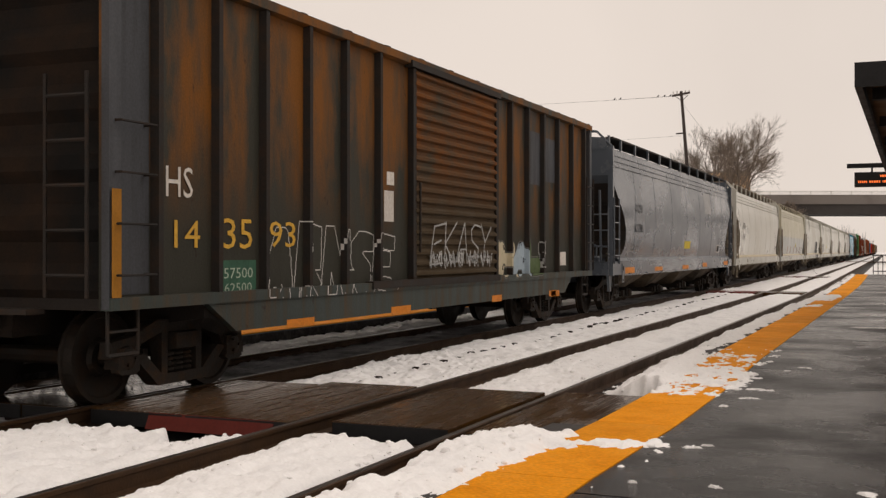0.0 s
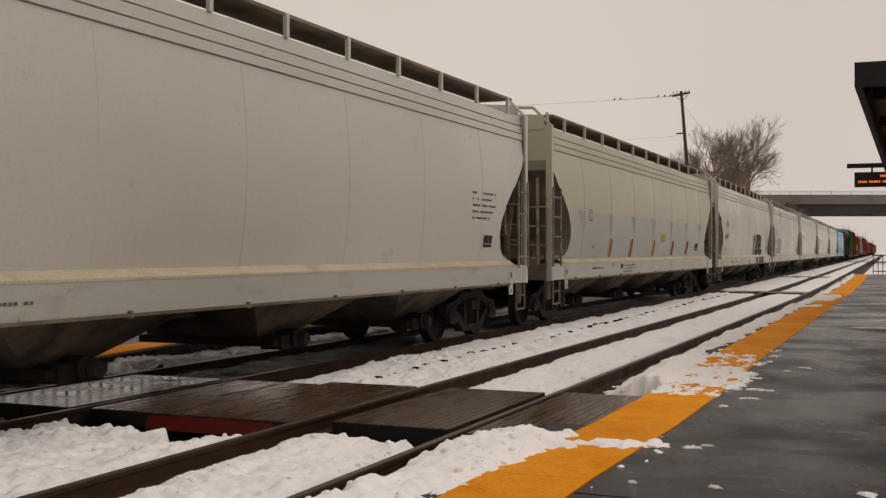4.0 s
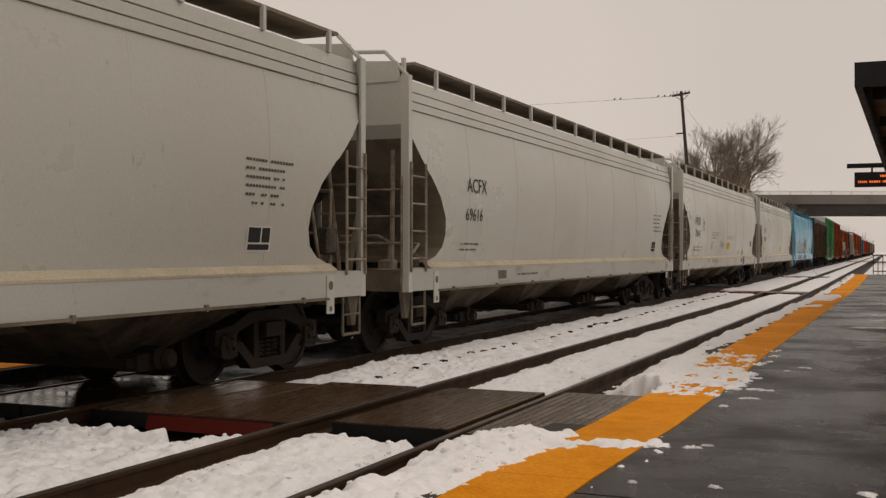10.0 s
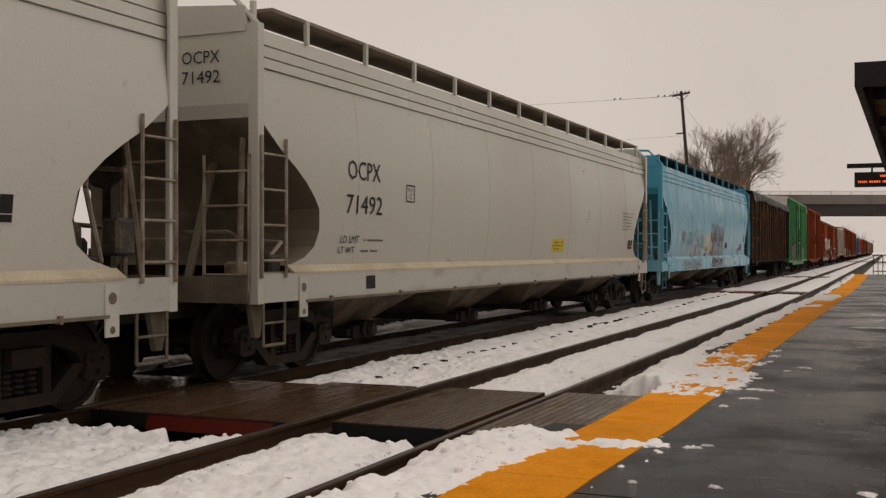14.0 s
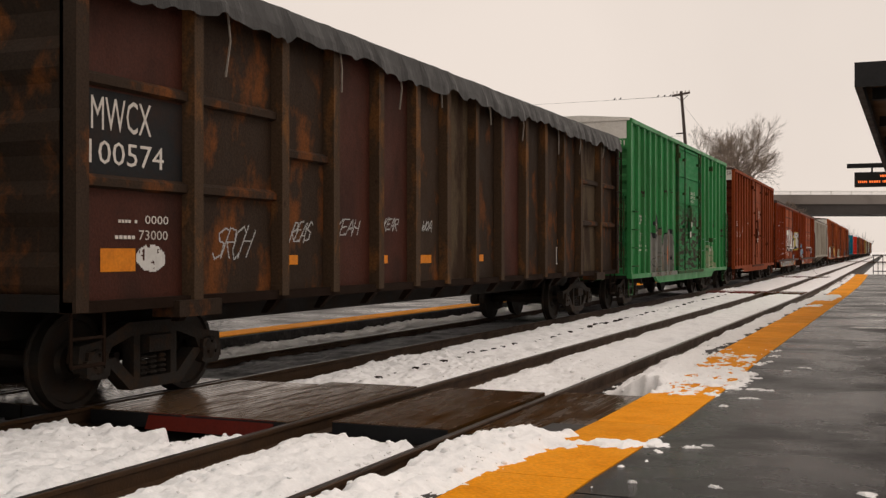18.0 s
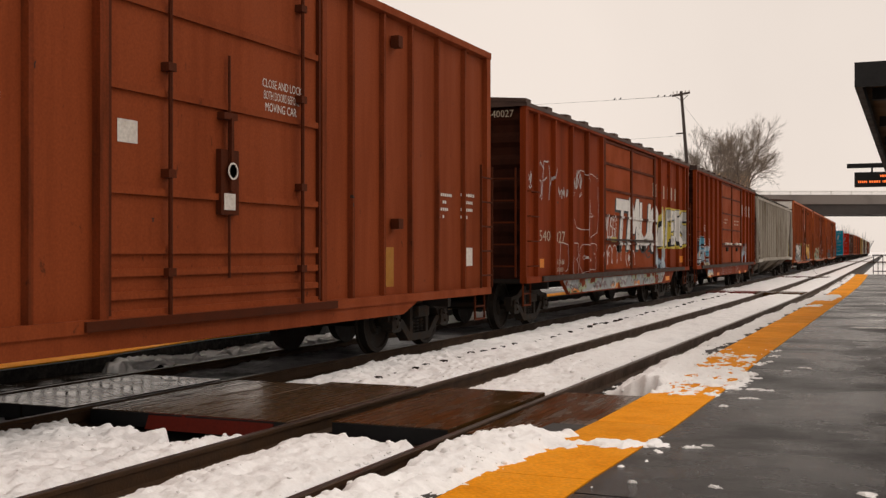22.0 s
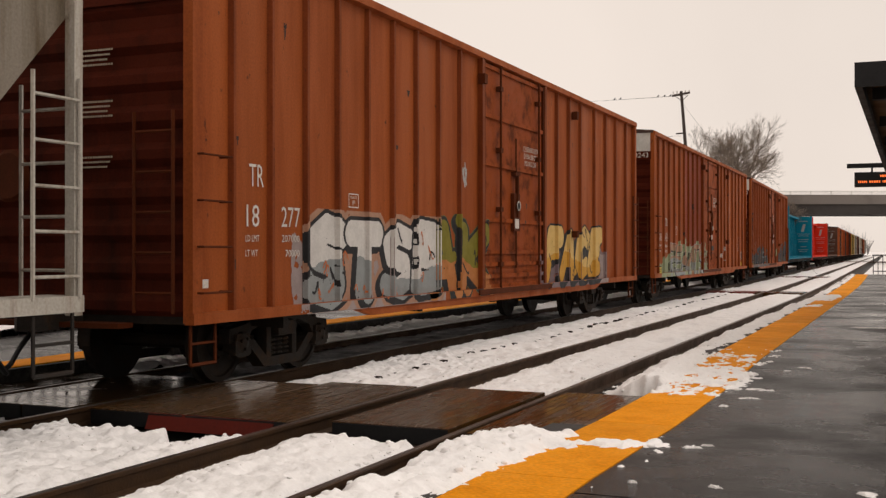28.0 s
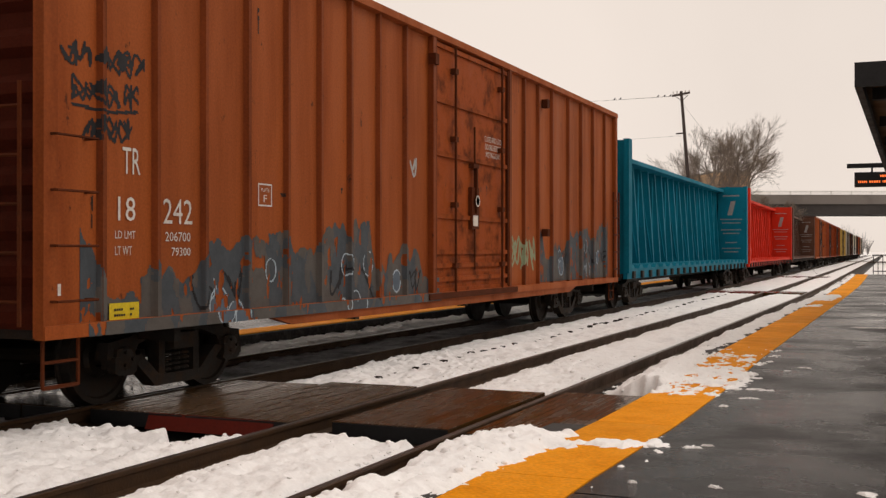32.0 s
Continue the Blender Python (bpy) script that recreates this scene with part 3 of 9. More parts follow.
            for yy in (d0 + 0.05, d1 - 0.05):
                part("door_stile", bx(sgn * (xs + 0.028), sgn * (xs + 0.075), yy - 0.025, yy + 0.025, dz0, dz1), dark, dn)
            part("top_bracket", bx(sgn * (xs + 0.03), sgn * (xs + 0.12), yl - 0.14, yl + 0.1, dz0 + 1.93, dz0 + 2.0), dark, dn)
            part("lower_track", bx(sgn * (xs + 0.02), sgn * (xs + 0.13), d0 - 0.3, d1 + 0.3, zb + 0.0, zb + 0.09), dark, car)
            for yy in (d0 - 0.12, d1 + 2.0 if d1 + 2.2 < half else d1 + 0.3):
                part("door_stop", bx(sgn * (xs + 0.02), sgn * (xs + 0.14), yy, yy + 0.13, ze - 0.52, ze - 0.36), dark, car)
                if yy > d1:
                    part("door_stop", bx(sgn * (xs + 0.02), sgn * (xs + 0.14), yy, yy + 0.15, zb + 1.0, zb + 1.14), dark, car)
        elif kind == "slide":
            dn = part("door", corr_door(sgn, xs, d0, d1, dz0, dz1), doorm, car, "corrugated sliding door, rusty")
            part("door_track", bx(sgn * xs, sgn * (xs + 0.12), d0 - 1.4, d1 + 0.1, zb + 0.02, zb + 0.12), dark, car)
            part("door_hood", bx(sgn * xs, sgn * (xs + 0.13), d0 - 0.2, d1 + 0.1, ze - 0.15, ze - 0.06), dark, car)
            part("door_handle", rod(bmesh.new(), (sgn * (xs + 0.1), d0 + 0.12, zb + 0.5), (sgn * (xs + 0.1), d0 + 0.12, zb + 1.5), 0.02, 6), dark, dn)
        else:
            mid = (d0 + d1) / 2
            for a, b in ((d0, mid), (mid, d1)):
                dn = part("door", bx(sgn * (xs - 0.02), sgn * (xs + 0.05), a + 0.015, b - 0.015, dz0, dz1), doorm, car, "panelled plug door leaf")
                for zf in (0.0, 0.21, 0.42, 0.62, 0.82, 0.985):
                    z = dz0 + (dz1 - dz0) * zf
                    part("door_rail", bx(sgn * (xs + 0.05), sgn * (xs + 0.075), a + 0.02, b - 0.02, z - 0.02, z + 0.035), dark, dn)
                for yy in (a + 0.04, b - 0.04):
                    part("door_stile", bx(sgn * (xs + 0.05), sgn * (xs + 0.085), yy - 0.03, yy + 0.03, dz0, dz1), dark, dn)
                part("door_latch", bx(sgn * (xs + 0.05), sgn * (xs + 0.11), (a + b) / 2 - 0.12, (a + b) / 2 + 0.12, dz0 + 0.45, dz0 + 0.6), UNDER, dn)
                part("door_latch_rod", bx(sgn * (xs + 0.076), sgn * (xs + 0.1), a + 0.08, b - 0.08, dz0 + 0.70, dz0 + 0.75), DARKBAND, dn)
                for f in (0.26, 0.64) if handles else ():
                    part("latch_handle", rod(bmesh.new(), (sgn * (xs + 0.12), a + (b - a) * f, dz0 + 0.74), (sgn * (xs + 0.12), a + (b - a) * (f + 0.18), dz0 + 0.74), 0.045, 8), WHITELET, dn, "white-painted handle")
            part("lower_track", bx(sgn * (xs + 0.02), sgn * (xs + 0.14), -half + 0.9, half - 0.9, zb + 0.0, zb + 0.1), DARKBAND, car, "grimy black door track")
    # ends
    zt = ze - (white_top or 0)
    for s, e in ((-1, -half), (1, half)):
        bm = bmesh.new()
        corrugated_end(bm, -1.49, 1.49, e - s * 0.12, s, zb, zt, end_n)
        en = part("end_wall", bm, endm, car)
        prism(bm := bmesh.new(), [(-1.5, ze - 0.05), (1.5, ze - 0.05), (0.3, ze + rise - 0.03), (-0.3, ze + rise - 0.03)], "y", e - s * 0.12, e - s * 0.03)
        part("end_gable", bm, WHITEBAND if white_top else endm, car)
        if white_top:
            part("white_band", bx(-1.5, 1.5, e - s * 0.11, e - s * 0.01, zt, ze - 0.04), WHITEBAND, car, "white-painted top of the end wall")
    part("roof", roof_mesh(half, ze, rise, over=0.04 + min(hump, 0.07), n=seams, seam=hump), roofm, car)
    if ladders:
        for s in (-1, 1):
            for sgn in (1, -1):
                y = s * (half - 0.08)
                if s > 0:
                    ladder(car, sgn * 1.64, y - s * 0.5, y, zb + 0.1, zb + 2.1, 5, dark, "side_ladder")
                else:
                    for k in range(4):
                        z = zb + 0.3 + 0.46 * k
                        part("grab_iron", rods([((sgn * 1.58, y, z), (sgn * 1.65, y, z)), ((sgn * 1.65, y, z), (sgn * 1.65, y + 0.5, z)), ((sgn * 1.65, y + 0.5, z), (sgn * 1.50, y + 0.5, z))], 0.012, 5), dark, car)
                ladder(car, s * (half + 0.10), sgn * 0.95, sgn * 1.42, zb + 0.1, zb + 2.1, 5, dark, "end_ladder", axis="x")
                stirrup(car, sgn * 1.5, min(y, y - s * 0.42), max(y, y - s * 0.42), zb - 0.42, zb, dark)
        shift(part("brake_wheel", lathe(bmesh.new(), [(-half - 0.2, 0.24), (-half - 0.17, 0.28), (-half - 0.14, 0.24)], 14, "y"), dark, car), -0.6, 0, zb + 1.5)
        part("crossover_step", bx(-0.9, 0.9, -half - 0.28, -half - 0.05, zb - 0.05, zb), dark, car)
    return car, half


def corr_door(sgn, xs, d0, d1, z0, z1):
    pts = [(sgn * (xs + 0.0), z0), (sgn * (xs + 0.05), z0)]
    n = 20
    for k in range(n):
        h = (z1 - z0) / n
        a = z0 + k * h
        pts += [(sgn * (xs + 0.05), a + h * 0.15), (sgn * (xs + 0.095), a + h * 0.35), (sgn * (xs + 0.095), a + h * 0.6), (sgn * (xs + 0.05), a + h * 0.85)]
    pts += [(sgn * (xs + 0.05), z1), (sgn * xs, z1)]
    return prism(bmesh.new(), pts, "y", d0, d1)


DARKBAND = mat("greasy_track", (0.028, 0.015, 0.010), 0.7, stain=(0.07, 0.03, 0.014), amount=0.6, scale=3, bump=0.2)
WHITEBAND = mat("white_end_paint", (0.62, 0.60, 0.56), 0.7, stain=(0.45, 0.42, 0.38), amount=0.6, scale=2)


def bar_text(w, h, n, axis, at, s=1):
    """A row of small plain bars where writing cannot be read."""
    bm = bmesh.new()
    x0, y0, z0 = at
    step = w / n
    for k in range(n):
        a = k * step + random.uniform(0, step * 0.12)
        b = (k + 1) * step - step * random.uniform(0.18, 0.3)
        if axis == "x":
            box(bm, x0 - w / 2 + a, x0 - w / 2 + b, y0, y0 + s * 0.003, z0, z0 + h)
        else:
            box(bm, x0, x0 + s * 0.003, y0 + a, y0 + b, z0, z0 + h)
    return bm


def evenly(a, b, n):
    """n places between a and b, ends left out."""
    return [a + (b - a) * (k + 1) / (n + 1) for k in range(n)]


# hopper cars with rounded sides
def wide_at(z):
    """Half width of the barrel-shaped side sheet at height z."""
    t = (min(max(z, 1.30), 3.52) - 2.45) / 1.1
    return 1.602 - 0.095 * t * t


def hop_end(z, drop=0.0):
    """How far the side sheet draws back from the end post at height z; drop lowers the top of the notch."""
    if z > 2.0:
        z = 2.0 + (z - 2.0) * 1.28 / (1.28 - drop)
    pts = [(1.33, 0.78), (1.42, 1.12), (1.55, 1.32), (1.75, 1.40), (2.0, 1.36), (2.3, 1.14), (2.6, 0.78), (2.64, 0.70), (2.9, 0.38), (3.28, 0.0), (4.6, 0.0)]
    for (a, p), (b, q) in zip(pts, pts[1:]):
        if a <= z <= b:
            return p + (q - p) * (z - a) / (b - a)
    return 0.0


def pipe(car, pts, half, s, m):
    """One bent air pipe at the end s of a car; pts: (x, distance from the end, z)."""
    pts = [(x, s * (half - d), z) for x, d, z in pts]
    return part("brake_pipe", rods(list(zip(pts, pts[1:])), 0.024, 6), m, car)


def hopper(label, s0, s1, paint, dark, shelf, under, walkm, tr=1.45, drops=(0.0, 0.0)):
    car, half = car_root("hopper_car", label, s0, s1, "covered hoppers of the train", 0.58, tr)
    SURF[car.name] = ("hop",)
    clean = paint is shelf      # painted all over in one colour
    lad = paint if clean else H_RUST
    lev = [1.33, 1.36, 1.42, 1.48, 1.55, 1.65, 1.75, 1.87, 2.0, 2.15, 2.3, 2.45, 2.6, 2.64, 2.8, 2.95, 3.1, 3.28, 3.50]

    wide = wide_at
    for sgn in (1, -1):
        vs, fs = [], []
        for z in lev:
            for k in range(2):
                vs.append((sgn * wide(z), (-1, 1)[k] * (half - hop_end(z, drops[k])), z))
        n = len(lev)
        for i in range(n - 1):
            fs.append((2 * i, 2 * i + 1, 2 * i + 3, 2 * i + 2))
        sheet = part("side_sheet", quads(vs, fs), paint, car)
        for p in sheet.data.polygons:
            p.use_smooth = True
        # welds between the sheets
        for k in range(1, 8):
            y = -half + 2 * half * k / 8
            vs = [(sgn * (wide(z) + d), y + dy, z) for z in lev for d, dy in ((0.0, -0.012), (0.006, 0.0), (0.0, 0.012))]
            fs = [(3 * i + j, 3 * i + j + 1, 3 * i + j + 4, 3 * i + j + 3) for i in range(n - 1) for j in range(2)]
            part("weld_seam", quads(vs, fs), paint, sheet)
        # roof side plates in three folds
        for (z0, x0, z1, x1) in ((3.50, 1.538, 3.63, 1.532), (3.63, 1.517, 3.77, 1.508), (3.77, 1.493, 3.95, 1.462)):
            part("roof_rail", prism(bmesh.new(), [(sgn * (x0 - 0.05), z0), (sgn * x0, z0 + 0.012), (sgn * x1, z1 - 0.012), (sgn * (x1 - 0.05), z1)], "y", -half + 0.034, half - 0.034), paint, car)
        # side sill: a deep channel with a sloping shelf
        part("side_sill", prism(bmesh.new(), [(sgn * 1.60, 0.93), (sgn * 1.60, 1.24), (sgn * 1.56, 1.25), (sgn * 1.56, 0.93)], "y", -half + 0.122, half - 0.122), paint if clean else H_SILL, car)
        part("sill_shelf", prism(bmesh.new(), [(sgn * 1.605, 1.235), (sgn * 1.605, 1.262), (sgn * 1.49, 1.345), (sgn * 1.49, 1.30)], "y", -half + 0.75, half - 0.75), shelf, car, "grimy cream shelf above the sill")
        part("sill_lip", bx(sgn * 1.55, sgn * 1.63, -half + 1.0, half - 1.0, 0.905, 0.935), under, car)
        for k in range(9):
            y = -half + 1.6 + (2 * half - 3.2) * k / 8
            part("sill_gusset", bx(sgn * 1.58, sgn * 1.635, y - 0.02, y + 0.02, 0.89, 0.96), under, car)
        for s in (-1, 1):
            e = s * half
            part("corner_post", prism(bmesh.new(), [(sgn * 1.60, e), (sgn * 1.60, e - s * 0.12), (sgn * 1.57, e - s * 0.12), (sgn * 1.57, e - s * 0.03), (sgn * 1.48, e - s * 0.03), (sgn * 1.48, e)], "z", 0.92, 3.97), paint, car)
            part("grab_rail", rods([((sgn * 1.57, e - s * 0.06, 3.95), (sgn * 1.2, e - s * 0.06, 4.32)), ((sgn * 1.2, e - s * 0.06, 4.32), (sgn * 0.5, e - s * 0.06, 4.36))], 0.03, 6), paint, car)
            y2 = e - s * 0.55
            ladder(car, sgn * 1.62, min(e - s * 0.05, y2), max(e - s * 0.05, y2), 1.2, 2.75, 4, lad, "side_ladder")
            ladder(car, e + s * 0.02, sgn * 0.92, sgn * 1.5, 1.05, 2.55, 4, lad, "end_ladder", axis="x")
            stirrup(car, sgn * 1.58, min(e - s * 0.14, e - s * 0.58), max(e - s * 0.14, e - s * 0.58), 0.46, 0.95, dark)
            part("post_foot", prism(bmesh.new(), [(e, 0.95), (e - s * 0.30, 0.95), (e - s * 0.2, 0.55), (e - s * 0.1, 0.55)], "x", sgn * 1.44, sgn * 1.5), under, car)
            y3 = e - s * 0.95
            part("jacking_pad", prism(bmesh.new(), [(y3 - 0.09, 1.2), (y3 + 0.09, 1.2), (y3 + 0.09, 0.74), (y3 - 0.09, 0.74)], "x", sgn * 1.60, sgn * 1.615), paint, car)
            shift(part("pad_hole", lathe(bmesh.new(), [(sgn * 1.616, 0.035), (sgn * 1.619, 0.035)], 10), dark, car), 0, y3, 0.80)
            shift(part("pad_slot", lathe(bmesh.new(), [(sgn * 1.616, 0.055), (sgn * 1.619, 0.055)], 10), dark, car), 0, y3, 1.08)
        # outer running board on its brackets
        part("running_board", bx(sgn * 0.85, sgn * 1.47, -half + 0.5, half - 0.5, 4.19, 4.23), walkm, car, "dark roof walkway of steel grating")
        nb = 12
        for k in range(nb + 1):
            y = -half + 0.1 if k == 0 else -half + 1.25 + (2 * half - 2.0) * (k - 1) / (nb - 1)
            part("walk_bracket", prism(bmesh.new(), [(sgn * 1.50, 3.94), (sgn * 1.50, 4.22), (sgn * 1.45, 4.22), (sgn * 1.45, 3.94)], "y", y - 0.03, y + 0.03), paint, car)
    # end slope sheets
    for s in (-1, 1):
        vs, fs = [], []
        for z in lev + [3.95]:
            e = s * (half - hop_end(z, drops[s > 0]) - 0.004)
            vs += [(-wide(min(z, 3.5)), e, z), (wide(min(z, 3.5)), e, z)]
        m = len(lev) + 1
        for i in range(m - 1):
            fs.append((2 * i, 2 * i + 1, 2 * i + 3, 2 * i + 2))
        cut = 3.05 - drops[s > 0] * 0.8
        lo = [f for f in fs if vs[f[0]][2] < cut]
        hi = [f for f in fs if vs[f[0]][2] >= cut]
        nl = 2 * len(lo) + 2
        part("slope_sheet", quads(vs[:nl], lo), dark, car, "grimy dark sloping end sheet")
        part("end_plate", quads(vs[nl - 2:], [tuple(i - nl + 2 for i in f) for f in hi]), paint, car)
        part("end_cap", prism(bmesh.new(), [(-1.45, 3.94), (1.45, 3.94), (1.40, 4.17), (0.4, 4.24), (-0.4, 4.24), (-1.40, 4.17)], "y", min(s * (half - 0.03), s * (half - 0.07)), max(s * (half - 0.03), s * (half - 0.07))), paint, car)
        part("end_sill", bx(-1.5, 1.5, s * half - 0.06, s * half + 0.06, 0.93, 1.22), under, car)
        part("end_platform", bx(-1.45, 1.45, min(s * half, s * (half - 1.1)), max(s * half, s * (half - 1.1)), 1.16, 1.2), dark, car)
        for x in (-0.55, 0.55):
            part("end_brace", rods([((x, s * (half - 0.2), 1.2), (x, s * (half - 0.75), 2.7))], 0.05, 6), under, car)
        part("end_brace", bx(-0.75, -0.45, min(s * (half - 0.1), s * (half - 0.2)), max(s * (half - 0.1), s * (half - 0.2)), 1.2, 3.2), under, car)
        for x in (-1.28, 1.28):
            part("slope_brace", rods([((x, s * (half - 0.12), 1.2), (x * 0.93, s * (half - 0.34), 2.95))], 0.035, 6), lad, car)
        if s > 0:
            shift(part("air_tank", lathe(bmesh.new(), [(-0.62, 0.1), (-0.55, 0.23), (0.55, 0.23), (0.62, 0.1)], 14), H_GEAR, car), 0.1, half - 0.62, 1.78)
            shift(part("brake_cylinder", lathe(bmesh.new(), [(1.24, 0.13), (1.30, 0.16), (1.72, 0.16), (1.76, 0.1), (1.9, 0.05), (2.15, 0.045)], 14, "z"), H_GEAR, car), 1.12, half - 1.02, 0)
            part("brake_valve", cham(bmesh.new(), 0.62, 0.98, half - 0.86, half - 0.5, 1.22, 1.62, 0.04), H_GEAR, car)
            part("valve_cover", cham(bmesh.new(), 1.2, 1.4, half - 0.62, half - 0.36, 1.45, 1.8, 0.03), H_GEAR, car)
            shift(part("brake_wheel", lathe(bmesh.new(), [(half - 0.30, 0.24), (half - 0.275, 0.29), (half - 0.25, 0.24)], 16, "y"), H_GEAR, car), 0.95, 0, 2.38)
            part("wheel_post", bx(0.9, 1.0, half - 0.24, half - 0.16, 1.2, 2.75), H_GEAR, car)
            for run_ in ([(0.98, 0.6, 1.45), (1.36, 0.8, 1.40), (1.40, 1.05, 2.05), (1.2, 0.8, 2.55)], [(-0.9, 0.3, 1.9), (1.2, 0.3, 1.7)], [(1.3, 0.4, 1.22), (1.3, 0.4, 2.3)],
                         [(0.7, 0.5, 1.62), (0.75, 0.35, 2.3), (1.35, 0.45, 2.25)], [(1.18, 0.95, 2.15), (0.4, 0.2, 2.5)]):
                pipe(car, run_, half, s, lad)
        else:
            part("angle_cock", cham(bmesh.new(), 0.98, 1.2, -half + 0.25, -half + 0.5, 1.2, 1.38, 0.03), lad, car)
            part("retainer_valve", cham(bmesh.new(), 1.26, 1.42, -half + 0.55, -half + 0.78, 1.2, 1.46, 0.03), H_GEAR, car)
            for run_ in ([(1.09, 0.4, 1.36), (1.09, 0.45, 1.62), (0.85, 0.55, 1.72), (0.2, 0.6, 1.72)], [(1.34, 0.66, 1.44), (1.34, 0.9, 1.6), (0.9, 1.1, 1.62)], [(1.46, 0.1, 1.24), (1.46, 1.1, 1.24)]):
                pipe(car, run_, half, s, lad)
    part("roof", roof_mesh(half, 3.93, 0.34, over=-0.05, n=10, seam=0.02), paint, car)
    part("centre_sill", bx(-0.3, 0.3, -half, half, 0.72, 1.2), under, car)
    part("hopper_floor", bx(-1.5, 1.5, -half + 1.4, half - 1.4, 1.0, 1.34), under, car)
    # four pockets with their gates
    nb = 4
    for k in range(nb):
        y = -half + 3.55 + (2 * half - 7.1) * k / (nb - 1)
        bm = bmesh.new()
        t = [(-1.45, y - 1.55), (1.45, y - 1.55), (1.45, y + 1.55), (-1.45, y + 1.55)]
        b = [(-0.75, y - 0.35), (0.75, y - 0.35), (0.75, y + 0.35), (-0.75, y + 0.35)]
        vt = [bm.verts.new((*p, 1.02)) for p in t]
        vb = [bm.verts.new((*p, 0.42)) for p in b]
        for i in range(4):
            bm.faces.new((vt[i], vt[(i + 1) % 4], vb[(i + 1) % 4], vb[i]))
        bm.faces.new(vb)
        part("hopper_pocket", bm, UNDERTAN, car)
        part("outlet_gate", box(bx(-1.0, 1.0, y - 0.4, y + 0.4, 0.34, 0.43), 0.75, 1.05, y - 0.3, y + 0.3, 0.3, 0.47), UNDER, car)
        shift(part("outlet_cap", lathe(bmesh.new(), [(1.05, 0.10), (1.12, 0.11), (1.17, 0.08)], 12), IRON, car), 0, y + 0.1, 0.40)
        part("outlet_cross_pipe", rods([((-1.1, y, 0.42), (1.1, y, 0.42))], 0.12, 8), UNDER, car)
    return car, half


UNDERTAN = mat("hopper_grime", (0.13, 0.095, 0.06), 0.85, stain=(0.035, 0.028, 0.022), amount=0.95, scale=1.6, bump=0.3, low=0.36)


def gondola(label, s0, s1, paint, dark, tarp):
    """A tall ribbed scrap gondola with a tarpaulin tied over the load."""
    car, half = car_root("gondola", label, s0, s1, "freight cars of the train", 0.6, 1.75)
    zb, zt = 1.02, 4.12
    edges = [-half] + [-half + v for v in (1.74, 3.38, 4.57, 5.81, 6.99, 8.13, 9.31, 10.51, 11.8, 12.96, 14.19, 15.43, 17.05)] + [half]
    SURF[car.name] = ("box", zb - 0.4, 1.46, edges[1:-1], 0.09, 0.14, (99, 99, 0))
    part("floor", bx(-1.45, 1.45, -half, half, zb - 0.05, zb + 0.1), UNDER, car)
    part("centre_sill", bx(-0.3, 0.3, -half, half, 0.66, zb), UNDER, car)
    for sgn in (1, -1):
        for a, b in zip(edges, edges[1:]):
            ends = a < -half + 1.7 or b > half - 1.5
            mid = (a + b) / 2
            tone = G_TAN if -1.2 < mid < 0 or 7.0 > mid > 6.0 else G_RED if -4.8 < mid < -2.3 or 1.2 < mid < 2.5 or mid < -7.6 else paint
            part("side_sheet", bx(sgn * 1.42, sgn * 1.46, a, b, zb + 0.0, zt), tone, car)
            if ends or 1.7 <= a + half < 4.3 or (half - b) < 3.2:
                for z in (2.05, 2.95) if ends else ((2.55,) if 2.9 < a + half < 4.3 else (2.05, 2.95)):
                    part("cross_rib", prism(bmesh.new(), [(sgn * 1.46, z), (sgn * 1.53, z + 0.02), (sgn * 1.53, z + 0.09), (sgn * 1.46, z + 0.13)], "y", a + 0.07, b - 0.07), paint, car)
        for r in edges[1:-1]:
            part("rib", prism(bmesh.new(), [(sgn * 1.455, r - 0.09), (sgn * 1.6, r - 0.075), (sgn * 1.6, r + 0.075), (sgn * 1.455, r + 0.09)], "z", zb - 0.02, zt - 0.05), G_RIB, car)
            part("rib_foot", prism(bmesh.new(), [(sgn * 1.6, zb + 0.02), (sgn * 1.45, zb + 0.02), (sgn * 1.3, zb - 0.22), (sgn * 1.38, zb - 0.22)], "y", r - 0.05, r + 0.05), dark, car)
        for e in (-half, half - 0.16):
            part("corner_post", bx(sgn * 1.42, sgn * 1.6, e, e + 0.16, zb - 0.05, zt + 0.02), paint, car)
        part("top_chord", bx(sgn * 1.42, sgn * 1.6, -half, half, zt - 0.04, zt + 0.07), dark, car)
        part("bottom_chord", bx(sgn * 1.42, sgn * 1.56, -half, half, zb - 0.06, zb + 0.04), dark, car)
        for s in (-1, 1):
            y = s * (half - 0.05)
            if s * sgn > 0:
                ladder(car, sgn * 1.66, min(y, y - s * 0.5), max(y, y - s * 0.5), 1.1, 3.9, 7, dark, "side_ladder")
            part("bolster_end", bx(sgn * 1.3, sgn * 1.62, s * (half - 1.75) - 0.35, s * (half - 1.75) + 0.35, 0.86, 1.02), paint, car)
            stirrup(car, sgn * 1.5, min(y, y - s * 0.42), max(y, y - s * 0.42), 0.5, 0.98, dark)
    for s in (-1, 1):
        e = s * half
        bm = bmesh.new()
        corrugated_end(bm, -1.42, 1.42, e - s * 0.06, s, zb, zt, 5)
        part("end_wall", bm, paint, car)
        part("end_cap", bx(-1.5, 1.5, e - s * 0.1, e + s * 0.02, zt - 0.25, zt + 0.06), dark, car)
        part("end_number", bar_text(0.8, 0.14, 6, "x", (0.9, e + s * 0.024, zt - 0.2), s), WHITELET, car)
    # the tarpaulin sags over the sides in uneven folds
    rs = np.random.RandomState(5)
    ny = 240
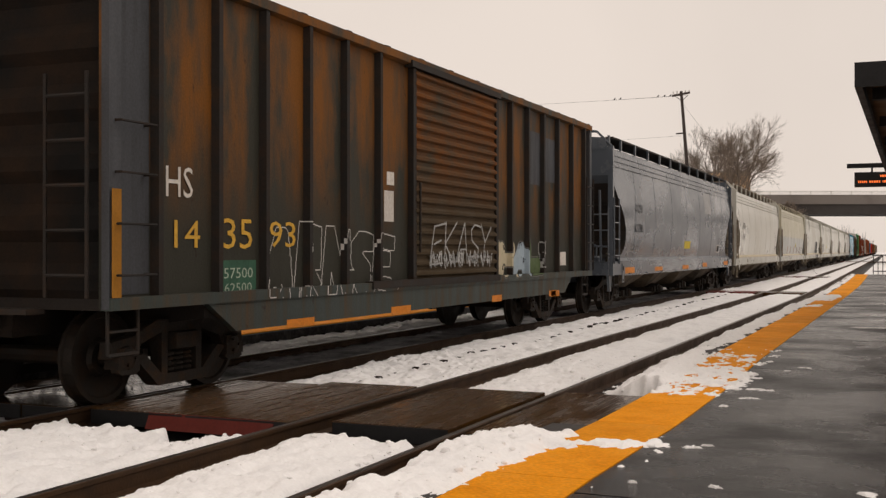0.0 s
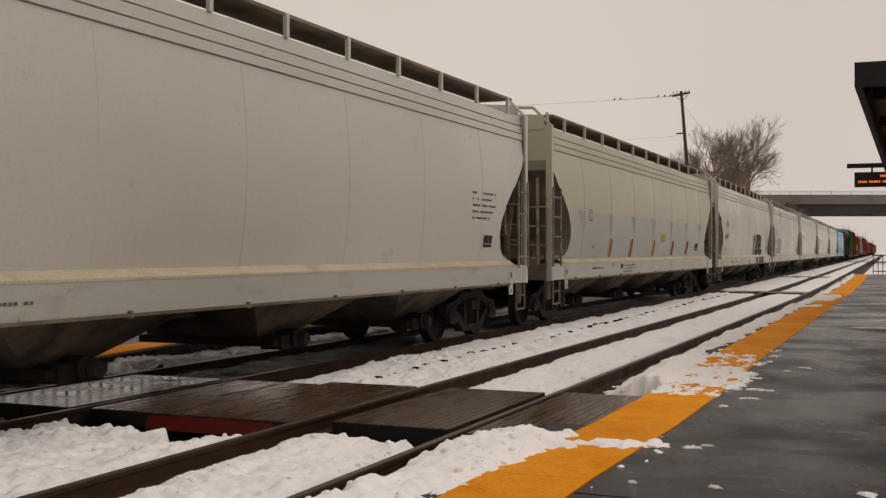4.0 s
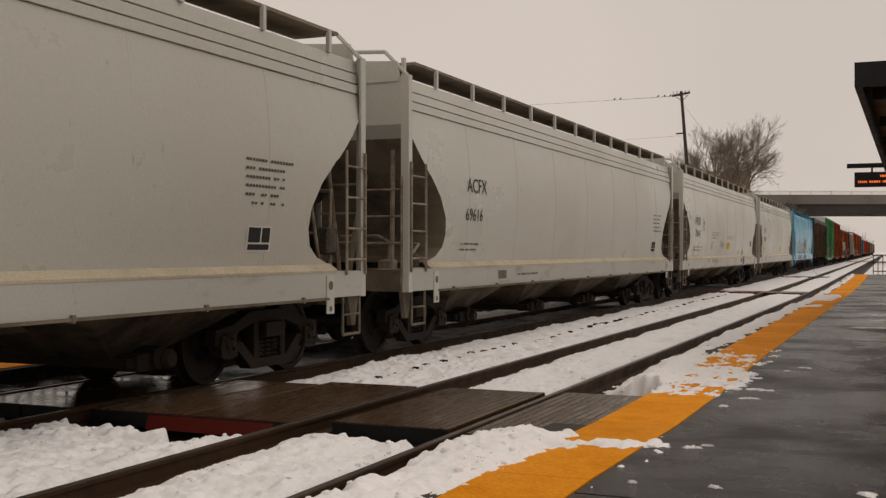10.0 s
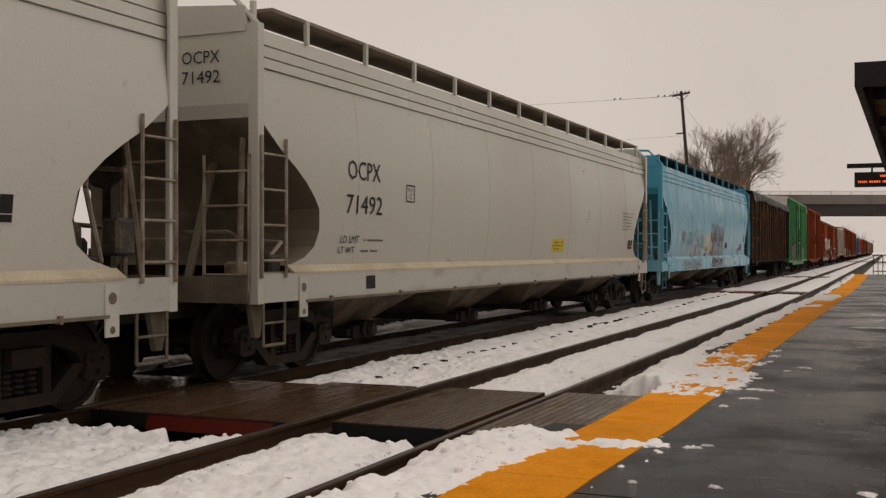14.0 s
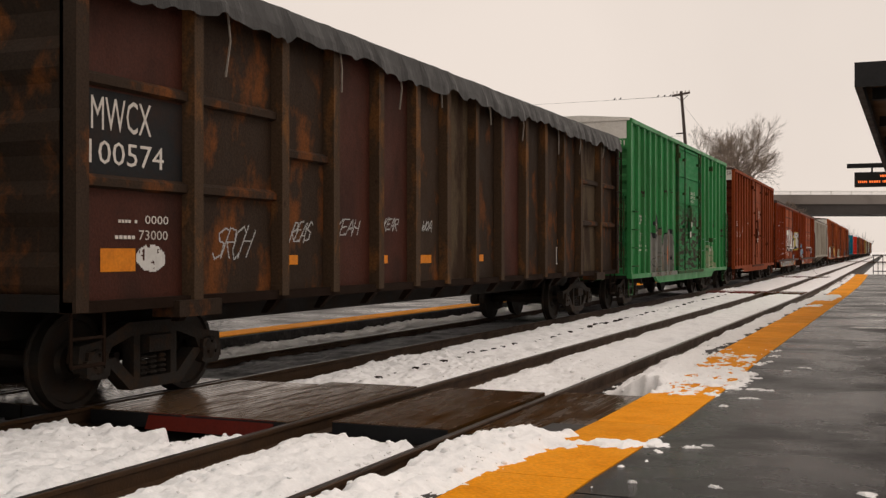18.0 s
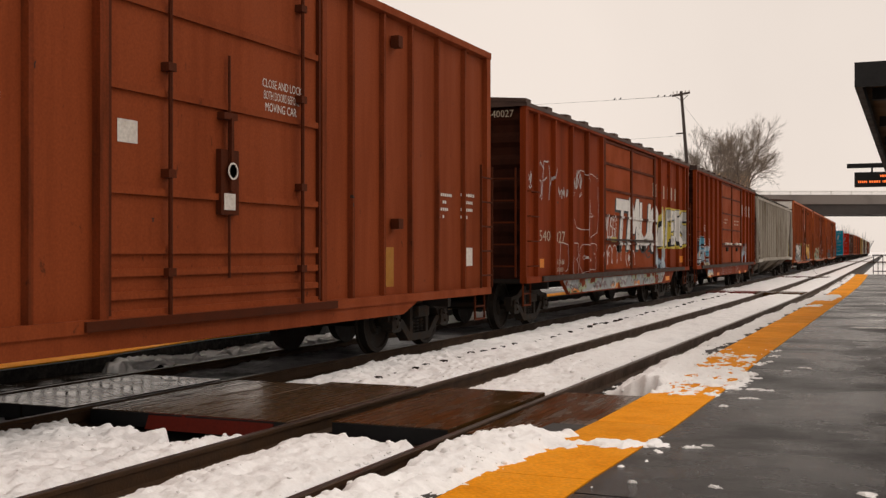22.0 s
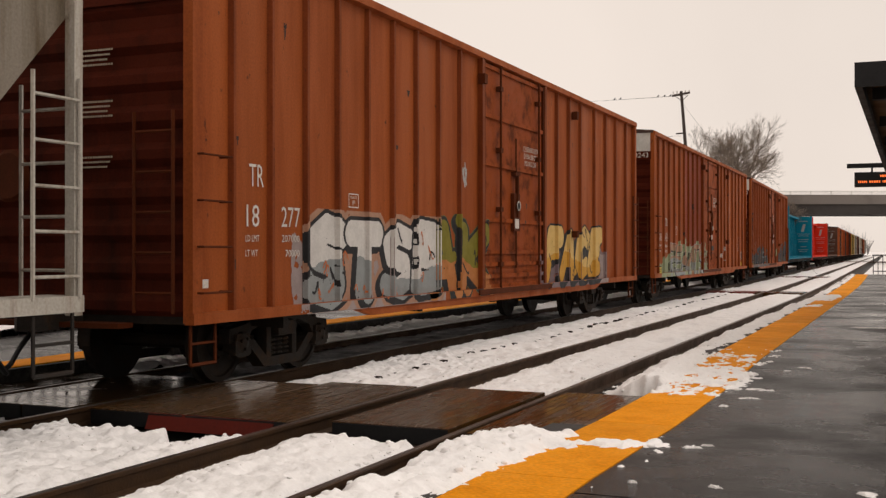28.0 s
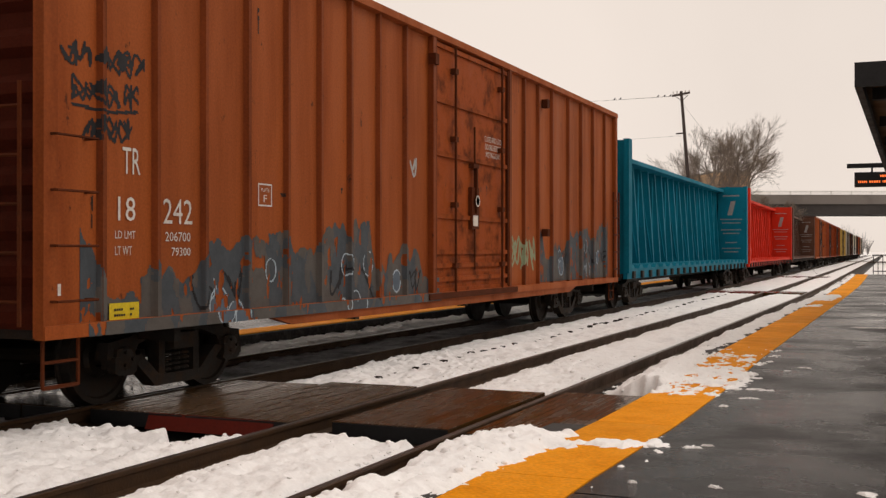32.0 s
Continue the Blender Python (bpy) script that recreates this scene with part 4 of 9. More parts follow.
    xs = [-1.66, -1.64, -1.6, -1.2, -0.5, 0.5, 1.2, 1.6, 1.64, 1.66]
    vs, fs = [], []
    for j in range(ny + 1):
        y = -half + 0.05 + (2 * half - 0.1) * j / ny
        hang = 0.06 + 0.20 * float(vnoise(np.array(y * 0.8), np.array(3.3), 11)) ** 2 + 0.16 * float(vnoise(np.array(y * 2.6), np.array(8.3), 12)) + 0.1 * float(vnoise(np.array(y * 7.0), np.array(2.3), 15))
        lift = 0.01 + 0.03 * float(vnoise(np.array(y * 4.0), np.array(6.1), 16)) ** 2 + 0.03 * float(vnoise(np.array(y * 1.1), np.array(1.7), 13))
        zz = [zt - hang, zt - hang * 0.5, zt + 0.075, zt + 0.09 + lift, zt + 0.11 + lift * 1.2, zt + 0.11 + lift * 1.2, zt + 0.09 + lift, zt + 0.08 + lift * 0.4, zt - hang * 0.5, zt - hang]
        for x, z in zip(xs, zz):
            vs.append((x + (0.06 * (abs(x) > 1.62)) * float(vnoise(np.array(y * 6.0), np.array(x * 2 + 5), 14)), y, z))
    n = len(xs)
    fs = [(j * n + i, j * n + i + 1, (j + 1) * n + i + 1, (j + 1) * n + i) for j in range(ny) for i in range(n - 1)]
    part("tarpaulin", quads(vs, fs), tarp, car, "torn black tarpaulin hanging over the rim")
    # loose straps
    for k in range(9):
        y = -half + 2.4 + k * 1.85 + rs.uniform(-0.4, 0.4)
        ln = rs.uniform(0.35, 0.8)
        part("strap", rods([((1.63, y, zt - 0.1), (1.63, y + 0.06, zt - 0.1 - ln * 0.5)), ((1.63, y + 0.06, zt - 0.1 - ln * 0.5), (1.62, y + rs.uniform(-0.05, 0.15), zt - 0.1 - ln))], 0.012, 4), TARPSTRAP, car)
    return car, half


TARPSTRAP = mat("strap_webbing", (0.22, 0.19, 0.16), 0.9, scale=8, amount=0.4)


def ribbed_hopper(label, s0, s1, paint, dark):
    """A covered hopper with vertical ribs and cut-back ends."""
    car, half = car_root("hopper_car", label, s0, s1, "covered hoppers of the train", 0.58, 1.55)
    zb, zt = 1.08, 4.02
    SURF[car.name] = ("box", zb - 0.1, 1.5, [-half + 1.67 + 1.035 * k for k in range(15)], 0.10, 0.08, (99, 99, 0))
    for sgn in (1, -1):
        # side sheet, cut back below a slanting line at both ends
        side = [(-half + 1.6, zb), (-half + 1.6, zb + 0.75), (-half + 0.0, zt - 0.55 + 0.1), (-half, zt), (half, zt), (half, zt - 0.45), (half - 1.6, zb + 0.75), (half - 1.6, zb)]
        part("side_sheet", prism(bmesh.new(), side, "x", sgn * 1.44, sgn * 1.5), GHS, car, "soiled grey sheet")
        for k in range(15):
            y = -half + 1.67 + 1.035 * k
            part("rib", prism(bmesh.new(), [(sgn * 1.498, y - 0.10), (sgn * 1.58, y - 0.06), (sgn * 1.58, y + 0.06), (sgn * 1.498, y + 0.10)], "z", zb, zt - 0.06), paint, car)
        part("top_chord", bx(sgn * 1.44, sgn * 1.59, -half, half, zt - 0.07, zt + 0.05), paint, car)
        part("side_sill", prism(bmesh.new(), [(sgn * 1.5, zb + 0.1), (sgn * 1.6, zb + 0.1), (sgn * 1.6, zb - 0.04), (sgn * 1.5, zb - 0.08)], "y", -half + 1.9, half - 1.9), paint, car)
        for s in (-1, 1):
            e = s * half
            part("corner_post", bx(sgn * 1.5, sgn * 1.6, min(e, e - s * 0.1), max(e, e - s * 0.1), 0.95, zt), GH_L, car, "pale grey corner post")
            ladder(car, sgn * 1.62, min(e - s * 0.06, e - s * 0.6), max(e - s * 0.06, e - s * 0.6), 1.1, 2.95, 5, GH_L, "side_ladder")
            ladder(car, e + s * 0.02, sgn * 0.9, sgn * 1.45, 1.1, 2.95, 4, GH_L, "end_ladder", axis="x")
            part("end_step", bx(sgn * 1.2, sgn * 1.62, min(e, e - s * 1.9), max(e, e - s * 1.9), 0.98, 1.12), GH_L, car)
            stirrup(car, sgn * 1.58, min(e - s * 0.1, e - s * 0.55), max(e - s * 0.1, e - s * 0.55), 0.48, 0.98, dark)
        part("running_board", bx(sgn * 0.85, sgn * 1.4, -half + 0.2, half - 0.2, zt + 0.2, zt + 0.24), dark, car)
        for k in range(15):
            y = -half + 0.3 + (2 * half - 0.6) * k / 14
            part("walk_bracket", bx(sgn * 1.36, sgn * 1.4, y - 0.025, y + 0.025, zt, zt + 0.22), paint, car)
    for s in (-1, 1):
        e = s * half
        part("slope_sheet", prism(bmesh.new(), [(e - s * 1.95, zb + 0.75), (e - s * 0.0, zt - 0.45), (e - s * 0.06, zt - 0.45), (e - s * 2.0, zb + 0.75)], "x", -1.45, 1.45), dark, car)
        part("end_plate", bx(-1.45, 1.45, min(e, e - s * 0.05), max(e, e - s * 0.05), zt - 0.5, zt + 0.02), paint, car)
        part("end_platform", bx(-1.45, 1.45, min(e, e - s * 2.0), max(e, e - s * 2.0), 1.0, 1.06), dark, car)
        for x in (-0.85, 0.7):
            part("end_frame", bx(x, x + 0.15, min(e - s * 0.3, e - s * 0.42), max(e - s * 0.3, e - s * 0.42), 1.05, zt - 0.4), dark, car)
        part("brake_pipe", rods([((0.9, e - s * 0.4, 1.7), (1.25, e - s * 0.9, 1.3)), ((0.2, e - s * 0.4, 2.4), (1.2, e - s * 0.6, 2.5)), ((1.2, e - s * 0.6, 2.5), (1.2, e - s * 0.7, 1.2))], 0.025, 6), dark, car)
    part("roof", roof_mesh(half, zt, 0.2, over=0.02, n=12), paint, car)
    part("centre_sill", bx(-0.3, 0.3, -half, half, 0.7, 1.1), UNDER, car)
    for k in range(3):
        y = -half + 4.4 + (2 * half - 8.8) * k / 2
        bm = bmesh.new()
        vt = [bm.verts.new(p) for p in ((-1.48, y - 2.5, 1.05), (1.48, y - 2.5, 1.05), (1.48, y + 2.5, 1.05), (-1.48, y + 2.5, 1.05))]
        vb = [bm.verts.new(p) for p in ((-0.7, y - 0.4, 0.34), (0.7, y - 0.4, 0.34), (0.7, y + 0.4, 0.34), (-0.7, y + 0.4, 0.34))]
        for i in range(4):
            bm.faces.new((vt[i], vt[(i + 1) % 4], vb[(i + 1) % 4], vb[i]))
        bm.faces.new(vb)
        part("hopper_pocket", bm, UNDERTAN, car)
        part("outlet_gate", bx(-1.0, 1.0, y - 0.45, y + 0.45, 0.28, 0.36), IRON, car)
    return car, half


def centerbeam(label, s0, s1, paint, dark):
    """A centre-beam flat car: end bulkheads and a tall truss down the middle."""
    car, half = car_root("centerbeam_car", label, s0, s1, "freight cars of the train", 0.6, 2.4)
    zd, zt = 1.05, 4.15
    part("deck", bx(-1.45, 1.45, -half, half, zd - 0.12, zd), paint, car)
    part("centre_sill", bx(-0.35, 0.35, -half, half, 0.6, zd - 0.1), UNDER, car)
    for s in (-1, 1):
        e = s * half
        b0, b1 = min(e, e - s * 0.14), max(e, e - s * 0.14)
        part("bulkhead", bx(-1.5, 1.5, b0, b1, zd, zt + 0.12), paint, car)
        for x in (-1.5, -0.75, 0.0, 0.75, 1.5):
            part("bulkhead_post", bx(x - 0.07, x + 0.07, b0 - 0.1, b1 + 0.1, zd - 0.1, zt + 0.14), paint, car)
        # solid panel of the truss next to the bulkhead
        part("end_panel", bx(-0.3, 0.3, min(e - s * 0.1, e - s * 1.2), max(e - s * 0.1, e - s * 1.2), zd, zt), paint, car)
    part("top_chord", bx(-0.62, 0.62, -half, half, zt - 0.12, zt), paint, car)
    for k in range(21):
        y = -half + 0.7 + (2 * half - 1.4) * k / 20
        part("column", prism(bmesh.new(), [(-0.5, zd), (0.5, zd), (0.3, zt - 0.1), (-0.3, zt - 0.1)], "y", y - 0.07, y + 0.07), paint, car)
        for sgn in (1, -1):
            if k < 20:
                y2 = -half + 0.7 + (2 * half - 1.4) * (k + 1) / 20
                part("diagonal", rods([((sgn * 0.42, y if k % 2 else y2, zd + 0.1), (sgn * 0.22, y2 if k % 2 else y, zt - 0.15))], 0.04, 6), paint, car)
    # plain marks in place of the emblem and writing on the far bulkhead
    yf = half - 0.146
    part("face_plate", bx(0.36, 1.44, yf - 0.1, yf, zd, zt + 0.1), paint, car)
    yf -= 0.104
    part("emblem", prism(bmesh.new(), [(0.75, 3.05), (0.95, 3.05), (1.1, 3.65), (0.9, 3.65)], "y", yf - 0.004, yf), FADEMARK, car, "plain white slanted mark")
    for z, w, h in ((3.86, 0.7, 0.1), (2.85, 0.95, 0.07), (2.7, 0.8, 0.07), (2.4, 0.85, 0.07), (2.25, 0.7, 0.07), (1.85, 0.5, 0.07), (1.6, 0.8, 0.07), (1.45, 0.6, 0.07)):
        tagged(part("small_print", bar_text(w, h * 0.6, 12, "x", (0.92, yf, z), -1), FADEMARK, car), kind="stuff")
    for sgn in (1, -1):
        for k in range(22):
            y = -half + 0.6 + (2 * half - 1.2) * k / 21
            part("deck_riser", prism(bmesh.new(), [(y - 0.25, zd), (y + 0.25, zd), (y + 0.12, zd + 0.1), (y - 0.12, zd + 0.1)], "x", sgn * 0.6, sgn * 1.5), paint, car)
            part("winch", bx(sgn * 1.4, sgn * 1.56, y - 0.1, y + 0.1, zd - 0.24, zd - 0.06), dark, car)
        part("side_sill", bx(sgn * 1.4, sgn * 1.5, -half, half, zd - 0.25, zd), paint, car)
    return car, half


# ---- paints of the cars ----
GHS = mat("hopper_soiled", (0.235, 0.205, 0.165), 0.8, stain=(0.11, 0.082, 0.05), amount=0.9, scale=1.2, streak=True, bump=0.15, seed=41, low=0.42, speck=0.6)
FADEMARK = mat("faded_mark", (0.30, 0.29, 0.28), 0.7, scale=10, amount=0.5, bump=0.0)
HS_P = mat("car_black_rust", (0.034, 0.033, 0.025), 0.6, spec=0.15, stain=(0.175, 0.066, 0.010), amount=0.95, scale=0.9, stretch=(1.2, 1.9, 0.55), bump=0.25, seed=3, low=0.41, edge=0.2, grade=(1.5, 2.8), speck=0.75)
HS_SILL = mat("car_black_sill", (0.036, 0.046, 0.042), 0.55, spec=0.2, stain=(0.09, 0.045, 0.015), amount=0.7, scale=1.6, streak=True, bump=0.2, seed=52, speck=0.7)
HS_GREY = mat("car_grey_patch", (0.060, 0.063, 0.070), 0.6, spec=0.2, stain=(0.04, 0.04, 0.042), amount=0.7, scale=1.5, streak=True, bump=0.1, seed=53)
HS_D = mat("car_black_door", (0.060, 0.040, 0.020), 0.7, spec=0.15, stain=(0.165, 0.055, 0.009), amount=0.95, scale=1.3, bump=0.3, seed=2, low=0.36, grade=(1.9, 3.1), speck=0.6)
# near-black end walls: the shade on them is painted into the colour
HS_END_SHADE = mat("car_black_end_shaded", (0.009, 0.0085, 0.008), 0.7, spec=0.06, stain=(0.04, 0.022, 0.012), amount=0.5, scale=1.2)
DARKIRON = mat("dark_fittings", (0.020, 0.017, 0.015), 0.7, stain=(0.05, 0.028, 0.016), amount=0.6, scale=4)
H_BLUE = mat("hopper_slate", (0.090, 0.104, 0.124), 0.24, spec=0.55, stain=(0.078, 0.088, 0.100), amount=0.6, scale=0.5, stretch=(1.0, 0.6, 1.0), bump=0.03, vary=0.05, seed=3)
H_WHITE = mat("hopper_grey_white", (0.50, 0.492, 0.44), 0.34, spec=0.45, stain=(0.46, 0.43, 0.36), amount=0.75, scale=0.3, stretch=(1.0, 0.7, 1.0), speck=0.25, bump=0.03, vary=0.05, seed=4)
H_WHITE2 = mat("hopper_grey_clean", (0.54, 0.53, 0.48), 0.32, spec=0.45, stain=(0.50, 0.475, 0.41), amount=0.7, scale=0.3, stretch=(1.0, 0.7, 1.0), speck=0.2, bump=0.03, vary=0.05, seed=5)
H_CREAM = mat("hopper_cream", (0.385, 0.39, 0.37), 0.38, spec=0.4, stain=(0.445, 0.415, 0.315), amount=1.0, scale=0.5, stretch=(1.0, 0.6, 1.0), bump=0.03, vary=0.05, seed=6, low=-0.3, grade=(2.31, 2.38))
H_RUST = mat("hopper_ladder", (0.30, 0.265, 0.21), 0.7, stain=(0.13, 0.07, 0.035), amount=0.85, scale=3.5, bump=0.2, vary=0.15, low=0.42)
H_SILL = mat("hopper_sill", (0.45, 0.44, 0.40), 0.45, spec=0.4, stain=(0.21, 0.13, 0.07), amount=0.8, scale=1.1, stretch=(1.0, 0.8, 2.2), bump=0.05, vary=0.06, low=0.55, seed=44, speck=0.5)
H_GEAR = mat("end_gear", (0.05, 0.045, 0.038), 0.6, stain=(0.16, 0.13, 0.09), amount=0.7, scale=5, bump=0.3, vary=0.3)
H_SHELF = mat("hopper_shelf", (0.52, 0.45, 0.33), 0.7, stain=(0.3, 0.26, 0.19), amount=0.6, scale=1.5)
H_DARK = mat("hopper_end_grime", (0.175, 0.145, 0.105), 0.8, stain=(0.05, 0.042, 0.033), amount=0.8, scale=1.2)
H_WALK = mat("hopper_walk", (0.23, 0.185, 0.135), 0.8, stain=(0.06, 0.05, 0.04), amount=0.6, scale=2)
H_SKY = mat("hopper_sky_blue", (0.05, 0.30, 0.44), 0.3, spec=0.5, stain=(0.24, 0.46, 0.54), amount=0.8, scale=0.8, stretch=(1.0, 1.5, 0.5), edge=0.18, low=0.40, grade=(3.0, 1.9), bump=0.03, vary=0.05, seed=7)
H_SKYD = mat("hopper_teal_dark", (0.03, 0.15, 0.18), 0.7, stain=(0.05, 0.06, 0.05), amount=0.6, scale=1.2, seed=8)
G_P = mat("gondola_rust", (0.030, 0.018, 0.011), 0.75, vary=0.22, spec=0.12, stain=(0.135, 0.046, 0.013), amount=0.95, scale=1.8, stretch=(1.3, 1.3, 0.8), bump=0.4, seed=9, low=0.52, edge=0.14, speck=0.8)
G_RED = mat("gondola_red_sheet", (0.048, 0.014, 0.008), 0.65, spec=0.15, vary=0.2, stain=(0.020, 0.011, 0.008), amount=0.9, scale=1.1, stretch=(1.0, 1.3, 0.7), bump=0.4, seed=61, low=0.48, speck=0.8)
G_TAN = mat("gondola_tan_sheet", (0.070, 0.048, 0.027), 0.75, spec=0.1, vary=0.2, stain=(0.030, 0.016, 0.009), amount=0.95, scale=1.3, stretch=(1.2, 1.6, 0.5), bump=0.4, seed=62, low=0.46, edge=0.12, speck=0.8)
G_RIB = mat("gondola_rib", (0.050, 0.030, 0.017), 0.75, spec=0.12, vary=0.25, stain=(0.125, 0.055, 0.018), amount=0.9, scale=2.6, stretch=(1.5, 1.5, 0.6), bump=0.4, seed=63, low=0.52, edge=0.12, speck=0.9)
G_D = mat("gondola_dark", (0.016, 0.009, 0.006), 0.85, spec=0.05, scale=2, amount=0.5, bump=0.3)
TARP = mat("tarpaulin_black", (0.018, 0.016, 0.015), 0.5, spec=0.3, stain=(0.022, 0.02, 0.019), amount=0.6, scale=3, bump=0.4)
GREEN = mat("boxcar_green", (0.022, 0.205, 0.056), 0.45, spec=0.2, stain=(0.035, 0.120, 0.035), amount=0.75, scale=0.8, streak=True, bump=0.08, seed=10, speck=0.85)
GREEN_D = mat("green_fittings", (0.012, 0.075, 0.026), 0.65, spec=0.08, stain=(0.08, 0.04, 0.02), amount=0.8, scale=3, seed=11, low=0.42)
GREEN_DOOR = mat("green_door", (0.010, 0.185, 0.05), 0.6, spec=0.12, stain=(0.026, 0.014, 0.008), amount=1.0, scale=2.6, seed=12, low=0.475, edge=0.06, stretch=(1.0, 0.8, 3.4), grade=(3.2, 2.4), speck=0.9)
AOK = mat("boxcar_oxide", (0.218, 0.047, 0.014), 0.7, spec=0.06, stain=(0.145, 0.030, 0.010), amount=0.6, scale=0.8, streak=True, bump=0.08, seed=13, speck=0.6)
AOK_D = mat("oxide_fittings", (0.075, 0.017, 0.006), 0.7, spec=0.06, stain=(0.05, 0.02, 0.012), amount=0.6, scale=3, seed=14)
SOU = mat("boxcar_red_brown", (0.185, 0.030, 0.006), 0.7, spec=0.06, stain=(0.10, 0.018, 0.005), amount=0.7, scale=0.7, streak=True, bump=0.1, seed=15, speck=0.75)
SOU_D = mat("red_brown_fittings", (0.09, 0.018, 0.005), 0.7, spec=0.06, stain=(0.04, 0.016, 0.010), amount=0.6, scale=2, seed=16)
SOU_DOOR = mat("red_brown_door", (0.235, 0.044, 0.008), 0.7, spec=0.06, stain=(0.15, 0.028, 0.006), amount=0.6, scale=1.0, seed=17, speck=0.8)
# end walls darker than the sides, with their shade put into the paint
SOU_END_SHADE = mat("red_brown_end_shaded", (0.034, 0.010, 0.005), 0.75, spec=0.05, stain=(0.012, 0.006, 0.004), amount=0.8, scale=1.0, streak=True, seed=19)
ENDRED_SHADE = mat("boxcar_end_shaded", (0.070, 0.012, 0.005), 0.75, spec=0.05, stain=(0.018, 0.008, 0.005), amount=0.8, scale=1.0, streak=True, seed=18)
ROOF_D = mat("roof_dark", (0.06, 0.035, 0.028), 0.7, stain=(0.1, 0.06, 0.045), amount=0.6, scale=2)
GH_L = mat("hopper_weathered_post", (0.40, 0.375, 0.33), 0.7, stain=(0.20, 0.14, 0.09), amount=0.8, scale=2.5, streak=True, bump=0.1, seed=71, speck=0.5)
GHP = mat("hopper_weathered", (0.31, 0.28, 0.235), 0.75, stain=(0.14, 0.105, 0.07), amount=0.9, scale=1.0, streak=True, bump=0.15, seed=19, speck=0.6)
TRP = mat("boxcar_brown", (0.300, 0.074, 0.016), 0.6, spec=0.12, stain=(0.19, 0.040, 0.009), amount=0.75, scale=0.7, streak=True, bump=0.08, seed=20, speck=0.75)
TRP_M = mat("boxcar_maroon", (0.225, 0.048, 0.024), 0.65, spec=0.1, stain=(0.15, 0.032, 0.014), amount=0.75, scale=0.7, streak=True, bump=0.08, seed=20, speck=0.75)
TRP_R = mat("brown_rib", (0.205, 0.046, 0.010), 0.6, spec=0.12, stain=(0.07, 0.018, 0.007), amount=0.6, scale=2.4, streak=True, bump=0.12, seed=31, speck=0.7)
AOK_R = mat("oxide_rib", (0.165, 0.034, 0.010), 0.7, spec=0.06, stain=(0.05, 0.014, 0.006), amount=0.7, scale=2.4, streak=True, bump=0.12, seed=32, speck=0.6)
TRP_DOOR = mat("brown_door", (0.265, 0.057, 0.011), 0.6, spec=0.06, stain=(0.075, 0.020, 0.008), amount=0.8, scale=2.4, bump=0.12, seed=33, low=0.50, edge=0.14, speck=0.9)
TRP_D = mat("brown_fittings", (0.085, 0.021, 0.007), 0.7, spec=0.06, stain=(0.05, 0.022, 0.012), amount=0.6, scale=3, seed=21)
TEAL = mat("centerbeam_teal", (0.004, 0.15, 0.225), 0.6, spec=0.08, stain=(0.006, 0.095, 0.13), amount=0.6, scale=0.8, seed=22, speck=0.4)
REDCB = mat("centerbeam_red", (0.55, 0.030, 0.012), 0.6, spec=0.08, stain=(0.36, 0.024, 0.012), amount=0.6, scale=0.8, seed=23, speck=0.4)
BROWNCB = mat("centerbeam_brown", (0.085, 0.035, 0.020), 0.6, scale=0.8, amount=0.5, seed=24)
DULLYEL = mat("boxcar_yellow", (0.36, 0.24, 0.05), 0.6, scale=0.8, amount=0.5, seed=25)

# ---- the train, front to back ----
ribs_hs = [0.73, 1.71, 2.6, 3.55, 4.47, 5.41, 10.62, 11.55, 12.47, 13.41, 14.4, 15.33]
car_hs, h_hs = boxcar("black rust-streaked boxcar with a corrugated sliding door", 7.78, 23.58, HS_P, DARKIRON, HS_END_SHADE, ROOF_D, 0.98, 4.24, (6.5, 9.8), ribs_hs,
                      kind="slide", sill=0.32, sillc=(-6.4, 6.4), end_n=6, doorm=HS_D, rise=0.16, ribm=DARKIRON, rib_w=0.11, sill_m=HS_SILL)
hop_specs = [("slate grey covered hopper with orange stripes on its sill", 25.29, 43.97, H_BLUE, H_BLUE), ("grey-white covered hopper, grimy ends", 45.27, 63.75, H_WHITE2, H_SHELF),
             ("cream and grey weathered covered hopper with orange bars", 65.2, 83.8, H_CREAM, H_SHELF), ("grey-white covered hopper with black graffiti", 85.14, 103.7, H_WHITE, H_SHELF),
             ("grey-white covered hopper with stencilled numbers", 104.95, 123.35, H_WHITE, H_SHELF), ("grey-white covered hopper with black stencilled numbers", 124.67, 143.06, H_WHITE2, H_SHELF),
             ("off-white covered hopper with black lettering", 144.41, 163.1, H_WHITE2, H_SHELF), ("off-white covered hopper with a grimy brown end", 164.51, 183.35, H_WHITE, H_SHELF),
             ("sky blue covered hopper with graffiti", 185.1, 203.93, H_SKY, H_SKY)]
HOPS = []
for lab, a, b, p, sh in hop_specs:
    blue = p is H_BLUE or p is H_SKY
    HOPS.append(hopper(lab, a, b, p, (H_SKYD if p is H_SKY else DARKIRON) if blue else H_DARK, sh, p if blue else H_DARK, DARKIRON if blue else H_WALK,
                       drops=(0.0, 0.3) if "black lettering" in lab else (0.3, 0.0) if "brown end" in lab else (0.0, 0.0)))
car_g, h_g = gondola("rusty brown ribbed scrap gondola under a torn black tarpaulin", 205.23, 223.87, G_P, G_D, TARP)
car_gr, h_gr = boxcar("bright green ribbed boxcar with a rusting plug door", 225.06, 240.65, GREEN, GREEN_D, GREEN, WHITEBAND, 0.82, 4.82, (6.25, 10.0),
                      [0.85, 1.55, 2.2, 2.9, 3.65, 4.45, 5.3, 10.75, 11.55, 12.35, 13.1, 13.9, 14.75], sill=0.2, white_top=0.5, end_n=9, doorm=GREEN_DOOR, hump=0.014)
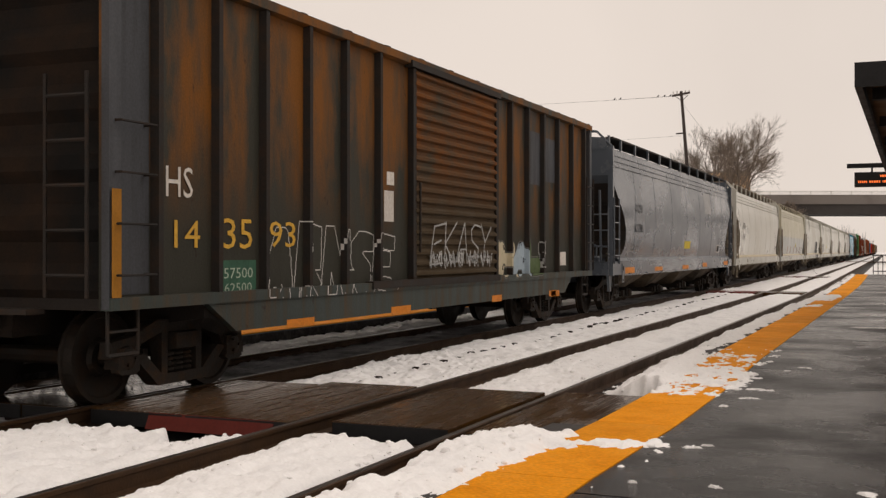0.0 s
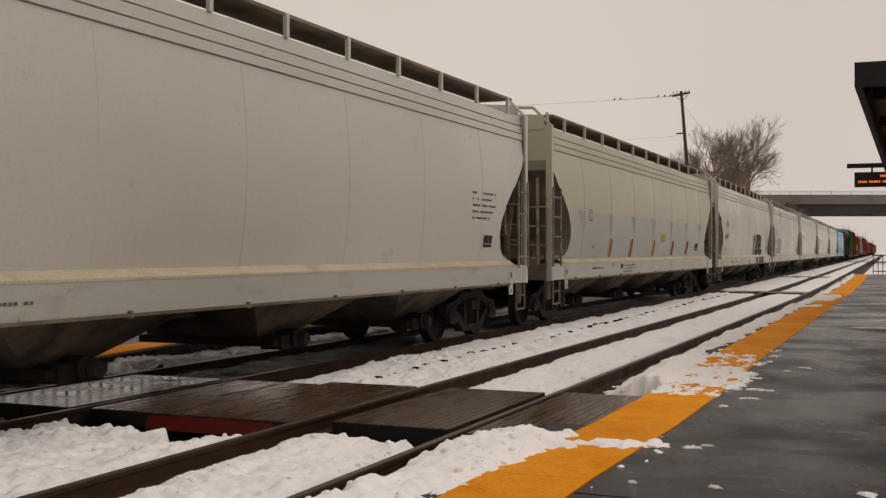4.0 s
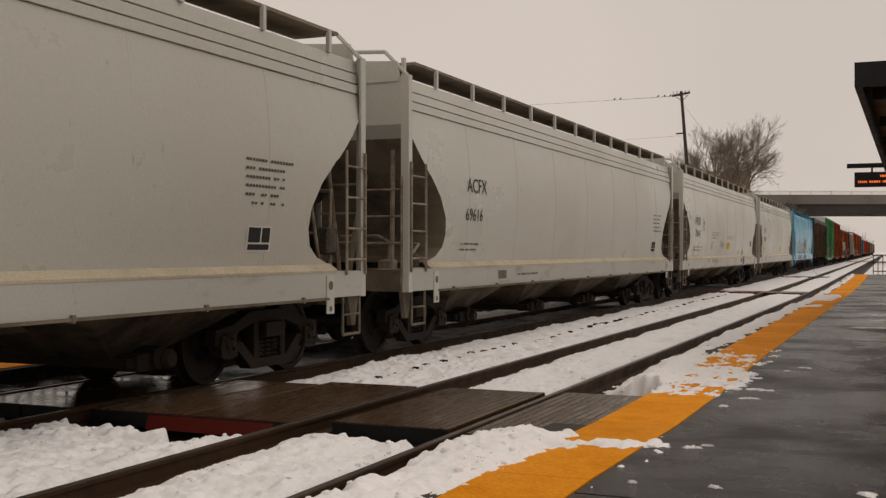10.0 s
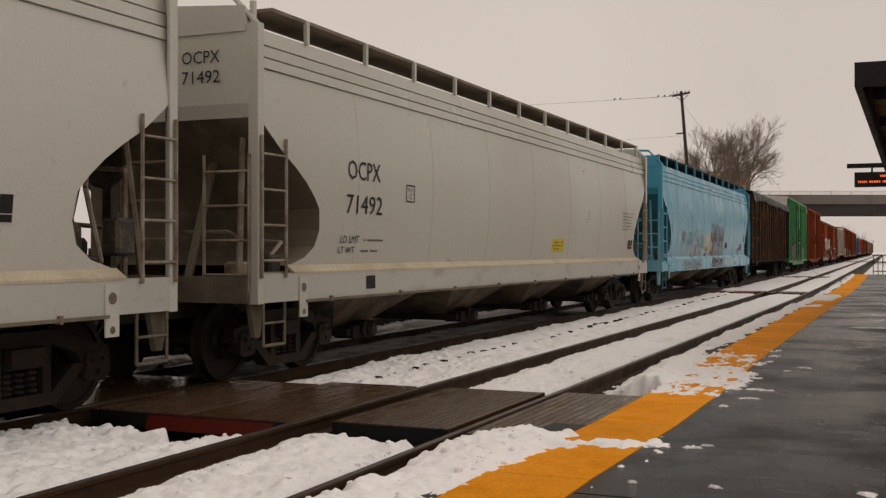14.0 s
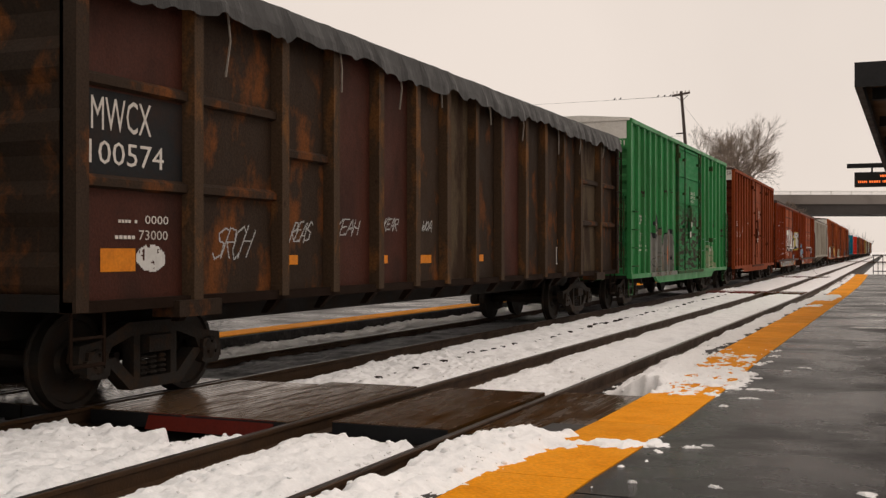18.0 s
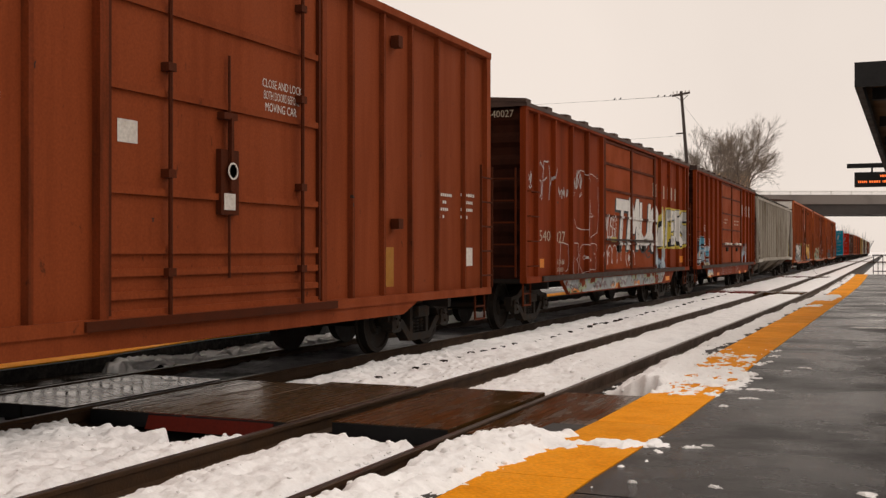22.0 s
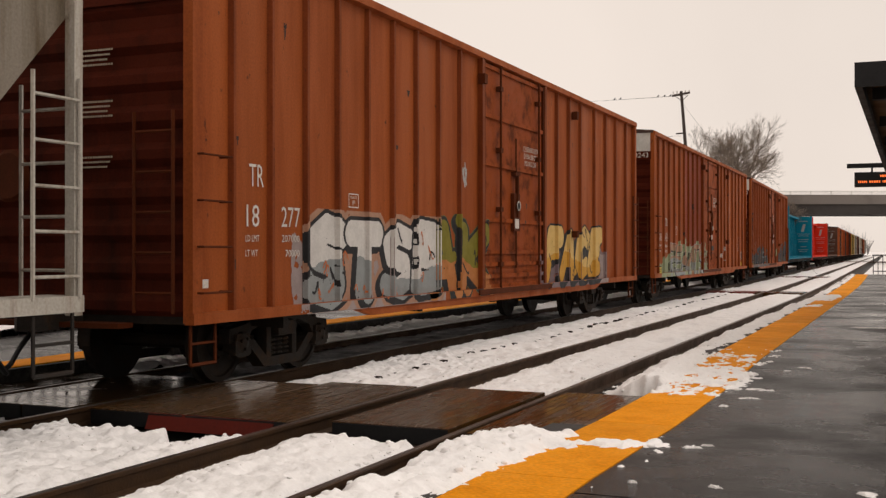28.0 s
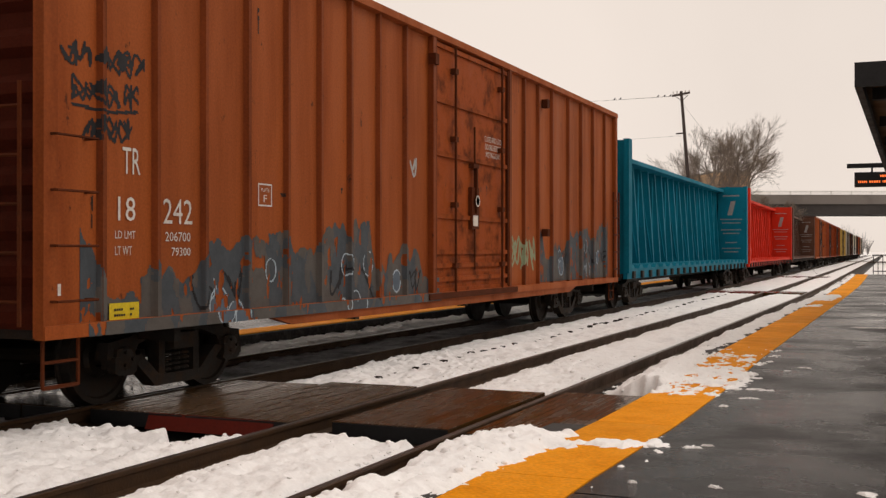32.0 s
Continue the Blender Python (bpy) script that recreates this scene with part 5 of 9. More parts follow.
car_ao, h_ao = boxcar("oxide red ribbed boxcar with a plug door", 242.86, 258.62, AOK, AOK_D, ENDRED_SHADE, ROOF_D, 0.80, 4.80, (6.22, 10.07),
                      [0.8, 1.7, 2.58, 3.46, 4.4, 5.34, 10.9, 11.8, 12.7, 13.65, 14.7], sill=0.18, white_top=0.45, end_n=9, rib_w=0.095, rib_h=0.065, ribm=AOK_R, hump=0.014)
ribs_s = [0.77, 1.87, 3.07, 4.28, 5.5, 11.76, 13.02, 14.3, 15.31]
car_s1, h_s1 = boxcar("red-brown boxcar with double doors and white graffiti", 260.45, 276.29, SOU, SOU_D, SOU_END_SHADE, ROOF_D, 0.92, 4.20, (5.62, 10.9), ribs_s,
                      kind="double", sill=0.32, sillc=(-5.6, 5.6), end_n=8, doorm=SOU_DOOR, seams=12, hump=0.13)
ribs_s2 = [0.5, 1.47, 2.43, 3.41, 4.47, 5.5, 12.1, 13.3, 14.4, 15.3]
car_s2, h_s2 = boxcar("red-brown boxcar with double doors and small graffiti", 277.55, 293.24, SOU, SOU_D, SOU_END_SHADE, ROOF_D, 0.92, 4.20, (5.62, 10.95), ribs_s2,
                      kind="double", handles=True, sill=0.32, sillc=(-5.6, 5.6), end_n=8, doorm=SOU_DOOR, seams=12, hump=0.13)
car_gh, h_gh = ribbed_hopper("weathered grey ribbed covered hopper", 294.6, 314.01, GHP, DARKIRON)
ribs_t = [0.77, 1.53, 2.3, 3.08, 3.89, 4.65, 5.42, 6.23, 7.07, 12.19, 13.02, 13.88, 15.0, 15.95, 16.9, 17.9]
TRS = []
for a, b, lab in ((315.59, 334.42, "brown ribbed boxcar with pale bubble graffiti"), (336.39, 355.33, "brown ribbed boxcar with green and pink graffiti"),
                  (357.27, 376.16, "brown ribbed boxcar with grey-blue graffiti along its foot")):
    TRS.append(boxcar(lab, a, b, TRP, TRP_D, ENDRED_SHADE, ROOF_D, 0.78, 4.77, (8.0, 11.26), ribs_t, sill=0.12, sillc=(-6.0, 6.0), white_top=0.55, end_n=9, tr=2.5, seams=18, rib_w=0.09, rib_h=0.06, ribm=TRP_R, hump=0.012, doorm=TRP_DOOR,
                      other=(4.6, 8.2, TRP_M) if "green and pink" in lab else None))
CB1 = centerbeam("teal centre-beam lumber car", 377.3, 399.33, TEAL, DARKIRON)
CB2 = centerbeam("bright red centre-beam lumber car", 400.6, 423.2, REDCB, DARKIRON)
CB3 = centerbeam("brown centre-beam lumber car", 424.5, 446.5, BROWNCB, DARKIRON)
s_next = 447.8
for k, (p, n) in enumerate(((TRP, 15.7), (AOK, 15.7), (SOU, 15.7), (DULLYEL, 18.0), (GHP, 16.0), (SOU_D, 15.7), (H_CREAM, 18.0), (AOK_D, 15.7), (TRP, 15.7), (GHP, 16.0))):
    boxcar("distant boxcar at the tail of the train", s_next, s_next + n, p, DARKIRON, ENDRED_SHADE, ROOF_D, 0.9, 4.4, (n / 2 - 1.5, n / 2 + 1.5), evenly(0, n / 2 - 1.5, 4) + evenly(n / 2 + 1.5, n, 4),
           ladders=False, end_n=4, seams=6)
    s_next += n + 1.3


# ---- paint, stickers, lettering on the near sides ----
GREYLET = mat("worn_stencil", (0.09, 0.088, 0.08), 0.6, scale=10, amount=0.5, stain=(0.2, 0.19, 0.17), bump=0.0)
PALELET = mat("pale_green_lettering", (0.35, 0.42, 0.33), 0.7, scale=10, amount=0.4, bump=0.0)
FADELET = mat("faded_lettering", (0.42, 0.36, 0.28), 0.7, scale=10, amount=0.5, stain=(0.25, 0.14, 0.08), bump=0.0)
HS_GREEN = mat("patch_green", (0.045, 0.12, 0.075), 0.7, stain=(0.03, 0.06, 0.045), amount=0.7, scale=3, bump=0.0)
RUSTOR = mat("rust_orange", (0.20, 0.075, 0.012), 0.7, scale=5, amount=0.5, bump=0.0)
PALEOR = mat("pale_orange", (0.50, 0.30, 0.17), 0.7, scale=5, amount=0.4, bump=0.0)
DULLOR = mat("dull_orange", (0.30, 0.13, 0.012), 0.6, scale=5, amount=0.4, bump=0.0)
PALEGREY = mat("pale_grey_patch", (0.36, 0.36, 0.36), 0.6, scale=3, amount=0.3, bump=0.0)
PALEGREY3 = mat("grime_grey", (0.335, 0.335, 0.31), 0.5, scale=2.0, amount=0.7, stain=(0.375, 0.375, 0.352), bump=0.0)
PALEGREY2 = mat("grey_repaint", (0.36, 0.345, 0.32), 0.6, scale=1.2, amount=0.4, bump=0.0)
PALEBLUE = mat("pale_blue_lettering", (0.28, 0.5, 0.58), 0.6, scale=5, amount=0.3, bump=0.0)
YELFADE = mat("faded_yellow", (0.5, 0.42, 0.10), 0.7, scale=6, amount=0.6, stain=(0.45, 0.42, 0.33), bump=0.0)
G_PLATE = mat("stencil_plate", (0.012, 0.012, 0.013), 0.75, stain=(0.05, 0.025, 0.015), amount=0.5, scale=3, bump=0.0)
SP = {k: mat("spray_" + k, c, 0.65, scale=4, amount=0.55, stain=[v * 0.72 for v in c], bump=0.0, vary=0.06, spec=0.3)
      for k, c in dict(white=(0.60, 0.58, 0.55), silver=(0.38, 0.38, 0.37), black=(0.014, 0.014, 0.016), grey=(0.17, 0.165, 0.15), slate=(0.10, 0.13, 0.165), blue=(0.10, 0.30, 0.42),
                       pale_blue=(0.36, 0.44, 0.50), cream=(0.55, 0.48, 0.33), yellow=(0.52, 0.27, 0.03), olive=(0.17, 0.15, 0.012), orange=(0.5, 0.14, 0.04), green=(0.26, 0.30, 0.18),
                       salmon=(0.36, 0.20, 0.13), mauve=(0.17, 0.12, 0.13), moss=(0.09, 0.13, 0.05), rust=(0.4, 0.15, 0.04),
                       gold=(0.60, 0.40, 0.13), haze2=(0.26, 0.28, 0.28), lemon=(0.50, 0.40, 0.06), haze=(0.30, 0.24, 0.23), smoke=(0.090, 0.080, 0.072), dusk=(0.058, 0.068, 0.078), spot=(0.030, 0.014, 0.008), tan=(0.115, 0.085, 0.055)).items()}
LETTERS = {}


def surf(car, pl, y, z):
    """How far out the near side lies at (y, z)."""
    if pl == "S":
        return 1.603
    if pl == "SS":
        return 1.578
    kind = SURF[car.name]
    if kind[0] == "hop":
        return wide_at(z) + 0.004
    _, zb, xs, ribs, w, h, door = kind
    if z < zb + 0.1:
        return 1.603 if z > zb - 0.02 else 1.579
    if door[0] < y < door[1]:
        return xs + (door[4] if any(a < z < b for a, b in door[3]) else door[2])
    for r in ribs:
        d = abs(y - r)
        if d < w:
            return xs + 0.004 + h * min(1.0, (w - d) / 0.018)
    return xs + 0.003


def side_x(car, pl, y0, y1, z0, z1):
    """A flat mark between ribs lies on the sheet; one that crosses a rib lies on the sheet too and stops at it."""
    return max(surf(car, pl, y0 + 0.3 * (y1 - y0), (z0 + z1) / 2), surf(car, pl, y0 + 0.7 * (y1 - y0), (z0 + z1) / 2)) if pl != "B" else min(
        surf(car, pl, y0 + k * (y1 - y0), (z0 + z1) / 2) for k in (0.1, 0.35, 0.65, 0.9))


def bent(a0, b0, a1, b1, z0, z1, up):
    """A patch that follows the bulging side of a hopper, from (a0, b0) below to (a1, b1) above."""
    n = max(1, math.ceil((z1 - z0) / 0.08))
    vs = []
    for k in range(n + 1):
        f = k / n
        z = z0 + (z1 - z0) * f
        vs += [(wide_at(z) + up, a0 + (a1 - a0) * f, z), (wide_at(z) + up, b0 + (b1 - b0) * f, z)]
    return quads(vs, [(2 * k, 2 * k + 1, 2 * k + 3, 2 * k + 2) for k in range(n)])


def flat(car, name, y0, y1, z0, z1, m, pl):
    """A thin painted or stuck-on patch."""
    up = {"sticker_face": 0.004, "placard_face": 0.004}.get(name, 0.0)
    if SURF[car.name][0] == "hop" and pl == "H":
        return part(name, bent(y0, y1, y0, y1, z0, z1, 0.005 + up), m, car)
    else:
        xa = xb = side_x(car, pl, y0, y1, z0, z1) + 0.002 + up
    return part(name, quads([(xa, y0, z0), (xa, y1, z0), (xb, y1, z1), (xb, y0, z1)], [(0, 1, 2, 3)]), m, car)


def slant(car, y0, y1, z0, z1, m):
    w = (y1 - y0)
    part("stripe", bent(y0, y0 + w * 0.75, y0 + w * 0.25, y1, z0, z1, 0.006), m, car)


def text(car, words, y0, y1, z0, z1, m, pl):
    """Lettering in the built-in font, fitted into its box."""
    if words not in LETTERS:
        cu = bpy.data.curves.new("words", "FONT")
        cu.body = words
        cu.resolution_u = 2
        ob = bpy.data.objects.new("words", cu)
        me = bpy.data.meshes.new_from_object(ob)
        bpy.data.objects.remove(ob)
        co_ = np.array([v.co[:2] for v in me.vertices])
        LETTERS[words] = (me, co_.min(0), co_.max(0))
    src, lo, hi = LETTERS[words]
    me = src.copy()
    hop = SURF[car.name][0] == "hop" and pl == "H"
    x = side_x(car, pl, y0, y1, z0, z1) + (0.010 if words[0] in "MW0123456789" and car.name.startswith("gondola") else 0.006)
    for v in me.vertices:
        v.co = (x, y0 + (v.co.x - lo[0]) / (hi[0] - lo[0]) * (y1 - y0), z0 + (v.co.y - lo[1]) / (hi[1] - lo[1]) * (z1 - z0))
        if hop:
            v.co.x = wide_at(v.co.z) + 0.009
    me.materials.clear()
    return part("lettering", me, m, car)


def bars(car, n, y0, y1, z0, z1, m, pl):
    """Lines of writing too small to read, as rows of plain bars."""
    x = side_x(car, pl, y0, y1, z0, z1) + 0.007
    h = (z1 - z0) / n
    hop = SURF[car.name][0] == "hop" and pl == "H"
    hh = 0.3 if SURF[car.name][0] == "hop" else 0.4
    if SURF[car.name][0] == "hop" and m is BLACKLET and n != 3:
        m = GREYLET
    vs, fs = [], []
    k_ = max(4, int((y1 - y0) / (h * 0.62)))
    for r in range(n):
        zz = z1 - (r + 0.8) * h
        end = random.uniform(0.7, 1.0) if r else 1.0
        for k in range(k_):
            if (k + 0.8) / k_ > end or random.random() < 0.2:
                continue
            a = y0 + (y1 - y0) * k / k_
            b = a + (y1 - y0) / k_ * 0.78
            i = len(vs)
            xa, xb = (wide_at(zz) + 0.008, wide_at(zz + h * hh) + 0.008) if hop else (x, x)
            vs += [(xa, a, zz), (xa, b, zz), (xb, b, zz + h * hh), (xb, a, zz + h * hh)]
            fs.append((i, i + 1, i + 2, i + 3))
    return tagged(part("small_print", quads(vs, fs), m, car), kind="stuff")


def plate_mark(car, letter, y0, y1, z0, z1, m, pl):
    """A thin square outline round one letter."""
    x = side_x(car, pl, y0, y1, z0, z1) + 0.004
    t = min(y1 - y0, z1 - z0) * 0.07
    hop = SURF[car.name][0] == "hop" and pl == "H"
    vs, fs = [], []
    for a, b, c, d in ((y0, y1, z0, z0 + t), (y0, y1, z1 - t, z1), (y0, y0 + t, z0 + t, z1 - t), (y1 - t, y1, z0 + t, z1 - t)):
        i = len(vs)
        xc, xd = (wide_at(c) + 0.008, wide_at(d) + 0.008) if hop else (x, x)
        vs += [(xc, a, c), (xc, b, c), (xd, b, d), (xd, a, d)]
        fs.append((i, i + 1, i + 2, i + 3))
    part("clearance_mark", quads(vs, fs), m, car)
    w, h = y1 - y0, z1 - z0
    text(car, letter, y0 + w * 0.38, y0 + w * 0.62, z0 + h * 0.18, z0 + h * 0.5, m, pl)
    text(car, "PLATE", y0 + w * 0.2, y0 + w * 0.8, z0 + h * 0.64, z0 + h * 0.8, m, pl)


# sprayed shapes: masks on a fine grid, laid over sheets and ribs in narrow upright strips
RES = 0.013


class Wall:
    def __init__(self, car, y0, y1, z0, z1, pl):
        self.car, self.pl, self.y0, self.z0 = car, pl, y0, z0
        self.nx, self.nz = max(4, int((y1 - y0) / RES)), max(4, int((z1 - z0) / RES))
        self.dy, self.dz = (y1 - y0) / self.nx, (z1 - z0) / self.nz
        self.w, self.h = y1 - y0, z1 - z0
        self.Y, self.Z = np.meshgrid((np.arange(self.nx) + 0.5) * self.dy, (np.arange(self.nz) + 0.5) * self.dz)
        self.k = 0

    def none(self):
        return np.zeros((self.nz, self.nx), bool)

    def stroke(self, pts, r):
        m = self.none()
        for (a, b), (c, d) in zip(pts, pts[1:]):
            vx, vz = c - a, d - b
            t = np.clip(((self.Y - a) * vx + (self.Z - b) * vz) / (vx * vx + vz * vz + 1e-9), 0, 1)
            m |= (self.Y - a - t * vx) ** 2 + (self.Z - b - t * vz) ** 2 < r * r
        return m

    def chisel(self, pts, r, slant=0.0):
        """A stroke with a square nib."""
        m = self.none()
        for (a, b), (c, d) in zip(pts, pts[1:]):
            lo, hi = np.zeros_like(self.Y), np.ones_like(self.Y)
            for q, v in (((self.Y - a) - slant * (self.Z - b), (c - a) - slant * (d - b)), (self.Z - b, d - b)):
                v = v if abs(v) > 1e-6 else 1e-6
                t0, t1 = (q - r) / v, (q + r) / v
                lo, hi = np.maximum(lo, np.minimum(t0, t1)), np.minimum(hi, np.maximum(t0, t1))
            m |= lo <= hi
        return m

    def oval(self, cy, cz, ry, rz):
        return ((self.Y - cy) / ry) ** 2 + ((self.Z - cz) / rz) ** 2 < 1

    def lay(self, mask, m, label="", name="graffiti"):
        self.k += 1
        if self.pl == "B":
            mask = mask & (self.z0 + self.Z > SURF[self.car.name][1] - 0.015)
        lift = 0.001 * self.k
        vs, fs = [], []
        top = 10 ** 9 if self.pl != "H" else max(1, int(0.2 / self.dz))
        zb = SURF[self.car.name][1] if self.pl == "B" else None
        cuts = [] if zb is None else [int(round((zb + 0.1 - self.z0) / self.dz)), int(round((zb - 0.02 - self.z0) / self.dz))]
        for i in range(self.nx):
            col = mask[:, i]
            if not col.any():
                continue
            ya, yb = self.y0 + i * self.dy, self.y0 + (i + 1) * self.dy
            rails = []
            if zb is not None and SURF[self.car.name][0] == "box":
                door = SURF[self.car.name][6]
                if door[0] < (ya + yb) / 2 < door[1]:
                    rails = [int(round((v - self.z0) / self.dz)) for ab in door[3] for v in ab]
            edge = np.flatnonzero(np.diff(np.r_[0, col.astype(int), 0]))
            for a, b in zip(edge[::2], edge[1::2]):
                stops = sorted({a, b, *[c for c in cuts + rails if a < c < b], *range(a, b, top)} if top < 10 ** 8 else {a, b, *[c for c in cuts + rails if a < c < b]})
                for p, q in zip(stops, stops[1:]):
                    zm = self.z0 + (p + q) / 2 * self.dz
                    za, zc = self.z0 + p * self.dz, self.z0 + q * self.dz
                    if self.pl == "H":
                        x1 = x3 = wide_at(za) + 0.004 + lift
                        x2 = x4 = wide_at(zc) + 0.004 + lift
                    else:
                        x1 = x2 = surf(self.car, self.pl, ya, zm) + lift
                        x3 = x4 = surf(self.car, self.pl, yb, zm) + lift
                    k = len(vs)
                    vs += [(x1, ya, za), (x3, yb, za), (x4, yb, zc), (x2, ya, zc)]
                    fs.append((k, k + 1, k + 2, k + 3))
        if fs:
            tagged(part(name, quads(vs, fs), m, self.car, label), kind="stuff")


def grown(m, n):
    for _ in range(round(n * 1.4)):
        g = m.copy()
        g[1:] |= m[:-1]
        g[:-1] |= m[1:]
        g[:, 1:] |= m[:, :-1]
        g[:, :-1] |= m[:, 1:]
        m = g
    return m


def curl(rs, cy, cz, w, h, n=7):
    """A looping hand-drawn line inside a box."""
    pts, a = [], rs.uniform(0, 6.28)
    for k in range(n):
        pts.append((cy + rs.uniform(-0.5, 0.5) * w, cz + (0.5 if k % 2 else -0.5) * h * rs.uniform(0.4, 1.0)))
    fine = []
    for p, q, r in zip(pts, pts[1:], pts[2:]):
        for t in (0.0, 0.25, 0.5, 0.75):
            a, b = ((p[0] + q[0]) / 2, (p[1] + q[1]) / 2), ((q[0] + r[0]) / 2, (q[1] + r[1]) / 2)
            fine.append(tuple((1 - t) ** 2 * a[i] + 2 * t * (1 - t) * q[i] + t * t * b[i] for i in (0, 1)))
    return fine


def seed_of(y0, z0):
    return int(abs(y0 * 97 + z0 * 31) * 10) + 1


# stroke letters in a unit box, for sprayed words
STROKES = {"A": "0,0 .45,1 .6,1 1,0;.2,.38 .8,.38", "B": "0,0 .05,1 .8,.95 .85,.62 .2,.52 .95,.42 .9,.05 0,0", "C": "1,.85 .6,1 .1,.75 .05,.3 .5,0 1,.15", "D": "0,0 .1,1 .7,.9 1,.5 .75,.1 0,0",
           "E": "1,.98 .1,.95 .05,.5 0,.02 .95,.05;.05,.52 .75,.55", "F": "0,0 .12,1 1,1;.08,.55 .75,.58", "G": "1,.8 .6,1 .1,.8 0,.3 .4,0 .95,.1 .95,.45 .55,.45", "I": ".5,0 .5,.7;.5,.92 .52,1",
           "K": "0,0 .05,1;1,1 .1,.5 1,0", "M": "0,0 .1,1 .5,.4 .85,1 1,0", "O": ".5,0 .05,.4 .1,.8 .5,1 .95,.75 .95,.3 .5,0", "P": "0,0 .1,1 .85,.95 .9,.6 .1,.48", "R": "0,0 .1,1 .85,.95 .9,.6 .1,.5 1,0",
           "S": "1,.9 .5,1 .08,.8 .2,.58 .85,.45 .95,.15 .5,0 0,.1", "T": "0,1 1,1;.5,1 .45,0", "U": "0,1 .05,.2 .5,0 .95,.2 1,1", "W": "0,1 .25,0 .5,.65 .75,0 1,1", "Y": "0,1 .5,.5 1,1;.5,.5 .45,0",
           "L": "0,1 .05,0 .95,.05", "H": "0,0 .05,1;1,0 .95,1;.05,.5 .95,.5", "N": "0,0 .05,1 .9,0 1,1"}


def scrib(car, y0, y1, z0, z1, pl, m=None, r=0.018):
    """A quick one-line tag."""
    if m is None and SURF[car.name][0] != "hop":
        r = 0.009 if car is car_g else 0.013
    w = Wall(car, y0, y1, z0, z1, pl)
    rs = random.Random(seed_of(y0, z0))
    rows_ = 1
    mask = w.none()
    for row in range(rows_):
        hh = w.h / rows_
        n = max(1, round(w.w / max(0.2, hh * 0.4)))
        for k in range(n):
            line = curl(rs, w.w * (k + 0.5) / n, (row + 0.5) * hh, w.w / n * 1.5, hh * 1.0, rs.randint(8, 12))
            mask |= w.stroke(line[::2] if rs.random() < 0.5 else line, r)
    if rs.random() < 0.5:
        mask |= w.stroke([(0.02, w.h * 0.15), (w.w * 0.5, w.h * 0.08), (w.w - 0.02, w.h * 0.2)], r)
    w.lay(mask, m or SP["black" if SURF[car.name][0] == "hop" else "grey" if car is car_g else "silver"], "thin sprayed tag")


def scribk(car, y0, y1, z0, z1, pl):
    d = (z1 - z0) / 3
    for k in range(3):
        scrib(car, y0 + 0.12 * k * (y1 - y0), y1 - 0.08 * k * (y1 - y0), z1 - (k + 1.1) * d, z1 - k * d + 0.05, pl, SP["black"], 0.015)


def letters_mask(w, rs, n, fat, slim=1.0):
    """n stout letter-like shapes in a row, each a few thick strokes."""
    out, gaps = w.none(), w.none()
    step = w.w / n
    for k in range(n):
        a, b = k * step + fat * 1.0, (k + 1) * step - fat * 1.0
        if b < a:
            a = b = (a + b) / 2
        lo, hi, mid = fat * 1.1, w.h - fat * 1.2 - rs.uniform(0, 0.12) * w.h, w.h * rs.uniform(0.42, 0.6)
        lean = rs.uniform(-0.2, 0.25) * step
        kind = rs.randint(0, 5)
        left, right = [(a, lo), (a + lean, hi)], [(b, lo), (b + lean, hi)]
        s = [left]
        if kind in (0, 1, 4):
            s.append([(a + lean, hi), (b, hi - fat * 0.3), (b, mid)])
        if kind in (1, 2):
            s.append([(a, mid), (b, lo)])
        if kind in (3, 4):
            s += [right, [(a, mid), (b, mid)]]
        if kind in (2, 5):
            s += [[(a + lean, hi), (b, hi)], [(a, lo), (b, lo)]]
        for q in s:
            out |= w.stroke(q, fat * rs.uniform(0.85, 1.15))
        gaps |= w.stroke([((a + b) / 2 + lean * 0.5, mid + fat * 0.5), ((a + b) / 2 + lean * 0.6, mid + fat * 1.1)], 0.025 * slim)
        gaps |= w.stroke(curl(rs, (a + b) / 2, w.h * 0.4, step * 0.6, w.h * 0.4, 4), 0.013 * slim)
    return out, gaps


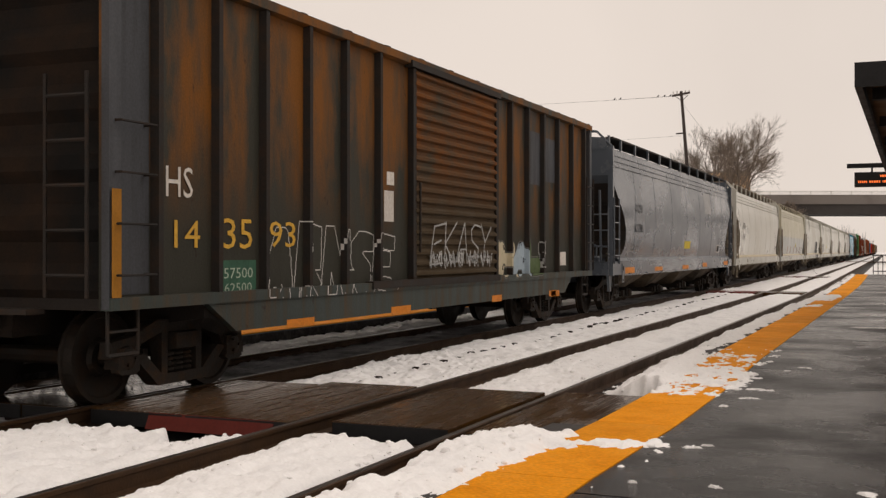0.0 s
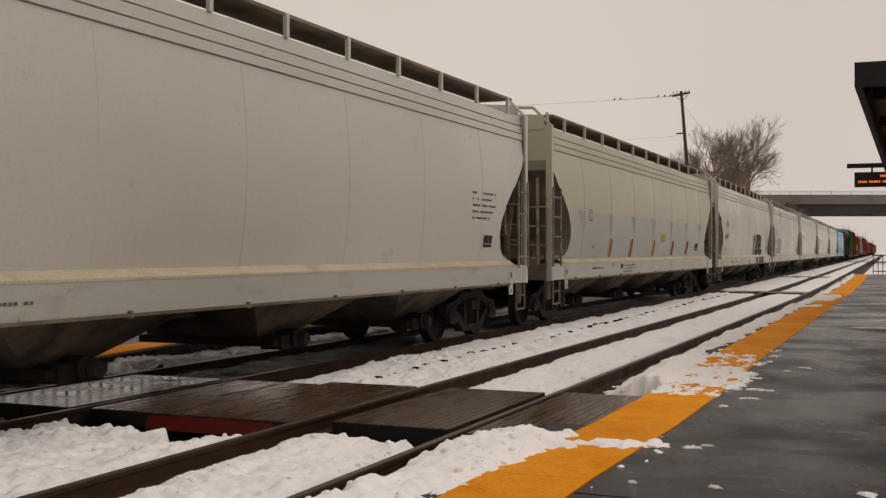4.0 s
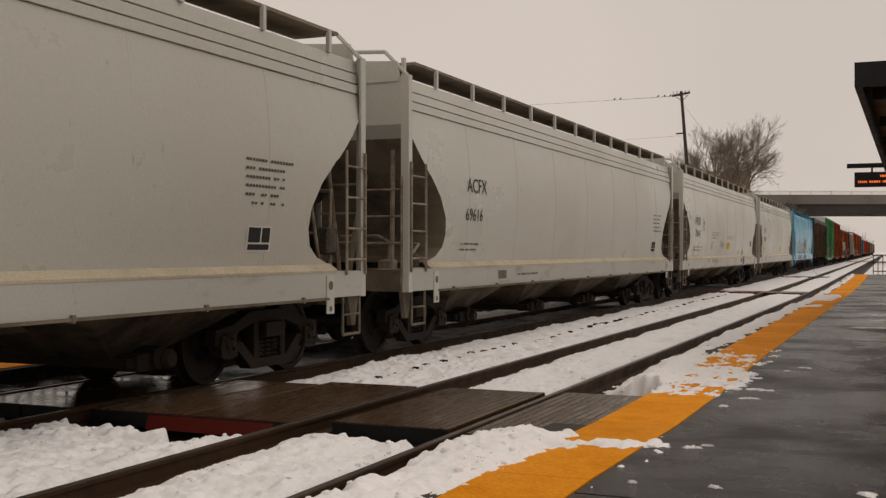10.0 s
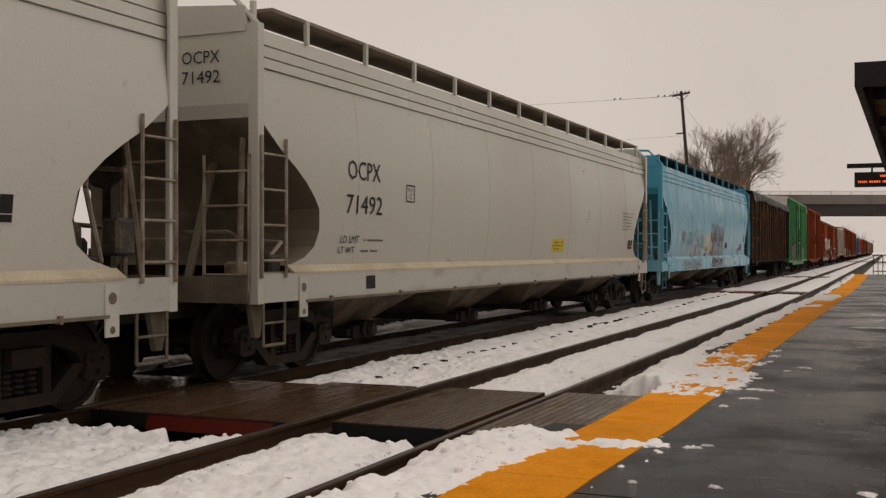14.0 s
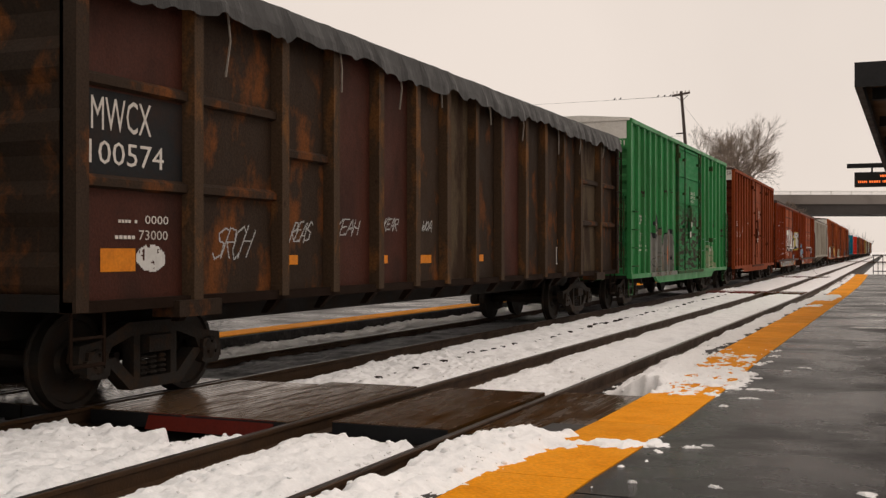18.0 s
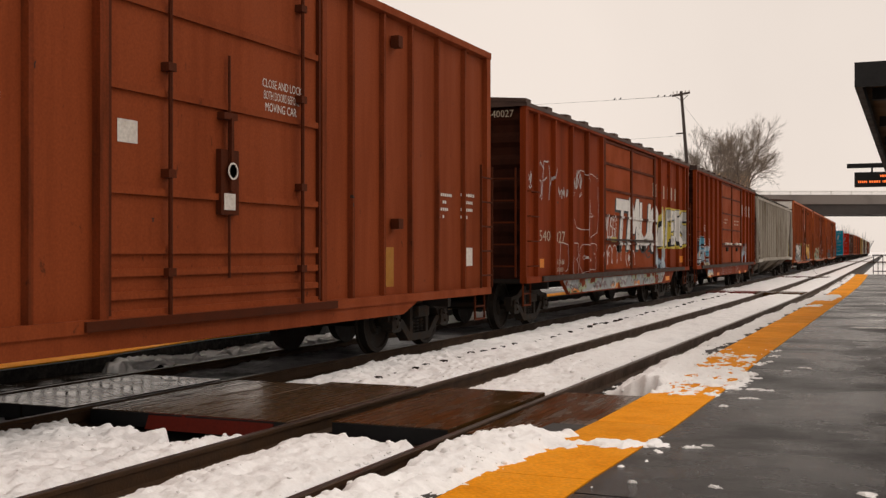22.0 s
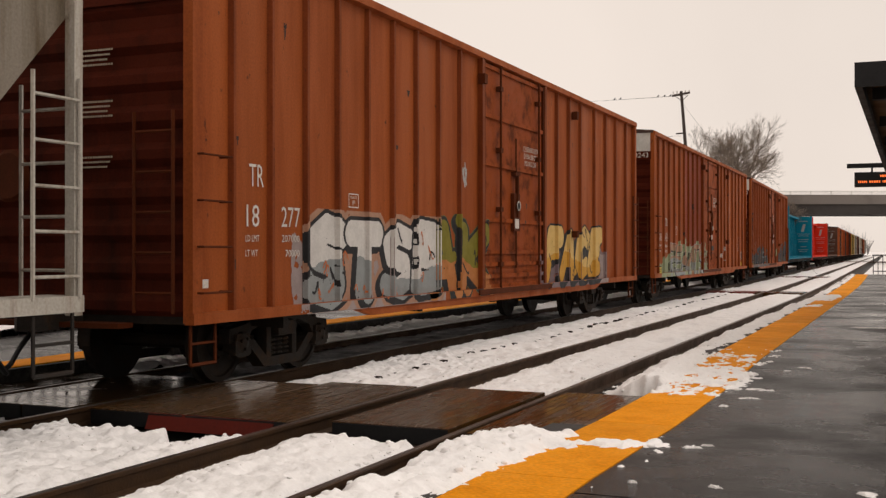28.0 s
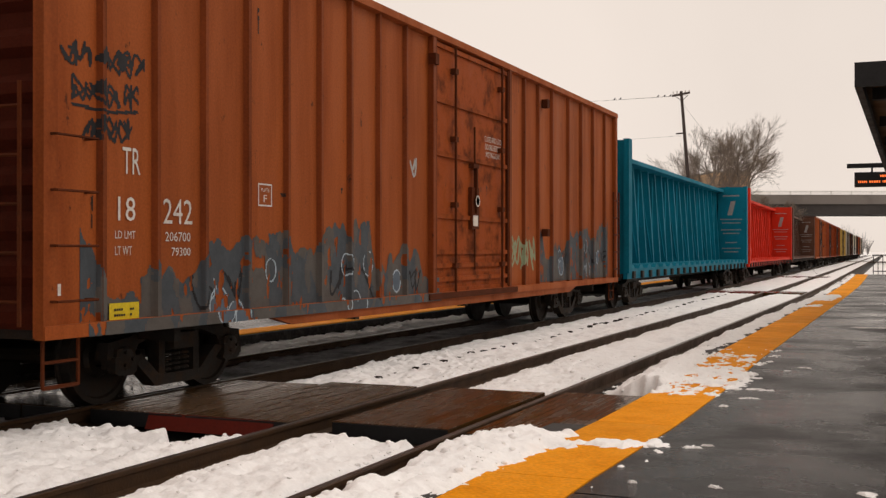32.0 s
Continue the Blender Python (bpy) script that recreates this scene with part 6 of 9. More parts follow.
def word(car, y0, y1, z0, z1, pl, chars, fill, line, second=None, fat=0.15, edge=2, shadow=0, lean=0.1, halo=None, halo_n=5, lift=0, wild=False):
    """A sprayed word: halo, slab shadow, outlined stout letters in two tones."""
    w = Wall(car, y0, y1, z0, z1, pl)
    w.k = lift
    rs = random.Random(seed_of(y0, z0))
    r = fat * w.h
    pad = r + edge * RES
    step = (w.w - lean * w.h) / len(chars)
    shapes = []
    for k, ch in enumerate(chars):
        a, b = k * step + pad * 0.75, (k + 1) * step - pad * 0.6
        lo, hi = pad + rs.uniform(0, 0.08) * w.h, w.h - pad - rs.uniform(0, 0.1) * w.h
        m = w.none()
        for s in STROKES[ch].split(";"):
            pts = [tuple(float(v) for v in q.split(",")) for q in s.split()]
            pts = [(a + u * (b - a) + lean * w.h * v, lo + v * (hi - lo)) for u, v in pts]
            m |= w.chisel(pts, r * rs.uniform(0.8, 1.05), lean) if not wild else w.stroke(pts, r * rs.uniform(0.7, 1.1))
            if wild:
                e = pts[-1]
                m |= w.stroke([e, (e[0] + rs.uniform(-0.3, 0.3), e[1] + rs.uniform(-0.15, 0.2) * w.h)], r * 0.45)
        shapes.append(m)
    body = w.none()
    for m in shapes:
        body |= m
    dark = grown(body, edge)
    if shadow:
        sh = dark.copy()
        for i in range(1, round(shadow * 1.4)):
            sh[:max(1, w.nz - i // 2), :w.nx - i] |= dark[i // 2:i // 2 + max(1, w.nz - i // 2), i:]
        dark = sh
    if halo:
        h = grown(dark, halo_n) & (fbm(w.Y * 6, w.Z * 6, 44) > 0.22)
        w.lay(h, SP[halo], "sprayed halo")
    w.lay(dark, SP[line], "sprayed outline and slab shadow")
    face = w.none()
    for m in shapes:
        face = (face & ~grown(m, edge)) | m
    worn = fbm(w.Y * 12, w.Z * 12, 51) > 0.17
    tone = w.none() if not second else (w.Z / w.h + 0.5 * (fbm(w.Y * 1.3, w.Z * 2, 9) - 0.5) < 0.40) if wild else (fbm(w.Y * 2.6, w.Z * 1.8, 9) + 0.25 * (w.Z / w.h - 0.5) > 0.55)
    w.lay(face & ~tone & worn, SP[fill], "sprayed fill")
    if second:
        w.lay(face & tone & worn, SP[second], "sprayed second colour")
    cr = w.none()
    for k in range(len(chars) * 2):
        cr |= w.stroke(curl(rs, rs.uniform(0.05, 0.95) * w.w, rs.uniform(0.2, 0.8) * w.h, step * 0.5, w.h * 0.4, 4), 0.009 if not wild else 0.016)
    w.lay(cr & face, SP[line])


def tag(car, y0, y1, z0, z1, pl, chars, tone="black", r=0.016, lean=0.15):
    """A thin letter tag in one pass."""
    w = Wall(car, y0, y1, z0, z1, pl)
    rs = random.Random(seed_of(y0, z0))
    step = (w.w - lean * w.h) / len(chars)
    m = w.none()
    for k, ch in enumerate(chars):
        for s in STROKES[ch].split(";"):
            pts = [tuple(float(v) for v in q.split(",")) for q in s.split()]
            m |= w.stroke([((k + 0.08 + u * 0.95) * step + lean * w.h * v + rs.uniform(-0.1, 0.1) * step, w.h * (0.08 + 0.84 * v + rs.uniform(-0.06, 0.06))) for u, v in pts], r)
    w.lay(m, SP[tone], "thin sprayed tag")


def hollow(car, y0, y1, z0, z1, pl, chars, tone, fat=0.13, lean=0.08):
    """Block letters left as a thin sprayed outline."""
    w = Wall(car, y0, y1, z0, z1, pl)
    rs = random.Random(seed_of(y0, z0))
    step = (w.w - lean * w.h) / len(chars)
    m = w.none()
    for k, ch in enumerate(chars):
        for s in STROKES[ch].split(";"):
            pts = [tuple(float(v) for v in q.split(",")) for q in s.split()]
            m |= w.chisel([((k + 0.16 + u * 0.66) * step + lean * w.h * v, w.h * (0.14 + 0.66 * v + rs.uniform(-0.05, 0.12))) for u, v in pts], fat * w.h * rs.uniform(0.7, 1.0), lean)
    rim = grown(m, 1) & ~m
    w.lay(rim & (fbm(w.Y * 5, w.Z * 5, 8) > 0.33), SP[tone], "thin sprayed letter outlines")


def loops(car, y0, y1, z0, z1, pl, n, tone="white", r=0.014):
    """A row of open round loops in one thin line, with a star among them."""
    w = Wall(car, y0, y1, z0, z1, pl)
    rs = random.Random(seed_of(y0, z0))
    line, over = w.none(), w.none()
    for k in range(n):
        cy, ra = w.w * (k + 0.5) / n, min(w.h * 0.46, w.w / n * rs.uniform(0.5, 0.72))
        cz = w.h * rs.uniform(0.3, 0.54)
        disc = w.oval(cy, cz, ra, ra * 1.05)
        line = (line & ~disc) | (disc & ~w.oval(cy, cz, ra - 2 * r, ra * 1.05 - 2 * r) & (w.Z > cz - ra * rs.uniform(0.3, 0.9)))
    for k in range(3):
        cy, cz = w.w * rs.uniform(0.15, 0.9), w.h * rs.uniform(0.25, 0.6)
        for a in (0.3, 1.35, 2.4):
            d = (0.1 * math.cos(a), 0.1 * math.sin(a))
            line |= w.stroke([(cy - d[0], cz - d[1]), (cy + d[0], cz + d[1])], r * 0.7)
    w.lay(line & (fbm(w.Y * 9, w.Z * 9, 4) > 0.25), SP[tone], "thin white sprayed loops")


def washed_sill(car, y0, y1, z0, z1):
    """A side sill rolled over in pale paint, worn through, with thin dark outlines."""
    w = Wall(car, y0, y1, z0, z1, "SS")
    slope = (w.Z > 0.02 + np.clip(0.4 - np.minimum(w.Y, w.w - w.Y), 0, 1) * w.h * 2.2)
    wear = fbm(w.Y * 2.2, w.Z * 3.5, 71)
    base = slope & (fbm(w.Y * 7, w.Z * 9, 73) > 0.30)
    w.lay(base & (wear > 0.40), SP["haze2"], "worn pale paint along the sill")
    w.lay(base & (wear <= 0.40) & (wear > 0.30), SP["green"])
    w.lay(base & (wear > 0.62), SP["silver"])
    rs = random.Random(17)
    m, q = w.none(), w.none()
    for k in range(int(w.w / 0.32)):
        (m if k % 2 else q)[:] |= w.stroke(curl(rs, rs.uniform(0.02, 0.98) * w.w, w.h * 0.5, 0.7, w.h * 0.9, 6), rs.uniform(0.008, 0.018))
    w.lay(m & base, SP["smoke"], "thin dark sprayed outlines")
    w.lay(q & base, SP["mauve"])


def end_text(car, words, x0, x1, z0, z1, m, y):
    """Lettering on the near end wall."""
    ob = text(car, words, 0, 1, 0, 1, m, "S")
    src, lo, hi = LETTERS[words]
    for v, q in zip(ob.data.vertices, src.vertices):
        v.co = (x0 + (q.co.x - lo[0]) / (hi[0] - lo[0]) * (x1 - x0), y, z0 + (q.co.y - lo[1]) / (hi[1] - lo[1]) * (z1 - z0))


def spots(car, n, seed, tone="spot", z0=1.2, z1=4.2, big=1.0):
    """Rust spots and short runs where the paint has broken through."""
    rs = random.Random(seed)
    half_ = max(c.dimensions.y for c in car.children) / 2
    ribs_ = SURF[car.name][3]
    for k in range(n):
        w_, h_ = rs.uniform(0.02, 0.07) * big * rs.choice((1, 1, 1, 2.5)), rs.uniform(0.03, 0.16) * rs.choice((1, 1, 2)) * big
        y = rs.choice(ribs_) + rs.choice((-0.12, -0.09, 0.09, 0.3)) if rs.random() < 0.5 else rs.uniform(-half_ + 0.4, half_ - 0.6)
        y = max(-half_ + 0.3, min(half_ - 0.5, y))
        z = rs.uniform(z0, z1)
        w = Wall(car, y, y + w_, z, z + h_, "B")
        m = (np.abs(w.Y / w_ - 0.5) < 0.45 - 0.35 * (1 - w.Z / h_) + 0.1 * rs.uniform(-1, 1)) & (fbm(w.Y * 22 + k, w.Z * 14, 3) > 0.40)
        w.lay(m, SP[tone], "dark rust spot", "rust_spot")


def piece(car, y0, y1, z0, z1, pl, n, fill, line, second=None, back=None, fat=0.2, edge=2, seed=0, cut=0.0):
    """A painted piece: backing cloud, outline, fill, inner lines."""
    w = Wall(car, y0, y1, z0, z1, pl)
    rs = random.Random(seed_of(y0, z0) + seed)
    body, inner = letters_mask(w, rs, n, fat * w.h)
    if cut:
        body &= fbm(w.Y * 2.5, w.Z * 2.5, 5 + seed) > cut
    if back:
        cloud = w.none()
        for k in range(n * 5):
            cloud |= w.oval(rs.uniform(0, 1) * w.w, rs.uniform(0.05, 0.75) * w.h, rs.uniform(0.12, 0.35), rs.uniform(0.12, 0.26) * w.h)
        w.lay(cloud & ~grown(body, edge), SP[back], "sprayed backing cloud")
    w.lay(grown(body, edge) & ~body, SP[line], "sprayed outline")
    ink = inner & body
    if second:
        tone = (fbm(w.Y * 1.7, w.Z * 1.9, 9 + seed) > 0.53) & body & ~ink
        w.lay(tone, SP[second], "sprayed second colour")
        body = body & ~tone
    w.lay(body & ~ink, SP[fill], "sprayed fill")
    w.lay(ink, SP[line])


def lobes(car, y0, y1, z0, z1, pl, n, fill, line, seed=0):
    """Rounded bubble shapes heaped side by side, dark on one flank."""
    w = Wall(car, y0, y1, z0, z1, pl)
    rs = random.Random(seed_of(y0, z0) + seed)
    shapes = [w.Z < w.h * 0.34 * np.clip(np.minimum(w.Y, w.w - w.Y) / 0.15, 0, 1)]
    for k in range(n):
        cy = w.w * (k + 0.5) / n
        shapes.append(w.oval(cy, w.h * rs.uniform(0.26, 0.40), w.w / n * rs.uniform(0.55, 0.72), w.h * rs.uniform(0.2, 0.28)))
    for k in range(n - 1):
        shapes.append(w.oval(w.w * (k + rs.uniform(0.3, 0.8)) / n, w.h * rs.uniform(0.45, 0.62), w.w / n * rs.uniform(0.38, 0.5), w.h * rs.uniform(0.16, 0.24)))
    shapes.append(w.oval(w.w * 0.24, w.h * 0.84, w.w * 0.07, w.h * 0.14))
    face = w.none()
    for m in shapes:
        face = (face & ~grown(m, 1)) | m
    body = grown(face, 2)
    side = body.copy()
    for i in range(1, 9):
        side[:, i:] |= body[:, :-i]
    w.lay(side, SP[line], "black sprayed flank")
    worn = fbm(w.Y * 5, w.Z * 2, 61)
    w.lay(face & (worn > 0.42), SP[fill], "faded bubble graffiti")
    w.lay(face & (worn <= 0.42), SP["tan"])
    cr = w.none()
    for k in range(8):
        cr |= w.stroke(curl(rs, rs.uniform(0.1, 0.9) * w.w, rs.uniform(0.1, 0.3) * w.h, 0.4, 0.25, 5), 0.007)
    w.lay(cr & face, SP["black"])
    w.lay(w.oval(w.w * 0.62, w.h * 0.4, 0.10, 0.3) & face & (worn > 0.4), SP["orange"])


def bub(car, y0, y1, z0, z1, pl):
    if car.name.startswith("boxcar") and z1 > 2.2:
        lobes(car, y0, y1, z0, z1, pl, 6, "grey", "black")
    elif car is car_hs:
        piece(car, y0, y1, z0, z1, pl, 3, "cream", "black", "pale_blue", fat=0.24)
    elif car is HOPS[8][0]:
        wildstyle(car, y0, y1, z0, z1, pl, 5, True)
    else:
        if z1 > 1.5:
            word(car, y0, y1, z0, z1 + 0.05, pl, "ERL", "black", "black", fat=0.13, edge=1, lean=0.08, halo="silver", halo_n=1)
        else:
            w = Wall(car, y0, y1, z0, z1, pl)
            legs = w.none()
            for k, wd in ((0.14, 0.34), (0.45, 0.24), (0.60, 0.16), (0.84, 0.46)):
                legs |= (np.abs(w.Y - k * w.w - 0.05 * w.Z) < wd) & (w.Z > w.h * 0.15 * (k == 0.82))
            w.lay(legs & (fbm(w.Y * 8, w.Z * 8, 2) > 0.2), SP["black"], "black sprayed letter feet")


def wildstyle(car, y0, y1, z0, z1, pl, seed, thin=False):
    """Thin dark angular lines over a pale broken haze."""
    w = Wall(car, y0, y1, z0, z1, pl)
    haze = (fbm(w.Y * 1.6, w.Z * 1.9, seed) + 0.3 * (0.5 - w.Z / w.h) > 0.42) & (fbm(w.Y * 11, w.Z * 11, seed + 1) > 0.34)
    haze &= np.minimum(np.minimum(w.Y, w.w - w.Y), 1.6 * (w.h - w.Z)) + 0.7 * (fbm(w.Y * 2.5, w.Z * 2.5, seed + 3) - 0.5) > 0.10
    w.lay(haze, SP["pale_blue"], "pale worn spray paint")
    w.lay((fbm(w.Y * 2.4, w.Z * 2.4, seed + 9) > 0.66) & haze, SP["salmon"])
    rs = random.Random(seed)
    m = w.none()
    n = max(3, int(w.w / 0.5))
    for k in range(n):
        c = w.w * (k + 0.5) / n
        if thin:
            for j in range(2):
                ra = rs.uniform(0.08, 0.17)
                cz, cy = w.h * rs.uniform(0.25, 0.75), c + rs.uniform(-0.2, 0.2)
                m |= w.oval(cy, cz, ra, ra * 1.2) & ~w.oval(cy, cz, ra - 0.014, ra * 1.2 - 0.014)
            m |= w.stroke(curl(rs, c, w.h * 0.5, w.w / n * 1.8, w.h * 0.9, 5), 0.008)
            continue
        ch = rs.choice("WMKRASEN")
        for s in STROKES[ch].split(";"):
            pts = [tuple(float(v) for v in q.split(",")) for q in s.split()]
            pts = [(c + (u - 0.5) * w.w / n * 1.3 + rs.uniform(-0.05, 0.05), w.h * (0.06 + 0.88 * v) + rs.uniform(-0.05, 0.05)) for u, v in pts]
            m |= w.stroke(pts, rs.uniform(0.010, 0.024))
            m |= w.stroke([(p_[0] + 0.07, p_[1] - 0.05) for p_ in pts], 0.009)
        m |= w.stroke(curl(rs, c, w.h * 0.55, w.w / n * 1.6, w.h * 0.8, 7), 0.010)
    w.lay(m & (fbm(w.Y * 14, w.Z * 14, 3) > 0.25), SP["black"], "thin dark sprayed lines")


def bubk(car, y0, y1, z0, z1, pl):
    wildstyle(car, y0, y1, z0, z1, pl, 7)


def bubw(car, y0, y1, z0, z1, pl):
    mid = y0 + 0.57 * (y1 - y0)
    word(car, y0, mid, z0 - 0.1, z1, pl, "TMUG", "white", "black", fat=0.098, edge=1, shadow=7, lean=0.12)
    word(car, mid - 0.15, y1, z0 + 0.05, z1 - 0.12, pl, "AIEKS", "white", "black", second="silver", fat=0.11, edge=1, shadow=6, halo="lemon", lean=0.14, lift=4)


def bubw2(car, y0, y1, z0, z1, pl):
    cloud_of(car, y0, y1, z0, z1, pl, "haze", 0.75, 21)
    word(car, y0 + 0.25, y1, z0 + 0.1, z1, pl, "STSB", "white", "black", second="haze2", fat=0.13, edge=3, shadow=6, halo="salmon", lean=0.05, lift=2, wild=True)
    w = Wall(car, y0, y1, z0, z1, pl)
    w.k = 12
    rs = random.Random(7)
    m = w.none()
    for k in range(12):
        m |= w.stroke(curl(rs, rs.uniform(0.1, 0.95) * w.w, rs.uniform(0.2, 0.8) * w.h, 0.35, 0.4, 4), 0.010)
    w.lay(m, SP["orange"], "orange sprayed lines")


def bubo(car, y0, y1, z0, z1, pl):
    word(car, y0 - 0.35, y1 + 0.2, z0, z1 + 0.1, pl, "AK", "olive", "black", "rust", fat=0.16, edge=3, shadow=7, lean=0.02, halo="moss", halo_n=1, wild=True)


def buby(car, y0, y1, z0, z1, pl):
    cloud_of(car, y0 - 0.4, y1, z0, z1 - 0.35, pl, "mauve", 0.72, 3)
    cloud_of(car, y0 + 0.72 * (y1 - y0), y1 - 0.1, z0, z1 - 0.45, pl, "haze", 0.8, 4, 1)
    word(car, y0 - 0.02, y1 - 0.35, z0 - 0.02, z1 + 0.08, pl, "FACE", "gold", "black", "yellow", fat=0.15, edge=2, shadow=16, lean=0.16, lift=2, wild=True)


def cloud_of(car, y0, y1, z0, z1, pl, tone, full, seed, lift=0):
    """A soft-edged sprayed backing with a torn upper rim."""
    w = Wall(car, y0, y1, z0, z1, pl)
    w.k = lift
    top = w.h * (full + 0.5 * (fbm(w.Y * 1.6, w.Y * 0 + seed, seed) - 0.5) + 0.12 * (fbm(w.Y * 7, w.Z * 7, seed + 2) - 0.5))
    ends = np.minimum(w.Y, w.w - w.Y) + 0.3 * (fbm(w.Y * 3, w.Z * 3, seed + 5) - 0.5)
    w.lay((w.Z < top) & (ends > 0.05) & (fbm(w.Y * 9, w.Z * 9, seed + 7) > 0.27), SP[tone], "sprayed backing cloud")


def bubgr(car, y0, y1, z0, z1, pl):
    d = y1 - y0
    w = Wall(car, y0, y1, z0, z1, pl)
    rs = random.Random(2)
    m = w.Z < w.h * (0.30 + 0.5 * np.clip(w.Y / (0.3 * w.w), 0, 1)) * np.clip((w.w - w.Y) / 0.8, 0, 1) ** 0.3
    for k in range(40):
        f = rs.uniform(0, 1)
        m |= w.oval(f * w.w, w.h * (0.3 + 0.5 * min(1, f / 0.3)) * rs.uniform(0.7, 1.1), rs.uniform(0.06, 0.2), rs.uniform(0.06, 0.17))
    w.lay(m & (fbm(w.Y * 5, w.Z * 5, 6) > 0.30), SP["green"], "pale green sprayed backing")
    word(car, y0 + d * 0.17, y1 - d * 0.06, z0 + 0.06, z1 - 0.14, pl, "REAMTS", "salmon", "black", "haze2", fat=0.082, edge=1, shadow=6, lean=0.2, halo="white", halo_n=1, lift=1, wild=True)


def bubs(car, y0, y1, z0, z1, pl):
    w = Wall(car, y0, y1, z0, z1, pl)
    up = w.h * (0.36 + 0.60 * np.clip(fbm(w.Y * 1.9, w.Y * 0 + 4, 7) * 2.2 - 0.75, 0, 1) + 0.10 * (fbm(w.Y * 9, w.Z * 2, 5) - 0.5))
    base = (w.Z < up) & (fbm(w.Y * 10, w.Z * 4, 13) > 0.30)
    worn = fbm(w.Y * 3.2, w.Z * 1.6, 11)
    w.lay(base & (worn < 0.50), SP["dusk"], "faded grey-blue spray paint")
    w.lay(base & (worn >= 0.50), SP["smoke"], "faded grey spray paint")
    rs = random.Random(3)
    m, p, g = w.none(), w.none(), w.none()
    for k in range(max(3, int(w.w / 0.8))):
        cy, cz, r = rs.uniform(0.02, 0.98) * w.w, rs.uniform(0.12, 0.6) * w.h, rs.uniform(0.07, 0.17)
        ov = w.oval(cy, cz, r, r * 1.2)
        m |= ov & ~w.oval(cy, cz, r - 0.02, r * 1.2 - 0.02)
        if rs.random() < 0.55:
            g |= w.oval(cy, cz, r - 0.02, r * 1.2 - 0.02)
    for k in range(max(3, int(w.w / 0.8))):
        p |= w.stroke(curl(rs, rs.uniform(0, 1) * w.w, w.h * 0.35, 0.7, w.h * 0.6, 5), 0.016)
    w.lay(g & base, SP["slate"])
    w.lay(p & base, SP["black"], "dark sprayed lines")
    w.lay(m & base & (fbm(w.Y * 8, w.Z * 8, 17) > 0.42), SP["pale_blue"])


def bubgy(car, y0, y1, z0, z1, pl):
    scrib(car, y0, y1, z0, z1, pl, SP["green"], 0.03)


def blob(car, y0, y1, z0, z1, pl):
    w = Wall(car, y0, y1, z0, z1, pl)
    m = (((w.Y / w.w - 0.5) * 2) ** 2 + ((w.Z / w.h - 0.5) * 2) ** 2 + 0.8 * (fbm(w.Y * 7, w.Z * 7, 2) - 0.5)) < 0.8
    tone = "rust" if z1 > 3.0 else "black" if (y1 - y0) < 0.45 and z1 > 1.8 else "white"
    w.lay(m & (fbm(w.Y * 16, w.Z * 16, 4) > 0.3), SP[tone], "rough sprayed spot")


def ring(car, y0, y1, z0, z1, pl):
    w = Wall(car, y0, y1, z0, z1, pl)
    o = w.oval(w.w / 2, w.h / 2, w.w / 2, w.h / 2) & ~w.oval(w.w / 2, w.h / 2, w.w / 2 - 0.035, w.h / 2 - 0.035)
    o |= w.stroke([(w.w * 0.3, w.h * 0.3), (w.w * 0.7, w.h * 0.7)], 0.025) | w.stroke([(w.w * 0.3, w.h * 0.7), (w.w * 0.7, w.h * 0.3)], 0.025)
    w.lay(o, SP["rust"], "round stencilled mark", "round_mark")


def cup(car, y0, y1, z0, z1, pl):
    w = Wall(car, y0, y1, z0, z1, pl)
    if pl == "S":
        m = np.abs(w.Y - w.w / 2) < w.w * (0.28 + 0.2 * w.Z / w.h)
        w.lay(m, SP["slate"], "small drawn cup")
    else:
        m = w.stroke([(w.w * 0.1, 0.0), (w.w * 0.15, w.h * 0.5), (w.w * 0.5, w.h * 0.8), (w.w * 0.85, w.h * 0.5), (w.w * 0.9, 0.0)], 0.014) | w.stroke([(w.w * 0.5, w.h * 0.8), (w.w * 0.5, w.h)], 0.014)
        m |= w.oval(w.w * 0.35, w.h * 0.35, 0.06, 0.06) | w.oval(w.w * 0.65, w.h * 0.4, 0.06, 0.06)
        w.lay(m, SP["black"], "small drawn sketch")


text(car_hs, "HS", -7.00, -6.57, 2.02, 2.32, WHITELET, "B")
text(car_hs, "14", -6.87, -6.45, 1.53, 1.80, GOLDLET, "B")
text(car_hs, "35", -6.04, -5.50, 1.52, 1.84, GOLDLET, "B")
text(car_hs, "93", -5.15, -4.59, 1.54, 1.83, GOLDLET, "B")
flat(car_hs, "patch", -6.14, -5.42, 0.81, 1.40, HS_GREEN, "B")
text(car_hs, "157500", -6.11, -5.49, 1.21, 1.32, PALELET, "B")
text(car_hs, "62500", -6.02, -5.51, 1.06, 1.16, PALELET, "B")
flat(car_hs, "reflector", -4.90, -4.28, 0.63, 0.72, ORANGE, "B")
flat(car_hs, "reflector", -2.19, -1.56, 0.63, 0.74, ORANGE, "B")
flat(car_hs, "reflector", 1.69, 2.16, 0.64, 0.75, ORANGE, "B")
flat(car_hs, "reflector", 4.96, 5.51, 0.61, 0.72, ORANGE, "B")
flat(car_hs, "placard", -2.26, -1.96, 1.90, 2.32, WHITELET, "B")
flat(car_hs, "placard", -2.18, -1.95, 2.40, 2.58, WHITELET, "B")
hollow(car_hs, -5.3, -1.9, 0.82, 1.85, "B", "ARNSE", "white", 0.12)
scrib(car_hs, -5.2, -1.7, 0.7, 1.05, "B", SP["silver"], 0.010)
